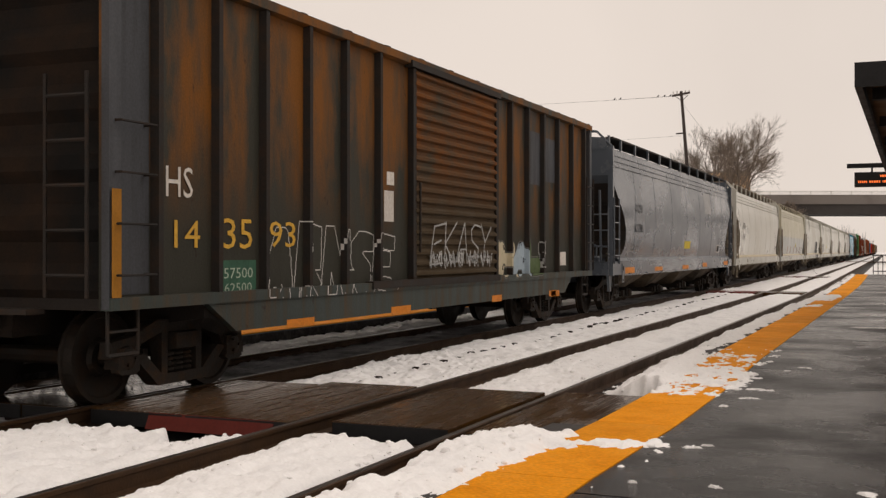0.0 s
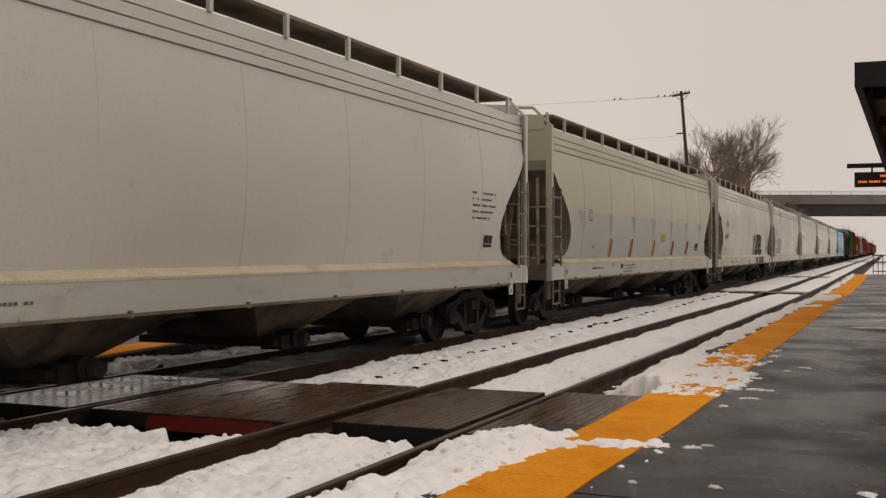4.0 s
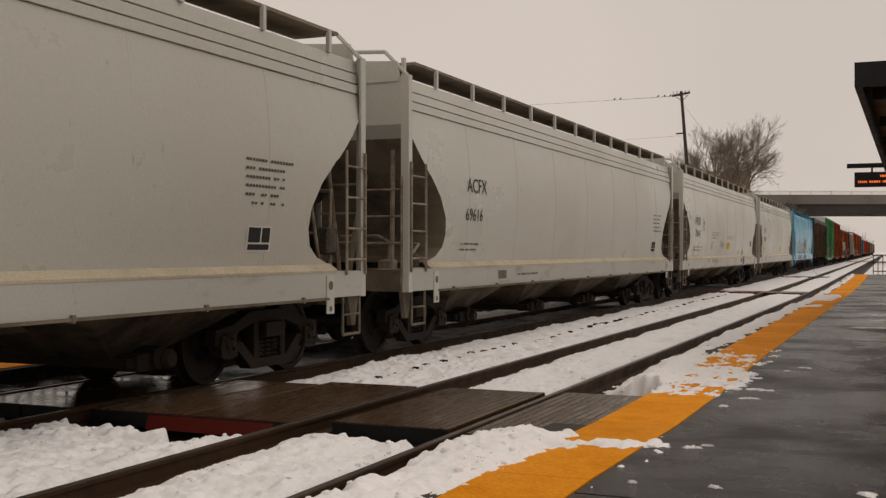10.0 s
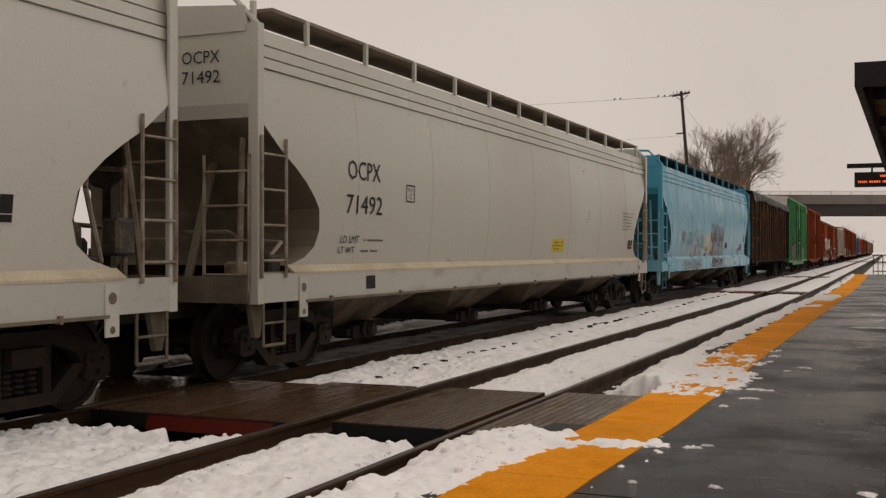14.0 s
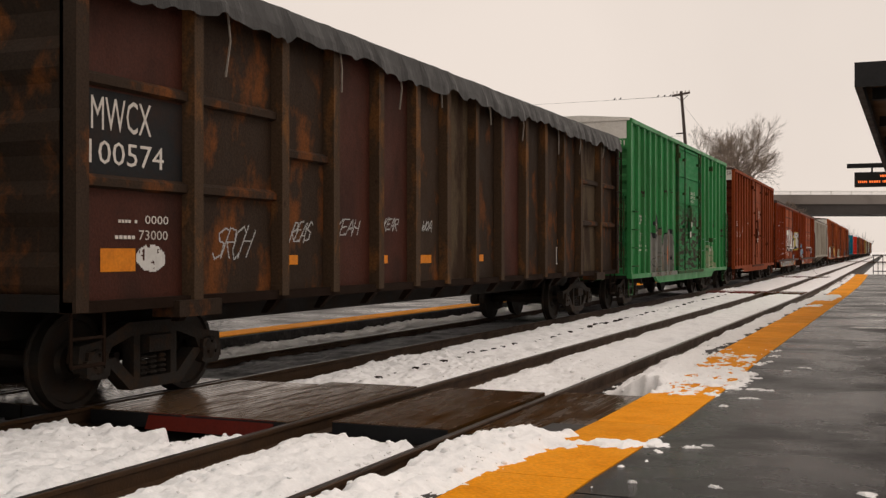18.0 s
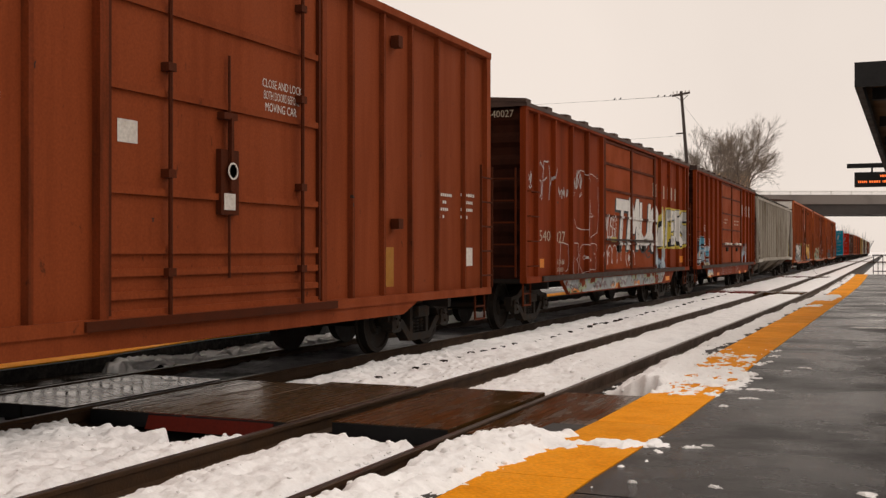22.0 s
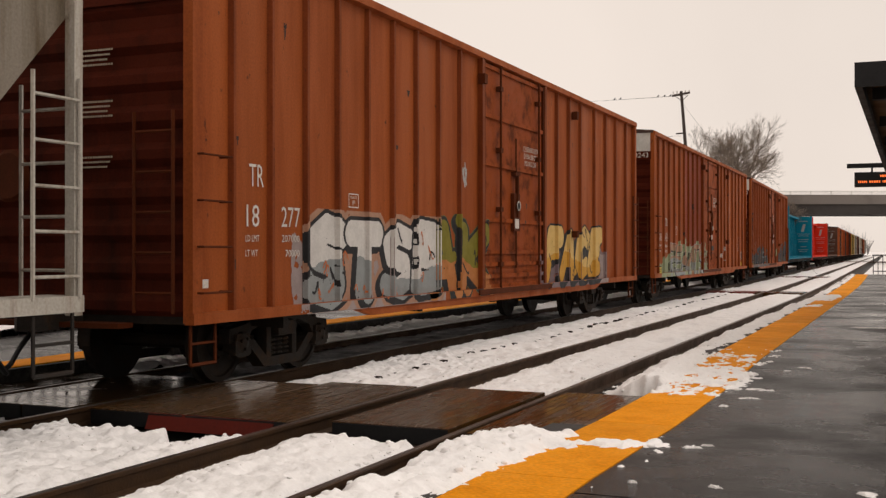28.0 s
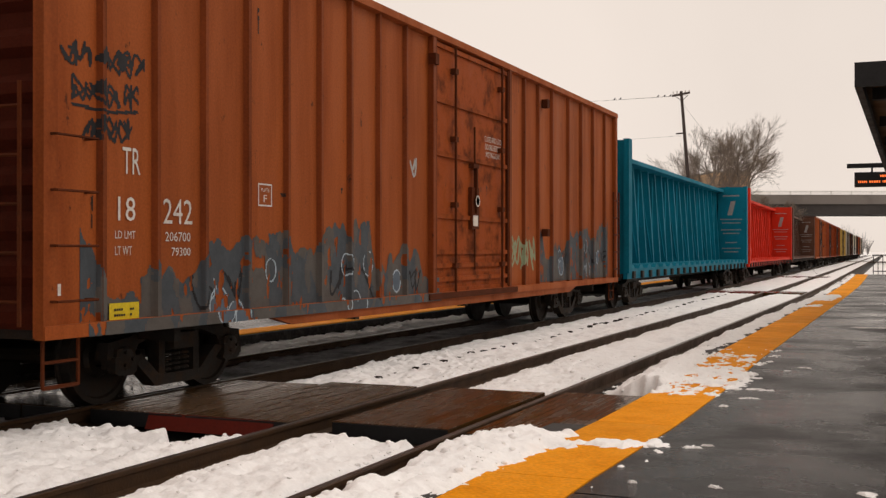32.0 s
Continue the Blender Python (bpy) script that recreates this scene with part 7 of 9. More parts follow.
flat(car_hs, "patch", -7.72, -7.25, 1.1, 4.1, HS_GREY, "B")
flat(car_hs, "patch", 3.85, 4.5, 2.75, 3.75, HS_GREY, "B")
flat(car_hs, "patch", 4.75, 5.45, 2.85, 3.7, HS_GREY, "B")
flat(car_hs, "reflector", -7.89, -7.76, 1.08, 2.05, DULLOR, "S")
tag(car_hs, -0.95, 1.6, 1.25, 1.98, "B", "EKASY", "silver", 0.014)
scrib(car_hs, -0.9, 1.65, 1.15, 1.6, "B", SP["silver"], 0.008)
for k, (ch, tone) in enumerate((("H", "cream"), ("A", "pale_blue"), ("L", "moss"))):
    word(car_hs, 2.20 + 0.72 * k, 3.06 + 0.72 * k, 0.98, 1.76, "B", ch, tone, "black", fat=0.21, edge=1, lean=0.02, halo="grey", halo_n=1, wild=True, lift=3 * k)
tag(car_hs, 4.30, 4.75, 1.1, 1.75, "B", "SE", "silver", 0.012)
flat(car_hs, "placard", 5.71, 6.21, 1.21, 1.48, WHITELET, "B")
flat(car_hs, "reflector", 4.84, 5.29, 0.62, 0.73, ORANGE, "B")
flat(car_hs, "stripe", 7.45, 7.77, 2.42, 2.71, GOLDLET, "B")
flat(car_hs, "stripe", 7.62, 7.80, 1.00, 1.42, RUSTOR, "B")
text(HOPS[0][0], "OCPX", -7.04, -6.22, 2.48, 2.69, BLACKLET, "H")
text(HOPS[0][0], "62786", -7.09, -6.14, 1.98, 2.19, BLACKLET, "H")
flat(HOPS[0][0], "patch", 3.26, 4.59, 2.77, 3.48, PALEGREY, "H")
flat(HOPS[0][0], "sticker", -0.24, 0.74, 1.58, 1.81, YELSTICK, "H")
bars(HOPS[0][0], 2, -7.33, -6.54, 1.50, 1.68, BLACKLET, "H")
flat(HOPS[0][0], "sticker", 5.98, 6.49, 1.45, 1.72, WHITELET, "H")
flat(HOPS[0][0], "sticker_face", 6.03, 6.44, 1.48, 1.69, BLACKLET, "H")
bars(HOPS[0][0], 3, 6.10, 7.04, 1.78, 1.99, BLACKLET, "H")
bars(HOPS[0][0], 2, 6.94, 7.52, 1.49, 1.59, BLACKLET, "H")
flat(HOPS[0][0], "stripe", -8.15, -7.16, 0.95, 1.10, ORANGE, "S")
flat(HOPS[0][0], "stripe", -4.77, -3.74, 0.96, 1.07, ORANGE, "S")
flat(HOPS[0][0], "stripe", -0.76, 0.22, 0.95, 1.07, ORANGE, "S")
flat(HOPS[0][0], "stripe", 2.78, 3.64, 0.97, 1.11, ORANGE, "S")
flat(HOPS[0][0], "stripe", 7.31, 8.31, 0.98, 1.13, ORANGE, "S")
text(HOPS[1][0], "ACFX", -7.08, -6.25, 2.42, 2.69, BLACKLET, "H")
text(HOPS[1][0], "69654", -7.14, -6.27, 1.98, 2.22, BLACKLET, "H")
plate_mark(HOPS[1][0], "C", -5.39, -5.07, 2.24, 2.48, BLACKLET, "H")
bars(HOPS[1][0], 2, -7.23, -6.51, 1.49, 1.65, BLACKLET, "H")
bars(HOPS[1][0], 5, 6.49, 7.56, 2.00, 2.51, BLACKLET, "H")
flat(HOPS[1][0], "placard", 7.05, 7.50, 1.55, 1.77, WHITELET, "H")
flat(HOPS[1][0], "placard_face", 7.08, 7.30, 1.62, 1.76, BLACKLET, "H")
flat(HOPS[1][0], "placard_face", 7.32, 7.47, 1.62, 1.76, BLACKLET, "H")
flat(HOPS[1][0], "placard_face", 7.08, 7.47, 1.56, 1.61, BLACKLET, "H")
bars(HOPS[1][0], 1, -4.22, -3.08, 1.05, 1.14, BLACKLET, "S")
flat(HOPS[1][0], "sticker", -5.53, -5.26, 1.03, 1.16, H_DARK, "S")
plate_mark(HOPS[2][0], "C", -6.59, -6.33, 2.16, 2.40, BLACKLET, "H")
text(HOPS[2][0], "9-83", -6.21, -6.01, 1.56, 1.63, BLACKLET, "H")
# grime run down from the welds below the edge of the cream paint
for k in range(1, 8):
    y = -HOPS[2][1] + 2 * HOPS[2][1] * k / 8
    n_ = (0.34, 0.5, 0.28)[k % 3]
    part("grime_run", bent(y - 0.05, y, y - n_ * 1.1, y, 1.86 + 0.08 * (k % 2), 2.36, 0.003), PALEGREY3, HOPS[2][0], "grey grime run below a weld")
    part("grime_run", bent(y, y + 0.03, y, y + 0.12, 1.95, 2.36, 0.003), PALEGREY3, HOPS[2][0], "grey grime run below a weld")
slant(HOPS[2][0], -4.82, -4.63, 1.37, 1.78, PALEOR)
slant(HOPS[2][0], -4.65, -4.45, 1.37, 1.78, RUSTOR)
slant(HOPS[2][0], -2.75, -2.56, 1.36, 1.79, PALEOR)
slant(HOPS[2][0], -2.58, -2.39, 1.36, 1.80, RUSTOR)
slant(HOPS[2][0], -0.17, 0.04, 1.37, 1.80, PALEOR)
slant(HOPS[2][0], 0.00, 0.21, 1.37, 1.80, RUSTOR)
slant(HOPS[2][0], 2.44, 2.81, 1.38, 1.79, RUSTOR)
slant(HOPS[2][0], 4.63, 5.06, 1.40, 1.80, RUSTOR)
flat(HOPS[2][0], "sticker", 0.85, 1.59, 1.75, 2.00, YELFADE, "H")
bars(HOPS[2][0], 3, 0.89, 1.55, 1.77, 1.98, BLACKLET, "H")
bars(HOPS[2][0], 1, -6.38, -5.41, 1.08, 1.20, BLACKLET, "S")
bars(HOPS[2][0], 3, -3.57, -2.18, 0.98, 1.20, BLACKLET, "S")
flat(HOPS[2][0], "sticker", -3.80, -3.60, 1.09, 1.19, BLACKLET, "S")
flat(HOPS[2][0], "sticker", 0.02, 0.45, 0.96, 1.13, WHITELET, "S")
flat(HOPS[2][0], "placard", 6.18, 6.70, 1.49, 1.77, WHITELET, "H")
flat(HOPS[2][0], "placard_face", 6.21, 6.47, 1.59, 1.75, BLACKLET, "H")
flat(HOPS[2][0], "placard_face", 6.49, 6.67, 1.59, 1.75, BLACKLET, "H")
flat(HOPS[2][0], "placard_face", 6.21, 6.67, 1.51, 1.57, BLACKLET, "H")
text(HOPS[3][0], "ACFX", -7.28, -6.52, 2.39, 2.65, BLACKLET, "H")
text(HOPS[3][0], "69647", -7.35, -6.51, 1.94, 2.17, BLACKLET, "H")
plate_mark(HOPS[3][0], "C", -5.61, -5.35, 2.25, 2.50, BLACKLET, "H")
bars(HOPS[3][0], 2, -7.44, -6.71, 1.46, 1.63, BLACKLET, "H")
tag(HOPS[3][0], 1.45, 2.25, 1.92, 2.22, "H", "FUNGY", "black", 0.028)
tag(HOPS[3][0], 1.55, 2.20, 1.66, 1.92, "H", "EHS", "black", 0.030)
tag(HOPS[3][0], 1.50, 2.25, 1.34, 1.64, "H", "LYFE", "black", 0.030)
bub(HOPS[3][0], 2.49, 5.39, 1.22, 2.26, "H")
bars(HOPS[3][0], 6, 6.46, 7.38, 1.99, 2.55, BLACKLET, "H")
flat(HOPS[3][0], "placard", 6.91, 7.38, 1.54, 1.77, WHITELET, "H")
flat(HOPS[3][0], "placard_face", 6.94, 7.17, 1.62, 1.76, BLACKLET, "H")
flat(HOPS[3][0], "placard_face", 7.19, 7.35, 1.62, 1.76, BLACKLET, "H")
flat(HOPS[3][0], "placard_face", 6.94, 7.35, 1.55, 1.60, BLACKLET, "H")
tag(HOPS[3][0], 7.42, 7.95, 1.50, 2.30, "H", "WS", "black", 0.018)
bars(HOPS[3][0], 1, -4.81, -3.66, 1.02, 1.15, BLACKLET, "S")
flat(HOPS[3][0], "sticker", -5.69, -5.42, 1.03, 1.15, H_DARK, "S")
flat(HOPS[3][0], "sticker", -6.05, -5.74, 1.03, 1.12, YELFADE, "S")
bub(HOPS[3][0], 2.41, 5.63, 0.89, 1.24, "S")
bars(HOPS[3][0], 3, -0.54, 0.33, 0.99, 1.14, BLACKLET, "S")
text(HOPS[4][0], "ACFX", -7.26, -6.48, 2.39, 2.65, BLACKLET, "H")
text(HOPS[4][0], "69612", -7.31, -6.60, 1.95, 2.19, BLACKLET, "H")
plate_mark(HOPS[4][0], "C", -5.62, -5.37, 2.20, 2.46, BLACKLET, "H")
text(HOPS[4][0], "LD LMT", -7.36, -7.01, 1.57, 1.66, BLACKLET, "H")
text(HOPS[4][0], "LT WT", -7.38, -7.01, 1.47, 1.55, BLACKLET, "H")
flat(HOPS[4][0], "sticker", -6.99, -6.81, 1.58, 1.67, BLACKLET, "H")
text(HOPS[4][0], "66700", -6.98, -6.68, 1.47, 1.55, BLACKLET, "H")
flat(HOPS[4][0], "patch", -6.63, -4.07, 1.38, 2.20, PALEGREY2, "H")
flat(HOPS[4][0], "sticker", -0.25, 0.57, 1.77, 2.04, YELSTICK, "H")
bars(HOPS[4][0], 3, -0.19, 0.51, 1.80, 2.01, BLACKLET, "H")
bars(HOPS[4][0], 6, 6.43, 7.40, 1.98, 2.54, BLACKLET, "H")
bars(HOPS[4][0], 1, -4.62, -3.45, 1.01, 1.13, BLACKLET, "S")
flat(HOPS[4][0], "sticker", -5.98, -5.68, 1.04, 1.15, YELFADE, "S")
flat(HOPS[4][0], "sticker", -5.63, -5.40, 1.02, 1.16, H_DARK, "S")
bars(HOPS[4][0], 3, -0.56, 0.91, 0.98, 1.15, BLACKLET, "S")
bars(HOPS[4][0], 1, -7.90, -7.62, 1.05, 1.10, H_DARK, "S")
text(HOPS[5][0], "ACFX", -7.01, -6.14, 2.43, 2.66, BLACKLET, "H")
text(HOPS[5][0], "69616", -7.04, -6.30, 1.98, 2.18, BLACKLET, "H")
bars(HOPS[5][0], 2, -7.16, -6.40, 1.49, 1.67, BLACKLET, "H")
bars(HOPS[5][0], 5, 6.55, 7.56, 2.01, 2.54, BLACKLET, "H")
bars(HOPS[5][0], 1, -4.62, -3.46, 1.05, 1.16, BLACKLET, "S")
flat(HOPS[5][0], "sticker", -5.58, -5.18, 1.03, 1.17, H_DARK, "S")
flat(HOPS[5][0], "placard", 6.49, 6.97, 1.48, 1.77, WHITELET, "H")
flat(HOPS[5][0], "placard_face", 6.52, 6.75, 1.58, 1.75, BLACKLET, "H")
flat(HOPS[5][0], "placard_face", 6.78, 6.94, 1.58, 1.75, BLACKLET, "H")
flat(HOPS[5][0], "placard_face", 6.52, 6.94, 1.50, 1.56, BLACKLET, "H")
flat(HOPS[4][0], "placard", 6.51, 6.99, 1.49, 1.77, WHITELET, "H")
flat(HOPS[4][0], "placard_face", 6.54, 6.77, 1.59, 1.75, BLACKLET, "H")
flat(HOPS[4][0], "placard_face", 6.80, 6.96, 1.59, 1.75, BLACKLET, "H")
flat(HOPS[4][0], "placard_face", 6.54, 6.96, 1.51, 1.57, BLACKLET, "H")
text(HOPS[6][0], "FPCX", -7.07, -6.22, 2.35, 2.60, BLACKLET, "H")
text(HOPS[6][0], "70016", -7.07, -6.12, 1.96, 2.19, BLACKLET, "H")
plate_mark(HOPS[6][0], "C", -5.56, -5.22, 2.20, 2.48, BLACKLET, "H")
bars(HOPS[6][0], 2, -7.25, -5.62, 1.50, 1.70, BLACKLET, "H")
text(HOPS[6][0], "CAUTION: DO NOT USE STEAM, BOILING WATER", -3.65, -1.96, 2.125, 2.180, BLACKLET, "H")
text(HOPS[6][0], "OR SHARP OBJECTS TO CLEAN. ENTER CAR", -3.65, -2.07, 2.035, 2.090, BLACKLET, "H")
text(HOPS[6][0], "WITH SOFT SOLED SHOES ONLY", -3.65, -2.53, 1.945, 2.000, BLACKLET, "H")
text(HOPS[6][0], "SIGMA 7658", -3.68, -3.27, 1.765, 1.820, BLACKLET, "H")
text(HOPS[6][0], "COATING", -3.69, -3.39, 1.695, 1.750, BLACKLET, "H")
text(HOPS[6][0], "APPLIED 5-00", -3.70, -3.23, 1.625, 1.680, BLACKLET, "H")
bars(HOPS[6][0], 1, -3.71, -3.28, 1.55, 1.61, BLACKLET, "H")
bars(HOPS[6][0], 2, 0.04, 1.85, 1.95, 2.11, BLACKLET, "H")
flat(HOPS[6][0], "sticker", -0.06, 0.81, 1.58, 1.84, YELSTICK, "H")
bars(HOPS[6][0], 3, 0.00, 0.74, 1.60, 1.81, BLACKLET, "H")
flat(HOPS[6][0], "placard", 6.86, 7.29, 1.71, 1.96, WHITELET, "H")
flat(HOPS[6][0], "placard_face", 6.89, 7.10, 1.79, 1.94, BLACKLET, "H")
flat(HOPS[6][0], "placard_face", 7.12, 7.26, 1.79, 1.94, BLACKLET, "H")
flat(HOPS[6][0], "placard_face", 6.89, 7.26, 1.72, 1.78, BLACKLET, "H")
scrib(HOPS[6][0], -1.62, -0.57, 1.44, 2.06, "H", SP["haze2"], 0.008)
cup(HOPS[6][0], 4.33, 5.13, 1.28, 1.62, "H")
text(HOPS[6][0], "EQUIPPED WITH 5100 OUTLETS", -3.77, -2.69, 1.165, 1.220, BLACKLET, "S")
text(HOPS[6][0], "REMOVE BOTH CAPS BEFORE UNLOADING", -3.77, -2.26, 1.100, 1.155, BLACKLET, "S")
cup(HOPS[6][0], 4.28, 4.99, 0.95, 1.29, "S")
scrib(HOPS[6][0], 3.74, 4.12, 0.99, 1.25, "S")
text(HOPS[7][0], "OCPX", -7.37, -6.46, 2.40, 2.64, BLACKLET, "H")
text(HOPS[7][0], "71492", -7.39, -6.39, 1.97, 2.21, BLACKLET, "H")
plate_mark(HOPS[7][0], "C", -5.65, -5.37, 2.18, 2.42, BLACKLET, "H")
text(HOPS[7][0], "LD LMT", -7.48, -6.99, 1.60, 1.69, BLACKLET, "H")
text(HOPS[7][0], "LT WT", -7.51, -7.09, 1.47, 1.55, BLACKLET, "H")
bars(HOPS[7][0], 1, -6.90, -6.29, 1.61, 1.69, BLACKLET, "H")
bars(HOPS[7][0], 1, -6.90, -6.32, 1.47, 1.55, BLACKLET, "H")
flat(HOPS[7][0], "sticker", 1.24, 2.04, 1.48, 1.74, YELSTICK, "H")
bars(HOPS[7][0], 3, 1.31, 1.96, 1.52, 1.71, BLACKLET, "H")
bars(HOPS[7][0], 6, 6.75, 7.85, 2.00, 2.47, BLACKLET, "H")
flat(HOPS[7][0], "placard", 7.39, 7.88, 1.54, 1.78, WHITELET, "H")
flat(HOPS[7][0], "placard_face", 7.42, 7.66, 1.62, 1.77, BLACKLET, "H")
flat(HOPS[7][0], "placard_face", 7.68, 7.85, 1.62, 1.77, BLACKLET, "H")
flat(HOPS[7][0], "placard_face", 7.42, 7.85, 1.55, 1.61, BLACKLET, "H")
flat(HOPS[7][0], "sticker", -6.87, -6.61, 1.01, 1.18, BLACKLET, "S")
bub(HOPS[8][0], -6.33, -2.4, 1.35, 2.3, "H")
bubk(HOPS[8][0], -0.9, 2.15, 1.32, 2.5, "H")
cloud_of(HOPS[8][0], -2.0, -1.0, 1.45, 2.25, "H", "cream", 0.75, 31)
scrib(HOPS[8][0], -2.2, -1.5, 1.33, 1.75, "H")
blob(HOPS[8][0], 7.43, 7.83, 1.86, 2.21, "H")
blob(HOPS[8][0], -2.42, -1.83, 1.33, 1.65, "H")
blob(HOPS[8][0], -0.76, -0.25, 3.49, 3.69, "H")
scrib(HOPS[8][0], 2.32, 2.99, 1.49, 1.93, "H")
flat(HOPS[8][0], "sticker", 6.48, 7.04, 1.50, 1.82, WHITELET, "H")
flat(HOPS[8][0], "sticker_face", 6.53, 6.99, 1.52, 1.79, BLACKLET, "H")
scrib(HOPS[8][0], 5.85, 6.32, 1.44, 1.70, "H")
bars(HOPS[8][0], 3, 4.67, 5.45, 1.52, 1.73, PALEBLUE, "H")
bub(HOPS[8][0], -6.29, -3.0, 0.94, 1.24, "S")
bubk(HOPS[8][0], -0.79, 1.78, 0.94, 1.30, "S")
blob(HOPS[8][0], 2.20, 2.87, 0.98, 1.24, "S")
blob(HOPS[8][0], 4.68, 5.43, 1.09, 1.33, "S")
flat(car_g, "plate", -9.04, -7.58, 2.12, 2.93, G_PLATE, "B")
text(car_g, "MWCX", -8.99, -8.16, 2.57, 2.87, WHITELET, "B")
text(car_g, "100574", -9.02, -7.97, 2.27, 2.48, WHITELET, "B")
flat(car_g, "reflector", -8.86, -8.38, 1.31, 1.52, ORANGE, "B")
text(car_g, "73000", -8.34, -7.91, 1.60, 1.69, WHITELET, "B")
text(car_g, "0000", -8.25, -7.90, 1.75, 1.83, WHITELET, "B")
bars(car_g, 1, -8.67, -8.35, 1.74, 1.81, WHITELET, "B")
bars(car_g, 1, -8.67, -8.38, 1.59, 1.67, WHITELET, "B")
blob(car_g, -8.38, -7.90, 1.30, 1.57, "B")
tag(car_g, -7.20, -6.35, 1.39, 1.78, "B", "SRCH", "silver", 0.008, 0.5)
tag(car_g, -5.66, -5.08, 1.59, 1.86, "B", "REAS", "silver", 0.008, 0.5)
tag(car_g, -4.60, -3.85, 1.68, 1.92, "B", "YEAH", "silver", 0.008, 0.5)
tag(car_g, -3.22, -2.69, 1.77, 1.96, "B", "KEAR", "silver", 0.008, 0.5)
tag(car_g, -1.94, -1.50, 1.78, 1.95, "B", "WOA", "silver", 0.008, 0.5)
flat(car_g, "reflector", -5.73, -5.45, 1.34, 1.45, ORANGE, "B")
flat(car_g, "reflector", -2.08, -1.57, 1.32, 1.44, ORANGE, "B")
flat(car_g, "placard", 4.68, 5.27, 1.23, 1.58, WHITELET, "B")
flat(car_g, "placard_face", 4.72, 5.22, 1.26, 1.56, BLACKLET, "B")
flat(car_g, "reflector", 4.76, 5.24, 1.64, 1.73, ORANGE, "B")
flat(car_g, "reflector", -3.40, -3.05, 1.33, 1.44, ORANGE, "B")
flat(car_g, "reflector", 0.12, 0.60, 1.33, 1.44, ORANGE, "B")
flat(car_g, "reflector", 2.44, 2.91, 1.33, 1.43, ORANGE, "B")
text(car_gr, "LE", -6.15, -5.83, 2.21, 2.43, WHITELET, "B")
text(car_gr, "73", -6.15, -5.85, 1.78, 2.01, WHITELET, "B")
plate_mark(car_gr, "F", -4.61, -4.35, 1.99, 2.24, WHITELET, "B")
bub(car_gr, -5.53, -1.92, 0.61, 2.57, "B")
cloud_of(car_gr, 3.6, 5.3, 0.9, 1.85, "B", "green", 0.7, 13)
hollow(car_gr, 2.5, 4.1, 0.95, 1.95, "B", "CS", "pale_blue", 0.14)
hollow(car_gr, 3.9, 5.7, 0.92, 1.95, "B", "BRO", "white", 0.13)
flat(car_gr, "placard", 6.94, 7.40, 1.26, 1.59, WHITELET, "B")
flat(car_gr, "placard_face", 6.97, 7.17, 1.37, 1.56, BLACKLET, "B")
flat(car_gr, "placard_face", 7.19, 7.37, 1.37, 1.56, BLACKLET, "B")
flat(car_gr, "placard_face", 6.97, 7.37, 1.28, 1.345, BLACKLET, "B")
bars(car_gr, 8, 6.96, 7.36, 1.68, 2.25, WHITELET, "B")
flat(car_gr, "sticker", 6.94, 7.40, 0.90, 1.05, ORANGE, "B")
text(car_gr, "CR", -6.71, -6.21, 2.20, 2.44, WHITELET, "B")
text(car_gr, "119", -6.68, -6.16, 1.77, 2.01, WHITELET, "B")
bars(car_gr, 2, -6.66, -6.16, 1.48, 1.71, WHITELET, "B")
bars(car_gr, 2, -5.99, -5.55, 1.48, 1.70, WHITELET, "B")
text(car_ao, "AO", -6.85, -6.40, 2.52, 2.75, WHITELET, "B")
text(car_ao, "K", -6.04, -5.80, 2.53, 2.75, WHITELET, "B")
text(car_ao, "111", -6.79, -6.39, 2.09, 2.30, WHITELET, "B")
text(car_ao, "850", -6.04, -5.48, 2.08, 2.31, WHITELET, "B")
plate_mark(car_ao, "F", -4.99, -4.71, 2.30, 2.55, WHITELET, "B")
text(car_ao, "LD LMT", -6.82, -6.39, 1.53, 1.61, WHITELET, "B")
text(car_ao, "LT WT", -6.82, -6.46, 1.39, 1.46, WHITELET, "B")
text(car_ao, "210000", -5.98, -5.59, 1.53, 1.60, WHITELET, "B")
text(car_ao, "70000", -5.91, -5.59, 1.39, 1.46, WHITELET, "B")
flat(car_ao, "stripe", -7.00, -6.87, 1.12, 1.98, DULLOR, "B")
flat(car_ao, "stripe", -3.93, -3.80, 1.12, 1.55, DULLOR, "B")
flat(car_ao, "stripe", 4.06, 4.31, 1.01, 1.55, DULLOR, "B")
flat(car_ao, "sticker", -7.81, -7.31, 0.89, 1.05, DULLOR, "B")
flat(car_ao, "sticker", -1.46, -1.18, 2.48, 2.69, WHITELET, "B")
bars(car_ao, 2, -6.92, -6.60, 0.88, 0.97, WHITELET, "B")
bars(car_ao, 1, -5.80, -4.93, 0.66, 0.73, WHITELET, "B")
bars(car_ao, 4, 5.87, 6.39, 1.98, 2.42, WHITELET, "B")
bars(car_ao, 4, 6.74, 7.34, 1.99, 2.46, WHITELET, "B")
flat(car_ao, "sticker", 6.85, 7.26, 1.26, 1.55, WHITELET, "B")
bars(car_ao, 1, -3.11, -2.80, 2.67, 2.81, WHITELET, "B")
text(car_s1, "540", -6.92, -6.21, 1.69, 1.90, FADELET, "B")
text(car_s1, "027", -5.91, -5.21, 1.66, 1.90, FADELET, "B")
flat(car_s1, "reflector", -7.08, -6.60, 1.18, 1.35, ORANGE, "B")
text(car_s1, "152600", -5.86, -5.26, 1.23, 1.33, FADELET, "B")
text(car_s1, "87400", -5.80, -5.33, 1.08, 1.17, FADELET, "B")
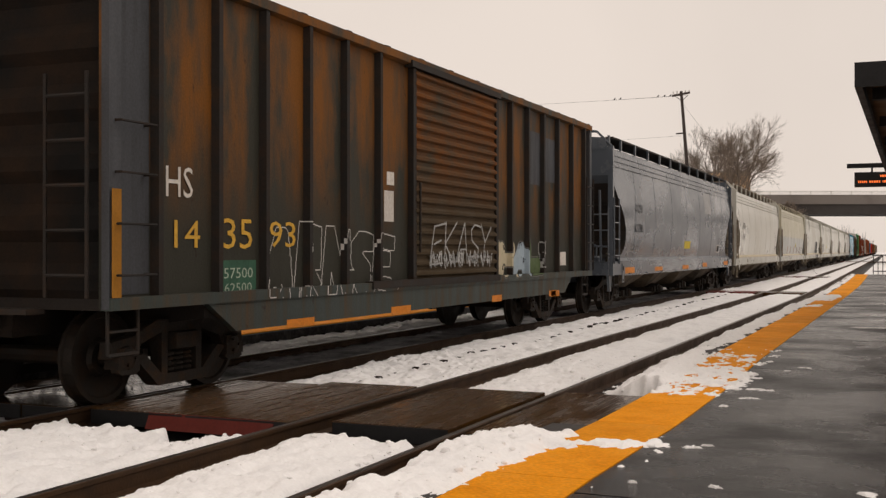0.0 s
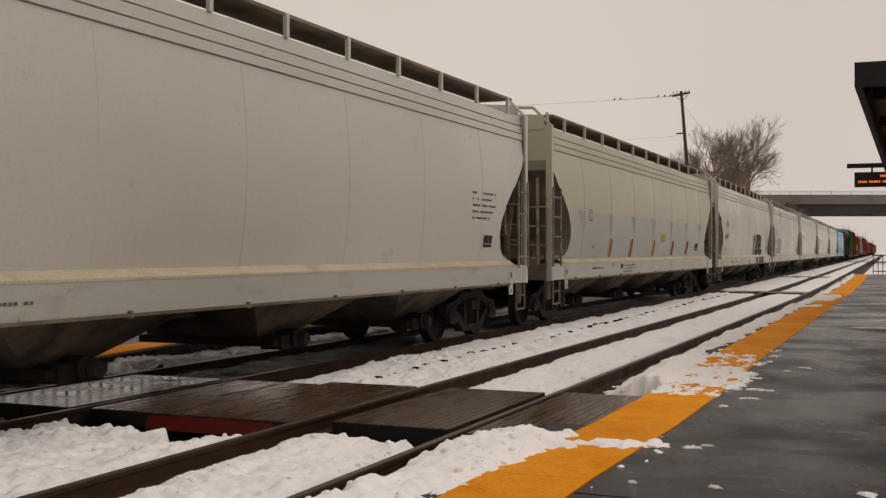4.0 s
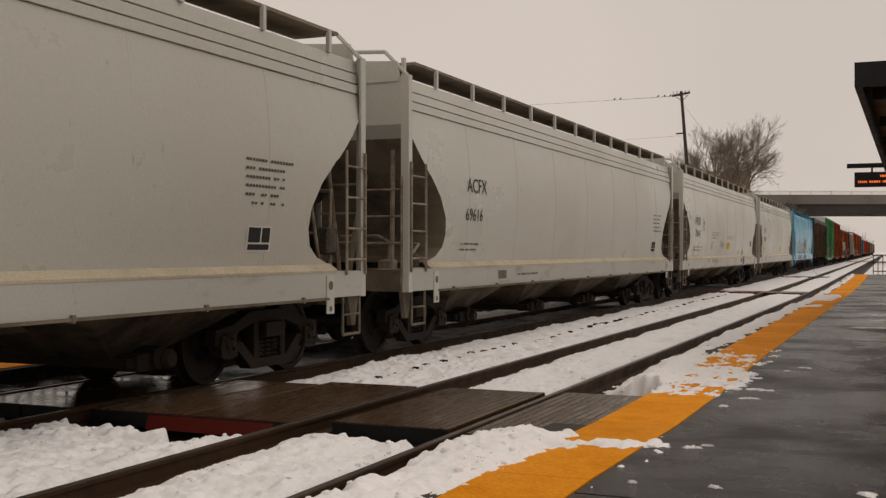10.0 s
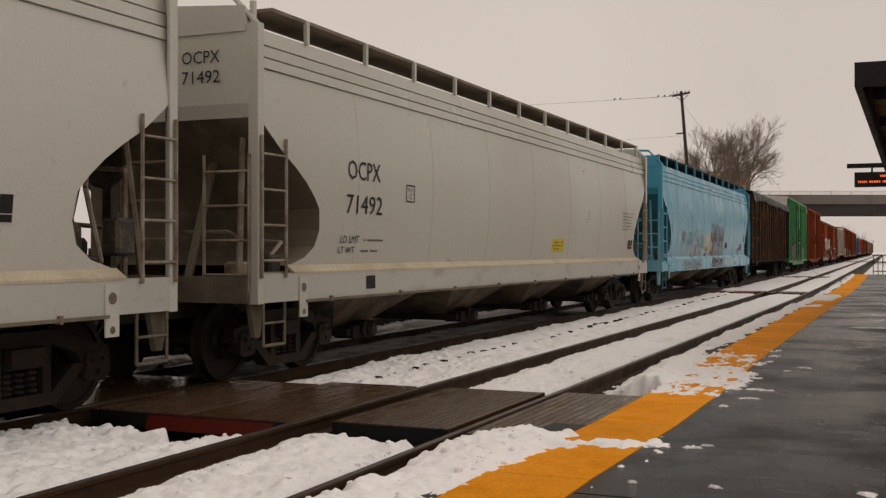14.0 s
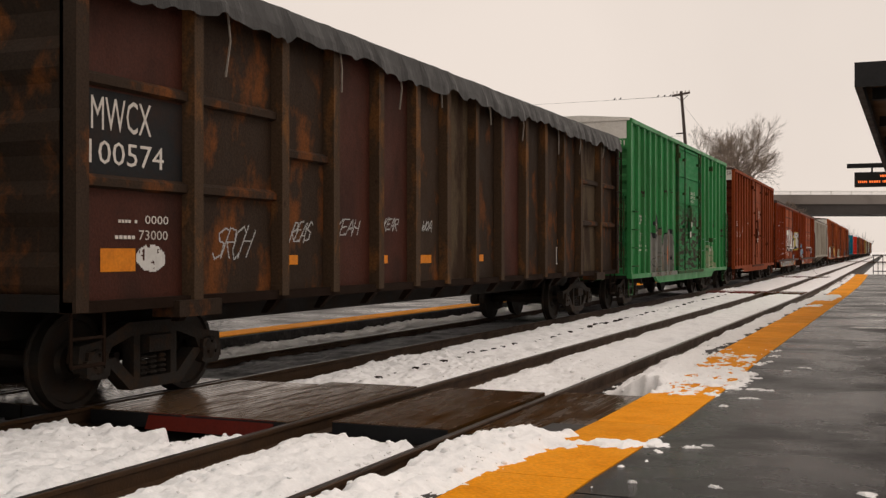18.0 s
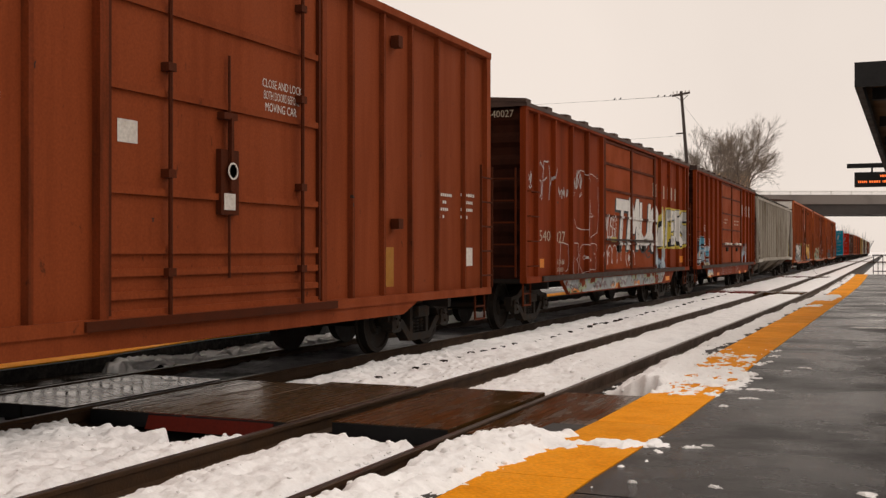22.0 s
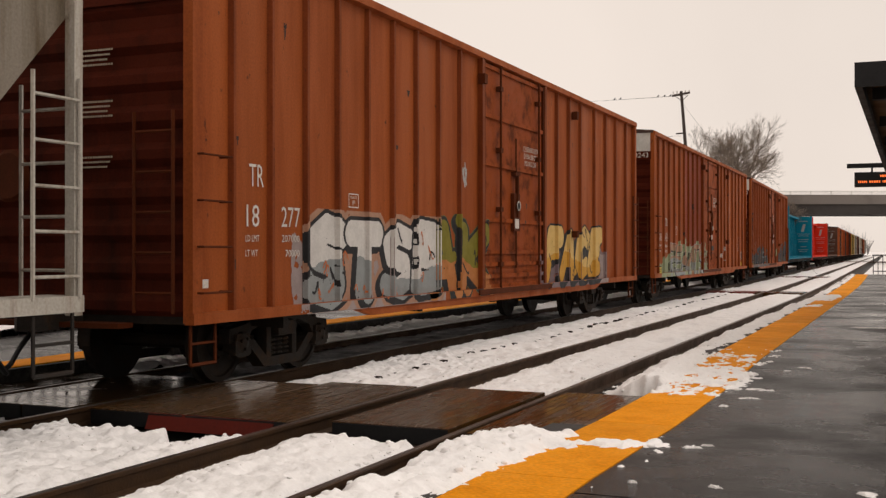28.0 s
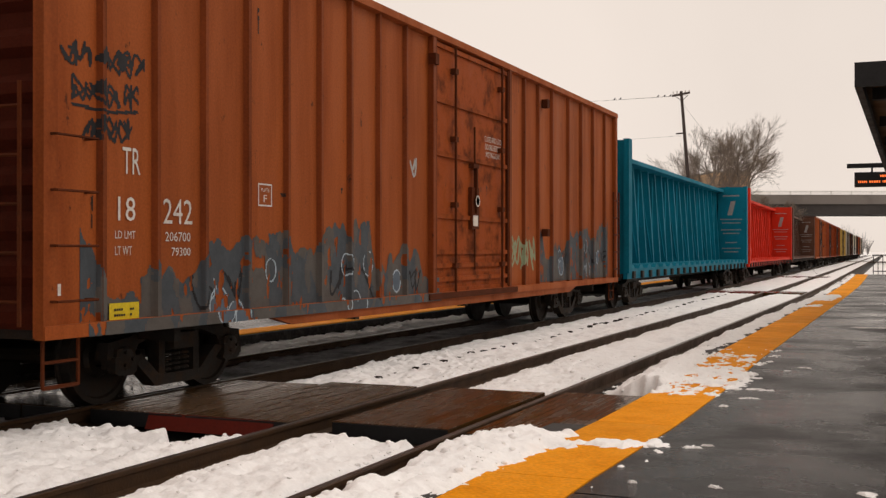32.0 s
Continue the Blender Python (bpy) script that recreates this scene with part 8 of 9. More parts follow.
scrib(car_s1, -7.53, -7.32, 2.64, 3.10, "B")
tag(car_s1, -7.11, -5.99, 2.40, 3.28, "B", "SFY", "silver", 0.014)
scrib(car_s1, -5.65, -4.98, 2.46, 2.88, "B")
scrib(car_s1, -4.78, -3.87, 2.49, 3.42, "B")
bubw(car_s1, -1.32, 7.62, 1.52, 2.88, "B")
tag(car_s1, -2.22, -1.02, 1.75, 2.36, "B", "MUSGI", "white", 0.017)
loops(car_s1, -2.45, 0.75, 1.02, 1.72, "B", 7)
hollow(car_s1, -5.6, -2.7, 1.02, 1.7, "B", "BROS", "white", 0.15)
word(car_s1, 2.95, 4.75, 0.92, 1.72, "B", "AR", "haze2", "slate", "pale_blue", fat=0.15, edge=1, wild=True)
tag(car_s1, 1.75, 2.6, 1.3, 1.72, "B", "RB", "black", 0.022)
flat(car_s1, "sticker", 1.75, 2.25, 1.72, 1.82, YELFADE, "B")
hollow(car_s1, -4.6, -2.5, 1.8, 3.25, "B", "GB", "white", 0.13)
flat(car_s1, "reflector", 6.81, 7.39, 1.15, 1.35, ORANGE, "B")
flat(car_s1, "sticker", -1.63, -1.12, 1.68, 1.83, YELFADE, "B")
washed_sill(car_s1, -5.55, 4.3, 0.60, 0.90)
flat(car_s1, "reflector", -5.0, -4.4, 0.63, 0.73, ORANGE, "SS")
flat(car_s1, "reflector", -1.69, -1.08, 0.63, 0.74, ORANGE, "SS")
flat(car_s1, "reflector", 0.54, 1.19, 0.64, 0.75, ORANGE, "SS")
flat(car_s1, "reflector", 4.4, 4.95, 0.66, 0.78, ORANGE, "SS")
text(car_s2, "SOU", -6.26, -5.60, 2.16, 2.41, WHITELET, "B")
text(car_s2, "523", -6.26, -5.63, 1.71, 1.95, WHITELET, "B")
text(car_s2, "891", -5.36, -4.71, 1.72, 1.94, WHITELET, "B")
flat(car_s2, "reflector", -7.30, -6.78, 1.32, 1.52, ORANGE, "B").data.transform(Matrix.Translation((0.014, 0, 0)))
plate_mark(car_s2, "C", -4.23, -3.89, 1.95, 2.19, WHITELET, "B")
word(car_s2, -7.45, -6.25, 0.98, 2.06, "B", "KS", "blue", "black", "pale_blue", fat=0.085, edge=2, shadow=4, halo="white", halo_n=1, wild=True)
word(car_s2, -6.3, -4.6, 1.30, 1.72, "B", "OEY", "pale_blue", "black", "blue", fat=0.13, edge=1, halo="white", halo_n=1, wild=True, lift=4)
word(car_s2, -6.1, -4.65, 0.94, 1.26, "B", "NA", "pale_blue", "slate", "cream", fat=0.17, edge=1, wild=True, lift=4)
loops(car_s2, -7.85, -7.3, 1.4, 1.98, "B", 2)
for a_, words, z_ in ((-6.10, "LD LMT", 1.36), (-6.10, "LT WT", 1.19), (-5.32, "152300", 1.36), (-5.24, "67700", 1.19)):
    flat(car_s2, "plate", a_ - 0.04, a_ + 0.48, z_ - 0.045, z_ + 0.12, SOU, "B").data.transform(Matrix.Translation((0.012, 0, 0)))
    text(car_s2, words, a_, a_ + 0.42, z_, z_ + 0.085, FADELET, "B").data.transform(Matrix.Translation((0.012, 0, 0)))
word(car_s2, 3.3, 5.35, 0.93, 1.95, "B", "WN", "haze2", "slate", "pale_blue", fat=0.09, edge=1, wild=True)
bars(car_s2, 2, -1.63, -0.61, 2.52, 2.78, FADELET, "B")
bars(car_s2, 2, 1.22, 2.44, 2.51, 2.78, FADELET, "B")
word(car_s2, -5.55, -4.3, 0.60, 0.90, "SS", "EA", "pale_blue", "slate", "cream", fat=0.2, edge=1, wild=True)
flat(car_s2, "reflector", -5.37, -4.84, 0.59, 0.72, ORANGE, "SS")
flat(car_s2, "reflector", -3.45, -2.90, 0.62, 0.72, ORANGE, "SS")
hollow(car_s2, -2.6, 0.35, 0.64, 0.9, "SS", "GRELGANGDOES", "haze", 0.16)
hollow(car_s2, 1.35, 2.4, 0.64, 0.9, "SS", "OEHAN", "haze", 0.16)
flat(car_s2, "reflector", 6.55, 6.98, 1.30, 1.41, ORANGE, "B")
flat(car_s2, "stripe", 6.87, 7.00, 1.40, 1.84, ORANGE, "B")
flat(car_s2, "placard", 5.44, 5.91, 1.17, 1.45, WHITELET, "B")
flat(car_s2, "placard_face", 5.48, 5.87, 1.19, 1.43, BLACKLET, "B")
flat(car_s2, "reflector", 2.41, 2.88, 0.58, 0.70, ORANGE, "SS")
flat(car_s2, "reflector", 4.22, 4.70, 0.59, 0.69, ORANGE, "SS")
text(car_gh, "CR", -7.59, -7.21, 2.27, 2.48, BLACKLET, "B")
text(car_gh, "OX", -6.85, -6.44, 2.26, 2.48, BLACKLET, "B")
text(car_gh, "101", -7.57, -7.18, 1.91, 2.12, BLACKLET, "B")
text(car_gh, "38", -6.82, -6.44, 1.92, 2.13, BLACKLET, "B")
flat(car_gh, "patch", -0.43, 0.32, 1.62, 2.04, PALEGREY2, "B")
flat(car_gh, "patch", 0.53, 1.40, 1.62, 2.04, PALEGREY2, "B")
flat(car_gh, "patch", -0.38, 0.38, 1.12, 1.51, PALEGREY2, "B")
flat(car_gh, "patch", 0.58, 1.34, 1.10, 1.49, PALEGREY2, "B")
flat(car_gh, "sticker", 6.53, 6.92, 1.33, 1.57, BLACKLET, "B")
ring(car_gh, 5.66, 5.95, 1.54, 1.81, "B")
flat(car_gh, "stripe", 4.82, 4.93, 1.15, 1.57, DULLOR, "B")
bars(car_gh, 4, 7.38, 8.02, 1.59, 1.88, PALEGREY, "B")
flat(car_gh, "stripe", 8.17, 8.31, 1.16, 2.00, YELFADE, "B")
text(TRS[0][0], "TR", -8.30, -8.01, 2.20, 2.44, WHITELET, "B")
text(TRS[0][0], "18", -8.35, -8.10, 1.76, 2.00, WHITELET, "B")
text(TRS[0][0], "277", -7.64, -7.23, 1.77, 2.00, WHITELET, "B")
text(TRS[0][0], "LD LMT", -8.37, -8.10, 1.60, 1.67, WHITELET, "B")
text(TRS[0][0], "207000", -7.63, -7.24, 1.60, 1.68, WHITELET, "B")
text(TRS[0][0], "70000", -7.55, -7.24, 1.43, 1.51, WHITELET, "B")
text(TRS[0][0], "LT WT", -8.37, -8.13, 1.44, 1.51, WHITELET, "B")
plate_mark(TRS[0][0], "F", -6.02, -5.75, 2.05, 2.23, WHITELET, "B")
bubw2(TRS[0][0], -7.42, -3.05, 0.63, 2.01, "B")
bubo(TRS[0][0], -3.37, -1.26, 0.65, 1.98, "B")
buby(TRS[0][0], 2.00, 6.69, 0.78, 2.07, "B")
flat(TRS[0][0], "sticker", -9.21, -9.04, 1.12, 1.21, WHITELET, "B")
scrib(TRS[0][0], -2.18, -1.79, 2.37, 3.10, "B")
text(TRS[1][0], "TR", -7.63, -7.33, 2.22, 2.44, WHITELET, "B")
text(TRS[1][0], "18", -8.41, -8.18, 1.78, 2.00, WHITELET, "B")
text(TRS[1][0], "243", -7.78, -7.33, 1.78, 2.02, WHITELET, "B")
text(TRS[1][0], "LD LMT", -8.47, -8.18, 1.61, 1.69, WHITELET, "B")
text(TRS[1][0], "206600", -7.75, -7.35, 1.61, 1.69, WHITELET, "B")
text(TRS[1][0], "LT WT", -8.47, -8.23, 1.46, 1.53, WHITELET, "B")
text(TRS[1][0], "79100", -7.67, -7.35, 1.46, 1.54, WHITELET, "B")
plate_mark(TRS[1][0], "F", -6.11, -5.86, 2.00, 2.24, WHITELET, "B")
bubgr(TRS[1][0], -8.60, -0.55, 0.62, 1.91, "B")
flat(TRS[1][0], "sticker", -8.54, -8.14, 0.88, 1.05, YELSTICK, "B")
bars(TRS[1][0], 2, -8.49, -8.19, 0.91, 1.02, BLACKLET, "B")
flat(TRS[1][0], "sticker", -9.30, -9.16, 1.13, 1.22, WHITELET, "B")
flat(TRS[1][0], "placard", 8.14, 8.64, 1.15, 1.48, WHITELET, "B")
flat(TRS[1][0], "placard_face", 8.20, 8.60, 1.17, 1.45, BLACKLET, "B")
flat(TRS[1][0], "sticker", 8.16, 8.60, 0.89, 1.05, YELSTICK, "B")
flat(TRS[1][0], "sticker", 0.41, 0.91, 1.43, 1.69, BLACKLET, "B")
bars(TRS[1][0], 7, 7.32, 7.87, 1.49, 2.12, WHITELET, "B")
flat(TRS[1][0], "sticker", 2.18, 2.35, 1.13, 1.23, WHITELET, "B")
flat(TRS[1][0], "sticker", 4.51, 4.67, 1.13, 1.23, WHITELET, "B")
blob(TRS[1][0], 2.61, 2.80, 1.24, 1.41, "B")
scrib(TRS[1][0], 3.44, 3.92, 1.04, 1.92, "B")
text(TRS[2][0], "TR", -8.38, -8.13, 2.20, 2.44, WHITELET, "B")
text(TRS[2][0], "18", -8.44, -8.20, 1.77, 1.99, WHITELET, "B")
text(TRS[2][0], "242", -7.79, -7.33, 1.76, 2.00, WHITELET, "B")
text(TRS[2][0], "LD LMT", -8.48, -8.20, 1.61, 1.68, WHITELET, "B")
text(TRS[2][0], "206700", -7.76, -7.36, 1.59, 1.68, WHITELET, "B")
text(TRS[2][0], "LT WT", -8.48, -8.25, 1.46, 1.54, WHITELET, "B")
text(TRS[2][0], "79300", -7.66, -7.36, 1.45, 1.53, WHITELET, "B")
plate_mark(TRS[2][0], "F", -6.13, -5.85, 1.99, 2.24, WHITELET, "B")
flat(TRS[2][0], "sticker", -8.57, -8.16, 0.87, 1.03, YELSTICK, "B").data.transform(Matrix.Translation((0.014, 0, 0)))
bars(TRS[2][0], 2, -8.51, -8.20, 0.90, 1.00, BLACKLET, "B").data.transform(Matrix.Translation((0.014, 0, 0)))
flat(TRS[2][0], "sticker", -9.32, -9.16, 1.12, 1.22, WHITELET, "B")
scribk(TRS[2][0], -9.17, -8.06, 2.42, 3.34, "B")
bubs(TRS[2][0], -8.93, -1.27, 0.63, 1.93, "B")
bubgy(TRS[2][0], 2.13, 3.58, 0.92, 2.01, "B")
scrib(TRS[2][0], -2.18, -1.93, 2.42, 3.01, "B")
bubs(TRS[2][0], 3.75, 8.83, 0.90, 2.21, "B")

# the worn company name on two boxcars, as plain upright bars
for who, tone, y0, y1, z0, z1 in ((car_s2, WHITELET, 2.96, 6.55, 3.00, 3.46), (car_s1, FADELET, 2.78, 7.10, 3.00, 3.36)):
    for k in range(8):
        a = y0 + (y1 - y0) * (k + 0.12) / 8
        flat(who, "name_bar", a, a + (y1 - y0) / 8 * (0.38 if who is car_s2 else 0.25), z0, z1, tone, "B")

for who, y, z in ((TRS[0][0], 1.12, 3.32), (TRS[1][0], 1.12, 3.32), (TRS[2][0], 1.12, 3.32), (car_gr, 0.95, 3.3), (car_ao, 1.35, 3.3)):
    for k, words in enumerate(("CLOSE AND LOCK", "BOTH DOORS BEFORE" if who is car_ao else "DOORS BEFORE", "MOVING CAR")):
        text(who, words, y - 0.42 + k * 0.03, y + 0.42 - k * 0.06, z - k * 0.13, z - k * 0.13 + 0.095, WHITELET, "B")

# marks on the near end walls
for who, h_, words, x0, x1, zt_, m_ in ((TRS[0][0], TRS[0][1], "TR 18277", 0.62, 1.42, 4.22, WHITELET), (TRS[1][0], TRS[1][1], "TR 18243", 0.62, 1.42, 4.22, WHITELET), (TRS[2][0], TRS[2][1], "TR 18242", 0.62, 1.42, 4.22, WHITELET),
                                        (car_gr, h_gr, "CRLE 119731", 0.35, 1.42, 4.32, WHITELET), (car_ao, h_ao, "AOK 111850", 0.5, 1.44, 4.72, BLACKLET), (car_s2, h_s2, "SOU 523891", 0.45, 1.35, 4.13, FADELET), (car_s1, h_s1, "SOU 540027", 0.45, 1.35, 4.13, FADELET)):
    part("mark_plate", bx(-1.49, 1.49, -h_ - 0.004, -h_ + 0.05, zt_ - 0.22, zt_), ENDRED_SHADE if who is not car_gr else GREEN, who) if m_ is WHITELET else None
    end_text(who, words, x0, x1, zt_ - 0.17, zt_ - 0.04, m_, -h_ - (0.012 if m_ is not BLACKLET else 0.014))
    if who not in (car_gr, car_s1, car_s2):
        for zz, n_ in ((3.55, 4), (3.02, 4), (2.45, 3)):
            for k in range(n_):
                tagged(part("small_print", bar_text(0.46 - 0.07 * (k % 3), 0.02, 14, "x", (0.35, -h_ + 0.036, zz - k * 0.05), -1), FADELET, who), kind="stuff")
for who, n_, sd in ((TRS[0][0], 22, 1), (TRS[1][0], 34, 2), (TRS[2][0], 20, 3), (car_ao, 16, 4), (car_gr, 44, 9), (car_s1, 18, 6), (car_s2, 18, 7)):
    spots(who, n_, sd, z1=4.0 if who in (car_s1, car_s2) else 4.3, big=1.5 if who is car_gr else 1.0)
# reporting marks on the near end plates of the hoppers
for k, a, b in ((1, "ACFX", "69654"), (3, "ACFX", "69647"), (4, "ACFX", "69612"), (7, "OCPX", "71492")):
    who, h_ = HOPS[k]
    for words, z0, z1 in ((a, 3.56, 3.70), (b, 3.34, 3.48)):
        end_text(who, words, 0.62, 1.12, z0, z1, BLACKLET, -(h_ - hop_end(z0) - 0.004) - 0.02)

# ---- surroundings ----


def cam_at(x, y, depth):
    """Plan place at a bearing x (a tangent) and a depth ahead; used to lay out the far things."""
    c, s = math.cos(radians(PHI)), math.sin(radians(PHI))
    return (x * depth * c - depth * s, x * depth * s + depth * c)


# road bridge
BR = 168.0
bridge = thing("road_bridge", "grey concrete road bridge over the tracks", "bridge", kind="structure")
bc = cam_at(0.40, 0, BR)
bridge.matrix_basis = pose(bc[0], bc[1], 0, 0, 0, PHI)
part("girder", bx(-34, 60, -5, 5, 6.95, 9.0), BRIDGED, bridge, "dark weathered girder")
part("parapet", bx(-34, 60, -5.3, -5.0, 8.45, 9.85), BRIDGEM, bridge, "pale concrete parapet")
part("deck", bx(-34, 60, -4.9, 5.2, 9.0, 9.6), BRIDGEM, bridge)
part("handrail", rods([((-34, -5.15, 10.35), (60, -5.15, 10.35)), ((-34, -5.15, 10.1), (60, -5.15, 10.1))], 0.05, 5), WHITEBAND, bridge)
for k in range(32):
    part("rail_post", bx(-34 + k * 3.0, -33.9 + k * 3.0, -5.2, -5.1, 9.8, 10.4), WHITEBAND, bridge)
for x in (-30, 22):
    part("pier", bx(x - 1.0, x + 1.0, -4.5, 4.5, -0.4, 7.0), BRIDGEM, bridge)

# canopy over the platform with its hanging sign
canopy = thing("platform_canopy", "dark steel platform canopy with a deep fascia", "canopy", kind="structure")
part("fascia", bx(-0.60, -0.52, 13.0, 36.0, 3.3, 3.57), BLACKPAINT, canopy)
part("end_fascia", bx(-0.60, 4.2, 12.94, 13.0, 3.3, 3.57), BLACKPAINT, canopy)
part("soffit", bx(-0.52, 4.2, 13.0, 36.0, 3.42, 3.5), WOODSOFF, canopy, "brown boarded underside")
part("roof", bx(-0.52, 4.2, 13.0, 36.0, 3.5, 3.56), BLACKPAINT, canopy)
for k in range(8):
    y = 14 + 3 * k
    part("beam", bx(-0.45, 4.1, y - 0.06, y + 0.06, 3.28, 3.42), BLACKPAINT, canopy)
for k in range(4):
    part("post", bx(1.75, 1.95, 14 + 6 * k - 0.1, 14 + 6 * k + 0.1, 0.2, 3.3), BLACKPAINT, canopy)
sign = thing("departure_sign", "black hanging sign with orange dot lettering", "sign")
part("arm", bx(-1.45, 0.4, 27.6, 27.75, 3.45, 3.55), BLACKPAINT, sign)
part("case", bx(-1.28, 0.55, 27.55, 27.8, 3.0, 3.34), LEDOFF, sign)
for x in (-0.9, 0.1):
    part("hanger", bx(x - 0.02, x + 0.02, 27.65, 27.69, 3.34, 3.45), BLACKPAINT, sign)
for row, n, start in ((3.22, 16, -0.72), (3.09, 26, -1.2)):
    a = start
    for k in range(n):
        w = random.uniform(0.02, 0.05)
        part("lit_word", bx(a, a + w, 27.546, 27.55, row, row + 0.05), LED, sign, "glowing orange bar")
        a += w + (0.05 if k % 5 == 4 else 0.014)

# utility pole with wires
pole = thing("utility_pole", "leaning wooden utility pole with one crossarm", "utility pole")
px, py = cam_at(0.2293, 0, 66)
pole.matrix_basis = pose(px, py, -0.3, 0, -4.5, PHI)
part("mast", rod(bmesh.new(), (0, 0, 0), (0, 0, 11.4), 0.15, 10, 0.085), POLEWOOD, pole)
part("crossarm", prism(bmesh.new(), [(-0.56, 11.10), (0.52, 11.22), (0.51, 11.34), (-0.57, 11.22)], "y", -0.06, 0.06), POLEWOOD, pole)
for x in (-0.48, -0.25, 0.25, 0.48):
    part("insulator", rod(bmesh.new(), (x, 0, 11.28), (x, 0, 11.42), 0.035, 6), WHITEBAND, pole)
part("transformer_bracket", bx(-0.5, 0.0, -0.05, 0.05, 8.85, 8.93), POLEWOOD, pole)
part("brace", rods([((-0.4, 0, 11.15), (0, 0, 10.8)), ((0.4, 0, 11.15), (0, 0, 10.8))], 0.02, 4), POLEWOOD, pole)
wires = thing("power_line", "thin sagging power lines", "power line")


def wire(p, q, sag, r=0.006):
    bm = bmesh.new()
    n = 14
    P = [Vector(p).lerp(Vector(q), k / n) - Vector((0, 0, sag * 4 * (k / n) * (1 - k / n))) for k in range(n + 1)]
    for a, b in zip(P, P[1:]):
        rod(bm, a, b, r, 4)
    part("wire", bm, BLACKPAINT, wires)


top = Vector((px - 0.9 * math.cos(radians(PHI)), py - 0.9 * math.sin(radians(PHI)), 10.7))
for dz, dx in ((0.1, 0.4), (0.1, -0.4)):
    wire(top + Vector((dx, 0, dz)), top + Vector((-46 + dx, -16, -0.6 + dz)), 0.6)
wire(top + Vector((0, 0, -2.3)), top + Vector((-46, -16, -3.2)), 0.6)
wire(top + Vector((0.1, 0, -0.4)), top + Vector((7, 12, -11)), 0.1)

def birds(p, q, sag, places):
    for f in places:
        c = Vector(p).lerp(Vector(q), f) - Vector((0, 0, sag * 4 * f * (1 - f)))
        b = thing("bird", "small dark bird perched on the wire", "bird", group="birds on the power line")
        b.matrix_basis = Matrix.Translation(c) @ pose(0, 0, 0.0, 0, 0, 30) @ Matrix.Scale(0.7, 4)
        bm = lathe(bmesh.new(), [(-0.10, 0.012), (-0.04, 0.045), (0.04, 0.055), (0.10, 0.02)], 8)
        part("body", bm, BLACKPAINT, b).matrix_basis = pose(0, 0, 0.07, 0, -50, 0)
        part("head", lathe(bmesh.new(), [(-0.03, 0.01), (0.0, 0.034), (0.03, 0.012)], 8), BLACKPAINT, b).matrix_basis = pose(0.07, 0, 0.17)
        part("tail", bx(-0.16, -0.06, -0.015, 0.015, -0.04, -0.02), BLACKPAINT, b)


birds(top + Vector((-0.4, 0, 0.1)), top + Vector((-46.4, -16, -0.5)), 0.6, (0.005, 0.012, 0.020, 0.066, 0.073))

# bare trees


def bare_tree(x, y, h, seed, lean=0.0, width=1.0):
    """Several steep limbs from a short trunk, forking into a fan of fine twigs."""
    rs = random.Random(seed)
    tree = thing("tree", "leafless tree with fine grey-brown twigs", "tree", group="bare trees by the line")
    tree.matrix_basis = pose(x, y, -0.35)
    trunk, crown = bmesh.new(), bmesh.new()

    def twig(p, d, ln, r, depth):
        bm = trunk if depth < 2 else crown
        n = 4 if depth < 2 else 3
        for k in range(n):
            d = (d + Vector((rs.uniform(-1, 1), rs.uniform(-1, 1), rs.uniform(-0.3, 0.8))) * 0.13).normalized()
            q = p + d * ln / n
            rod(bm, p, q, r, 5 if depth < 2 else 3, r * 0.84)
            p, r = q, r * 0.84
            if depth < 4 and (k > 0 or depth > 1):
                for j in range(2):
                    a = rs.uniform(0, 2 * math.pi)
                    u = d.orthogonal().normalized()
                    side = u * math.cos(a) + d.cross(u) * math.sin(a)
                    twig(p, (d + side * rs.uniform(0.45, 0.95) * width).normalized(), ln * rs.uniform(0.42, 0.66), max(0.006, r * 0.6), depth + 1)

    # a bent bole, then limbs that leave it at several heights
    p, bole = Vector((0, 0, 0)), []
    for k in range(6):
        q = p + Vector((lean * h * 0.12 + rs.uniform(-0.03, 0.03) * h * 0.4, rs.uniform(-0.02, 0.02) * h, h * 0.13))
        rod(trunk, p, q, h * (0.026 - 0.002 * k), 8, h * (0.024 - 0.002 * k))
        bole.append(q)
        p = q
    for k, q in enumerate(bole[2:]):
        for j in range(1 if k < 1 else 2):
            a = rs.uniform(0, 6.283)
            up = 0.55 + 0.25 * k
            twig(q, Vector((math.cos(a) * width + lean, math.sin(a) * width, up)).normalized(), h * rs.uniform(0.34, 0.48) * (1.05 - 0.06 * k), h * 0.012, 0)
    part("trunk", trunk, BARK_HAZED, tree)
    part("crown", crown, BARK_HAZED, tree, "fine bare twigs")


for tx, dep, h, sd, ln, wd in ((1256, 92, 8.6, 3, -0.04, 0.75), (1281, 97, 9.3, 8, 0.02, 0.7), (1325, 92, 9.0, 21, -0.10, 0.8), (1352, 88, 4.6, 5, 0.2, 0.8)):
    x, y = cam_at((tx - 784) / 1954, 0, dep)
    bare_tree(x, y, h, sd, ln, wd)

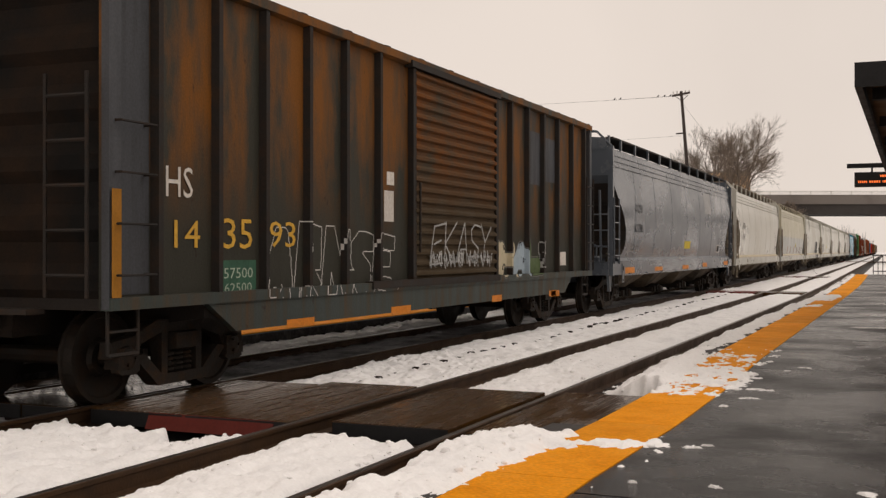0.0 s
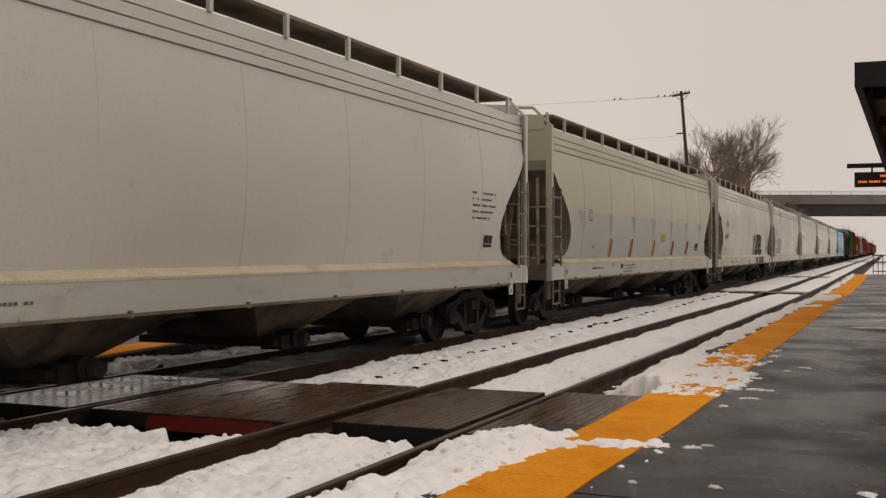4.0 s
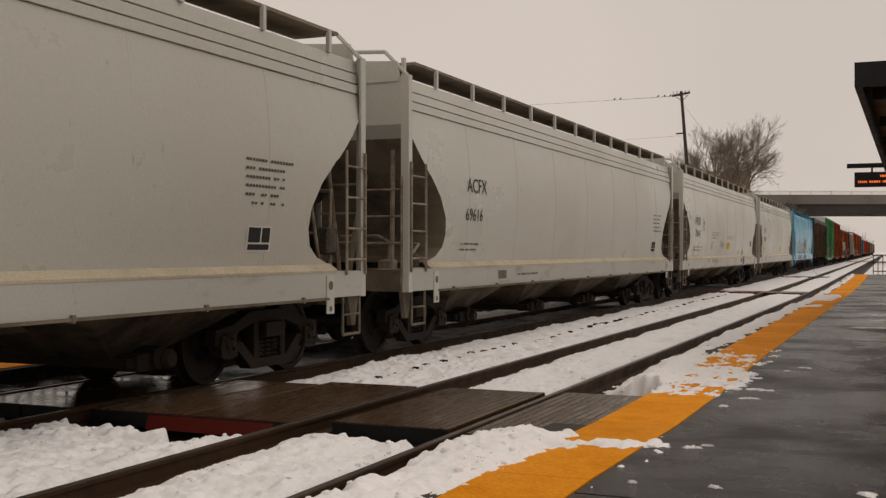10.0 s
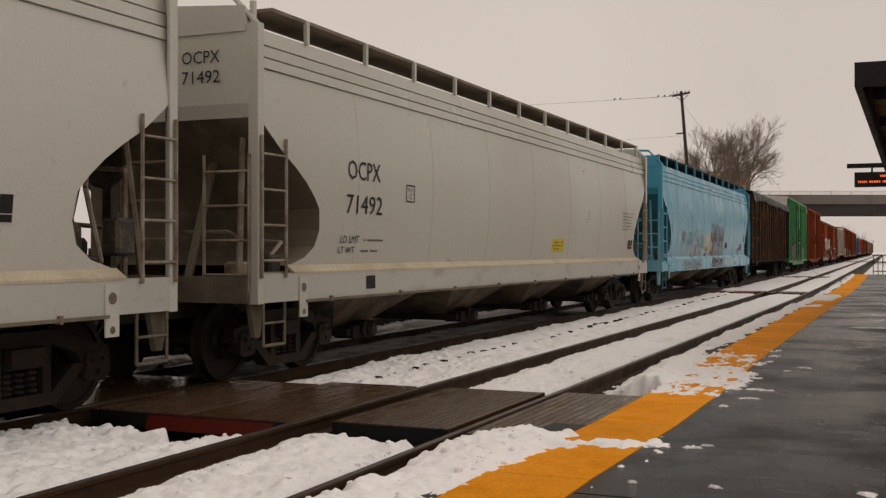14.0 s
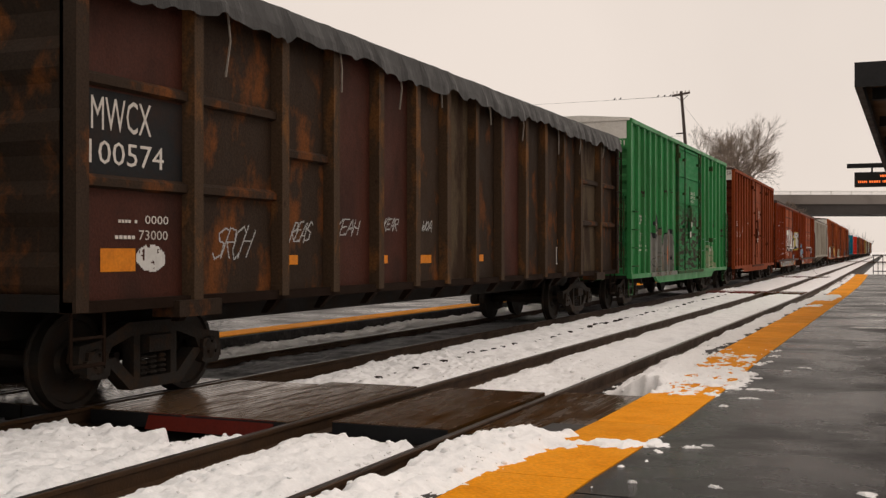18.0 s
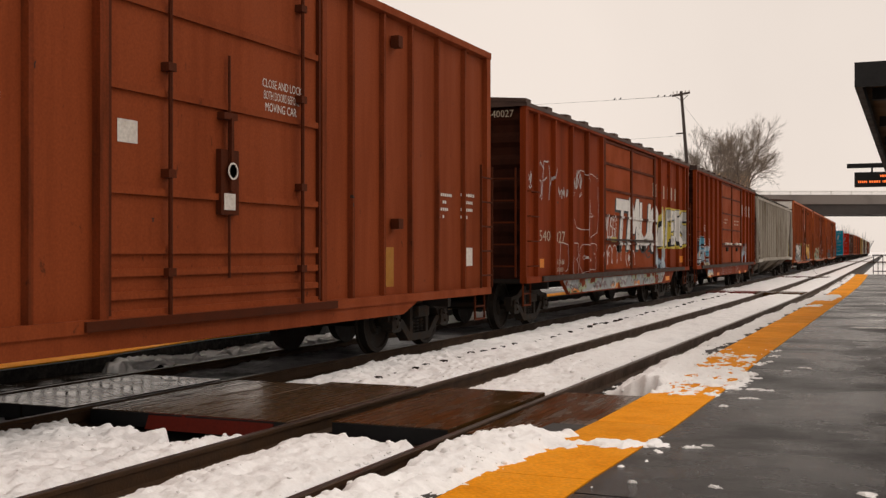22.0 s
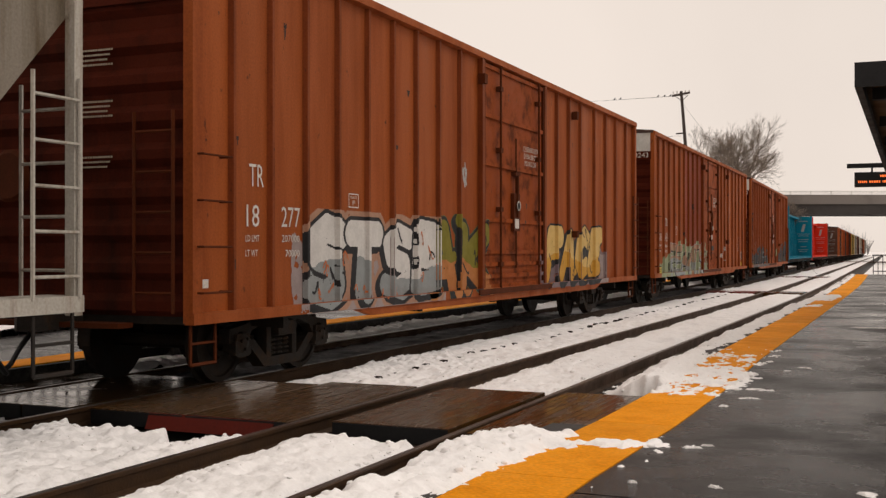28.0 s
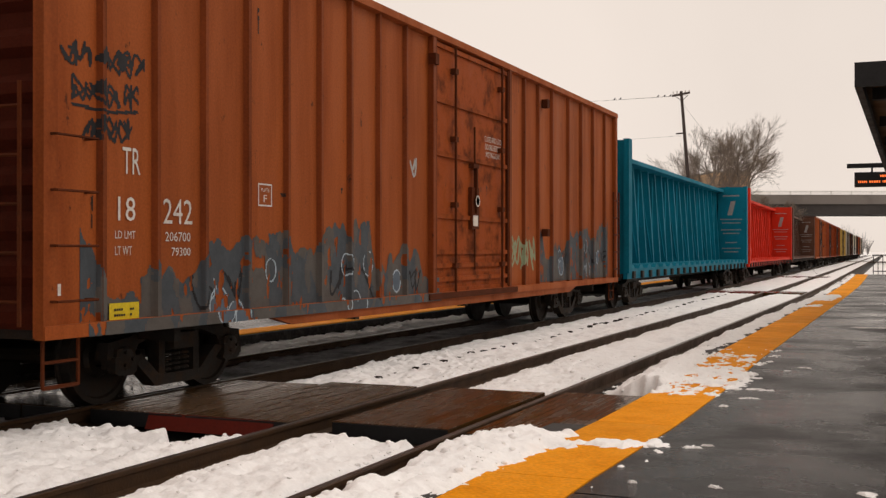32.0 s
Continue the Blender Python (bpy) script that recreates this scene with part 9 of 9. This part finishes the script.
# brick building behind the trees
house = thing("brick_building", "tan brick building with a flat roof", "building")
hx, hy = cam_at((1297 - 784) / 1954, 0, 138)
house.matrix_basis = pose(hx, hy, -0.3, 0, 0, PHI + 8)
part("wall", bx(-2.3, 2.3, 0, 9, 0, 11.6), BRICKTAN, house)
part("roof", bx(-2.4, 2.4, -0.1, 9.1, 11.6, 11.8), BRIDGEM, house)
for k in range(2):
    part("window", bx(-1.4 + k * 1.6, -0.7 + k * 1.6, -0.03, 0.1, 8.6, 9.8), BRIDGED, house)
# small rooftop mast by the building
part("roof_lamp", rods([((1.3, -0.2, 11.6), (1.3, -0.2, 13.4)), ((1.3, -0.2, 13.4), (1.7, -0.2, 13.5))], 0.05, 5), BLACKPAINT, house)

# unseen plain wall on the platform side, added as a dark band for reflections
station = thing("boundary_wall", "unseen low dark wall, added for its reflection in the car sides", "wall", kind="structure")
part("wall_face", bx(17.0, 17.35, -60, 120, -0.34, 2.0), BRICKDARK, station)
part("coping", bx(16.94, 17.41, -60, 120, 2.0, 2.12), CONCRETE, station)

# fences
fence = thing("picket_fence", "black metal picket fence behind the far platform", "fence")
for k in range(90):
    y = -6 + k * 0.3
    part("picket", bx(-14.02, -13.98, y - 0.02, y + 0.02, -0.3, 1.55), BLACKPAINT, fence)
part("rail", bx(-14.03, -13.97, -6, 21, 1.35, 1.4), BLACKPAINT, fence)
part("rail", bx(-14.03, -13.97, -6, 21, 0.3, 0.35), BLACKPAINT, fence)
gate = thing("end_railing", "black steel railing at the platform end", "railing")
for k in range(9):
    x = -2.1 + k * 0.25
    part("picket", bx(x - 0.02, x + 0.02, 66.48, 66.52, 0.0, 1.3), BLACKPAINT, gate)
part("rail", bx(-2.15, 0.0, 66.47, 66.53, 1.25, 1.31), BLACKPAINT, gate)
part("rail", bx(-2.15, 0.0, 66.47, 66.53, 0.35, 0.4), BLACKPAINT, gate)

# far woods, with the haze painted in as a paler bark colour
woods = bmesh.new()
rw = random.Random(4)
for k in range(40):
    d = rw.uniform(380, 440)
    u = rw.gauss(0.364, 0.009)
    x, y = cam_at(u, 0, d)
    hh = rw.uniform(6, 9) + 3.5 * math.exp(-((u - 0.364) / 0.006) ** 2)
    for j in range(14):
        a = rw.uniform(0, 6.28)
        rod(woods, (x, y, rw.uniform(0, 2)), (x + math.cos(a) * rw.uniform(0.5, 3), y + math.sin(a) * 2, hh * rw.uniform(0.6, 1.0)), 0.1, 3, 0.02)
thing("far_woods", "pale distant leafless woods", "woods", kind="stuff", bm=woods, material=mat("far_bark_hazed", (0.30, 0.28, 0.27), 0.95, scale=1, amount=0.3))

# ---- snow ----


def snow_sheet(name, label, x0, x1, y0, y1, nx, ny, zf, floor, material=None, bend=offs):
    xs = np.linspace(x0, x1, nx + 1)
    ys = np.linspace(y0, y1, ny + 1)
    X, Y = np.meshgrid(xs, ys)
    Z = zf(X, Y)
    keep = (Z[:-1, :-1] > floor) | (Z[1:, :-1] > floor) | (Z[:-1, 1:] > floor) | (Z[1:, 1:] > floor)
    Xb = X - bend(Y)
    verts = np.stack([Xb, Y, Z], -1).reshape(-1, 3)
    w = nx + 1
    jj, ii = np.nonzero(keep)
    a = jj * w + ii
    faces = np.stack([a, a + 1, a + w + 1, a + w], -1)
    used = np.unique(faces)
    remap = np.full(len(verts), -1)
    remap[used] = np.arange(len(used))
    me = quads(verts[used].tolist(), remap[faces].tolist(), name)
    for p in me.polygons:
        p.use_smooth = True
    return thing(name, label, "snow", kind="stuff", bm=me, material=material or SNOW)


def lumps(X, Y, s):
    billow = lambda k, q: 1 - np.abs(2 * vnoise(X * k, Y * k * 0.9, s + q) - 1)
    pits = np.clip(vnoise(X * 6.3, Y * 5.1, s + 23) - 0.8, 0, 1) * np.clip(vnoise(X * 24, Y * 22, s + 29) - 0.45, 0, 1)
    return (0.12 * (fbm(X * 1.6, Y * 1.1, s) - 0.5) + 0.050 * (billow(3.3, 3) - 0.5) + 0.046 * (billow(8.0, 5) - 0.5)
            + 0.034 * (billow(17.0, 6) - 0.5) + 0.017 * (billow(33.0, 8) - 0.5) + 0.009 * (vnoise(X * 58, Y * 52, s + 17) - 0.5) - 0.55 * pits)


def cut_cross(Z, X, Y, y0, y1, s, soft=0.10):
    """No snow on the foot crossing, with a ragged edge."""
    rag = lambda q: 0.32 * (fbm(X * 2.2, Y * 0 + q, s) - 0.5) + 0.16 * (vnoise(X * 11, Y * 9, s + 4) - 0.5)
    d = np.minimum(Y - (y0 + rag(3)), (y1 + rag(7)) - Y)
    return Z - 0.6 * np.clip(d / soft + 0.4, 0, 1)


def gauge_snow(X, Y):
    u = np.minimum(X + 4.93, -3.54 - X)
    z = -0.055 + 0.75 * lumps(X, Y, 40) - 0.11 * np.exp(-(u / 0.10) ** 2) - 0.12 * np.exp(-((X + 4.90) / 0.2) ** 2)
    return cut_cross(z, X, Y, CROSS0 - 0.34, CROSS1 + 0.05, 3)


def mid_snow(X, Y):
    u = -5.02 - X
    left = X + 6.92 - 0.16 * (fbm(X * 0 + 2, Y * 1.4, 8) - 0.5) - 0.08 * (vnoise(X * 9, Y * 9, 12) - 0.5) + np.where(Y < 8.3, 0.31, 0)
    z = -0.055 + 0.9 * lumps(X, Y, 60) - 0.10 * np.exp(-(u / 0.12) ** 2) - 0.5 * np.clip(0.14 - left, 0, 1)
    return cut_cross(z, X, Y, CROSS0 - 0.62 + 0.22 * np.clip(np.abs(X + 5.9) - 0.55, 0, 1) - 0.42 * np.exp(-((X + 5.56) / 0.24) ** 2) + 0.12 * np.exp(-((X + 5.18) / 0.12) ** 2), CROSS1 - 0.12, 13, 0.2)


def strip_z(Y):
    d = np.clip(np.maximum(CROSS0 - Y, Y - CROSS1), 0, 2.4)
    return 0.156 + 0.05 * d / 2.4


def bank_snow(X, Y):
    """Snow pushed over the platform edge, thinning out over the warning strip."""
    lum = lumps(X, Y, 80)
    near = Y < 9.5
    foot = np.where(near, -3.10, -3.36 + 0.010 * np.clip(Y - 12, 0, 20)) + 0.26 * (fbm(X * 0 + 9, Y * 1.9, 61) - 0.5) + 0.10 * (vnoise(X * 8, Y * 9, 63) - 0.5)
    up = np.clip((X - foot) / np.where(near, 0.34, 0.8), 0, 1)
    top = strip_z(Y) + np.where(near, 0.03, 0.025)
    z = -0.19 + (top + 0.19) * up * up * (3 - 2 * up) + np.where(near, 0.72, 0.62) * lum
    rim = np.where(near, -2.27 + 0.05 * np.clip(Y - 5.8, -3, 2.4), -2.36 + 0.10 * np.exp(-((Y - 11.6) / 1.1) ** 2))
    rim = rim + 0.24 * (fbm(X * 0 + 5, Y * 2.3, 21) - 0.5) + 0.10 * (vnoise(X * 9, Y * 8, 27) - 0.5)
    over = X - rim
    z = z - 0.5 * np.clip(over + 0.12, 0, 3) - 0.3 * np.clip(over, 0, 3)
    # thin torn patches on the strip and a little past it
    cover = 0.86 * np.exp(-((Y - 7.36 - 0.3 * (X + 1.9)) / 0.26) ** 2) * np.clip((-1.34 - X) / 0.3, 0, 1)
    cover = cover + np.clip((Y - 10.15 - 0.15 * (X + 2)) / 0.25, 0, 1) * np.clip((16.6 - Y) / 4.5, 0, 1) * np.clip(0.82 - 0.38 * (X + 2.3), 0.52, 1) * np.clip((-1.42 - X) / 0.2, 0, 1)
    cover = cover + 1.1 * np.exp(-((Y - 32.5) / 2.2) ** 2) * np.clip((-1.72 - X) / 0.2, 0, 1) + 0.5 * np.exp(-((Y - 27.5) / 0.8) ** 2) * (X < -1.9)
    tear = 0.5 * fbm(X * 5.0, Y * 3.8, 33) + 0.5 * fbm(X * 19, Y * 12, 37)
    thin = strip_z(Y) - 0.010 + 0.11 * np.clip(cover * 0.84 - 1.7 * (1 - tear) + 0.41, -0.2, 0.34) + 0.10 * np.clip(lum, -0.1, 0.1)
    thin = np.where(X > np.where(Y < 11.65, -2.29, -2.5), thin, -1.0)
    z = np.maximum(z, thin)
    return np.where(thin > z - 0.0005, cut_cross(z, X, Y, CROSS0 - 0.15, 10.0, 23), cut_cross(z, X, Y, 7.55 + 0.6 * (X + 2.6), CROSS1 + 0.12 - 0.9 * np.clip(X + 2.5, 0, 0.6) / 0.6, 23, np.where(near, 0.12, 0.34)))


def slush(X, Y):
    return cut_cross(-0.115 + 0.5 * lumps(X, Y, 90), X, Y, CROSS0 - 0.3, CROSS1 - 0.4, 31)


def far_snow(X, Y):
    z = 0.02 + 0.9 * lumps(X, Y, 95) - 0.1 * np.exp(-((X + 8.93) / 0.1) ** 2) + 0.06 * np.exp(-((Y - 11.7) / 0.6) ** 2)
    return cut_cross(z, X, Y, CROSS0 - 0.3, CROSS1 - 0.1, 37)


for nm, lab, x0, x1, f, m in (("snow", "lumpy snow between the rails of the empty track", -4.94, -3.53, gauge_snow, None), ("snow", "lumpy snow between the two tracks", -7.1, -5.02, mid_snow, None),
                              ("slush", "grey slush between the rails under the train", -8.8, -7.4, slush, SLUSH), ("snow", "snow beside the far platform edge", -9.52, -8.93, far_snow, None)):
    n1 = int((x1 - x0) / 0.022)
    snow_sheet(nm, lab, x0, x1, 4.0, 15.0, n1, 500, f, -0.3, m)
    snow_sheet(nm, lab, x0, x1, 15.0, 30.0, n1 // 2, 420, f, -0.3, m)
    snow_sheet(nm, lab, x0, x1, 30.0, 75.0, max(6, n1 // 4), 460, f, -0.3, m)
    snow_sheet(nm, lab, x0, x1, 75.0, 440.0, max(4, n1 // 9), 300, f, -0.3, m)
    snow_sheet(nm, lab, x0, x1, -60.0, 4.0, max(4, n1 // 9), 160, f, -0.3, m)
edge_bend = lambda y: offs(y) + np.maximum(0, y - 12) * 0.004
snow_sheet("snow", "snow bank heaped over the platform edge", -3.43, -1.3, 3.4, 15.0, 110, 600, bank_snow, -0.17, None, edge_bend)
snow_sheet("snow", "snow bank along the platform edge", -3.43, -1.3, 15.0, 66.0, 50, 900, bank_snow, -0.17, None, edge_bend)
snow_sheet("snow", "snow bank along the platform edge", -3.43, -1.3, -22.0, 3.4, 30, 240, bank_snow, -0.17, None, edge_bend)
snow_sheet("snow", "snow field behind the far platform", -60.0, -12.82, -60.0, 130.0, 60, 160, lambda X, Y: 0.22 + 2.0 * lumps(X * 0.2, Y * 0.2, 99), -0.3)


def crumbs(label, x0, x1, y0, y1, count, zf, lo, hi, seed):
    """Loose clods lying in and round the broken edges of the snow."""
    r = np.random.RandomState(seed)
    X, Y = r.uniform(x0, x1, count * 14), r.uniform(y0, y1, count * 14)
    Z = zf(X, Y)
    steep = np.abs(zf(X + 0.05, Y) - Z) + np.abs(zf(X, Y + 0.05) - Z)
    pick = np.nonzero((Z > lo) & (Z < hi) & (steep > 0.025))[0][:count]
    g = (1 + 5 ** 0.5) / 2
    ico = np.array([(-1, g, 0), (1, g, 0), (-1, -g, 0), (1, -g, 0), (0, -1, g), (0, 1, g), (0, -1, -g), (0, 1, -g), (g, 0, -1), (g, 0, 1), (-g, 0, -1), (-g, 0, 1)]) / 1.902
    tri = [(0, 11, 5), (0, 5, 1), (0, 1, 7), (0, 7, 10), (0, 10, 11), (1, 5, 9), (5, 11, 4), (11, 10, 2), (10, 7, 6), (7, 1, 8),
           (3, 9, 4), (3, 4, 2), (3, 2, 6), (3, 6, 8), (3, 8, 9), (4, 9, 5), (2, 4, 11), (6, 2, 10), (8, 6, 7), (9, 8, 1)]
    vs, fs = [], []
    for k in pick:
        size = 0.006 + 0.024 * r.rand() ** 3
        c = np.array([X[k] - off(Y[k]), Y[k], Z[k]])
        base = len(vs)
        vs += (c + ico * size * r.uniform(0.6, 1.35, (12, 1)) * np.array([1.2, 1.2, 0.8])).tolist()
        fs += [(a + base, b + base, d + base) for a, b, d in tri]
    me = quads(vs, fs, "snow_clods")
    for p in me.polygons:
        p.use_smooth = True
    thing("snow_clods", label, "snow", kind="stuff", bm=me, material=SNOW)


crumbs("small loose clods along the snow bank", -3.4, -1.5, 4.5, 16.0, 500, bank_snow, -0.12, 0.34, 5)
crumbs("small loose clods between the rails", -4.9, -3.55, 5.0, 16.0, 250, gauge_snow, -0.16, 0.2, 6)
crumbs("small loose clods between the tracks", -7.0, -5.05, 5.0, 16.0, 250, mid_snow, -0.16, 0.2, 7)
# dark tie ends that break through the snow
for k in range(56):
    y = 11.5 + k * 0.5 + random.uniform(-0.06, 0.06)
    wob = random.uniform(-0.03, 0.03)
    bm = cham(bmesh.new(), -6.02 + wob - off(y), -5.93 + wob - off(y), y - random.uniform(0.03, 0.07), y + random.uniform(0.03, 0.07), -0.2, float(np.max(mid_snow(np.linspace(-6.02, -5.93, 7), np.full(7, y)))) + random.uniform(0.0, 0.018), 0.012)
    part("tie_end", bm, TIE, ballast_bed)
# scraps of snow on the asphalt
rs = random.Random(9)
for x, y, r in ((-1.42, 11.05, 0.07), (-1.30, 11.0, 0.05), (-1.38, 10.35, 0.06), (-1.52, 9.75, 0.05), (-1.12, 12.95, 0.06), (-1.28, 12.6, 0.03), (-0.22, 6.3, 0.07), (-0.26, 6.05, 0.06), (-1.0, 6.15, 0.03),
                (0.2, 9.4, 0.03), (-1.45, 6.1, 0.025), (-1.38, 7.5, 0.05), (-1.3, 7.62, 0.03), (-0.6, 20.0, 0.25), (-1.5, 11.9, 0.05), (-1.55, 13.4, 0.05)):
    bm = bmesh.new()
    n = 22
    zb = plat_z(y)
    c = bm.verts.new((x, y, zb + 0.010))
    mid, ring = [], []
    for i in range(n):
        a = 6.283 * i / n
        q = rs.uniform(0.35, 1.25) * (1 + 0.4 * math.sin(2 * a + x * 9))
        ring.append(bm.verts.new((x + r * q * math.cos(a) * 1.3, y + r * q * math.sin(a) * 0.8, zb - 0.002)))
        mid.append(bm.verts.new((x + r * q * 0.7 * math.cos(a) * 1.3, y + r * q * 0.7 * math.sin(a) * 0.8, zb + rs.uniform(0.006, 0.016))))
    for i in range(n):
        j = (i + 1) % n
        bm.faces.new((c, mid[i], mid[j]))
        bm.faces.new((mid[i], ring[i], ring[j], mid[j]))
    thing("snow_scrap", "small scrap of snow on the wet asphalt", "snow", group="scraps of snow", bm=bm, material=SNOW)


# ---- motion: the train runs towards the camera and slows a little ----
def run(t):
    return 11.204 * t - 0.01637 * t * t + 0.00026 * t ** 3


def on_track(s):
    a = min(max(0.0, s - BEND_Y), BEND_L) / BEND_R
    return pose(TRACK_TRAIN - off(s), s, 0, 0, 0, math.degrees(a))


def motions():
    times = [0.0, 1 / 30, 2 / 30] + [0.5 * k for k in range(1, 64)] + [32 - 2 / 30, 32 - 1 / 30, 32.0]
    for car, c in CARS:
        walk(car, [(t, on_track(c - run(t))) for t in times])
    for w, dy, s in AXLES:
        spin = [k / 30 for k in range(0, 961) if 2.5 < s - run(k / 30) < 32]
        if not spin:
            continue
        rows = [(t, pose(0, dy, WHEEL_R, math.degrees(run(t) / WHEEL_R) % 360)) for t in spin]
        if spin[0] > 0:
            rows.insert(0, (0.0, rows[0][1]))
        if spin[-1] < 32:
            rows.append((32.0, rows[-1][1]))
        walk(w, rows)


motions()
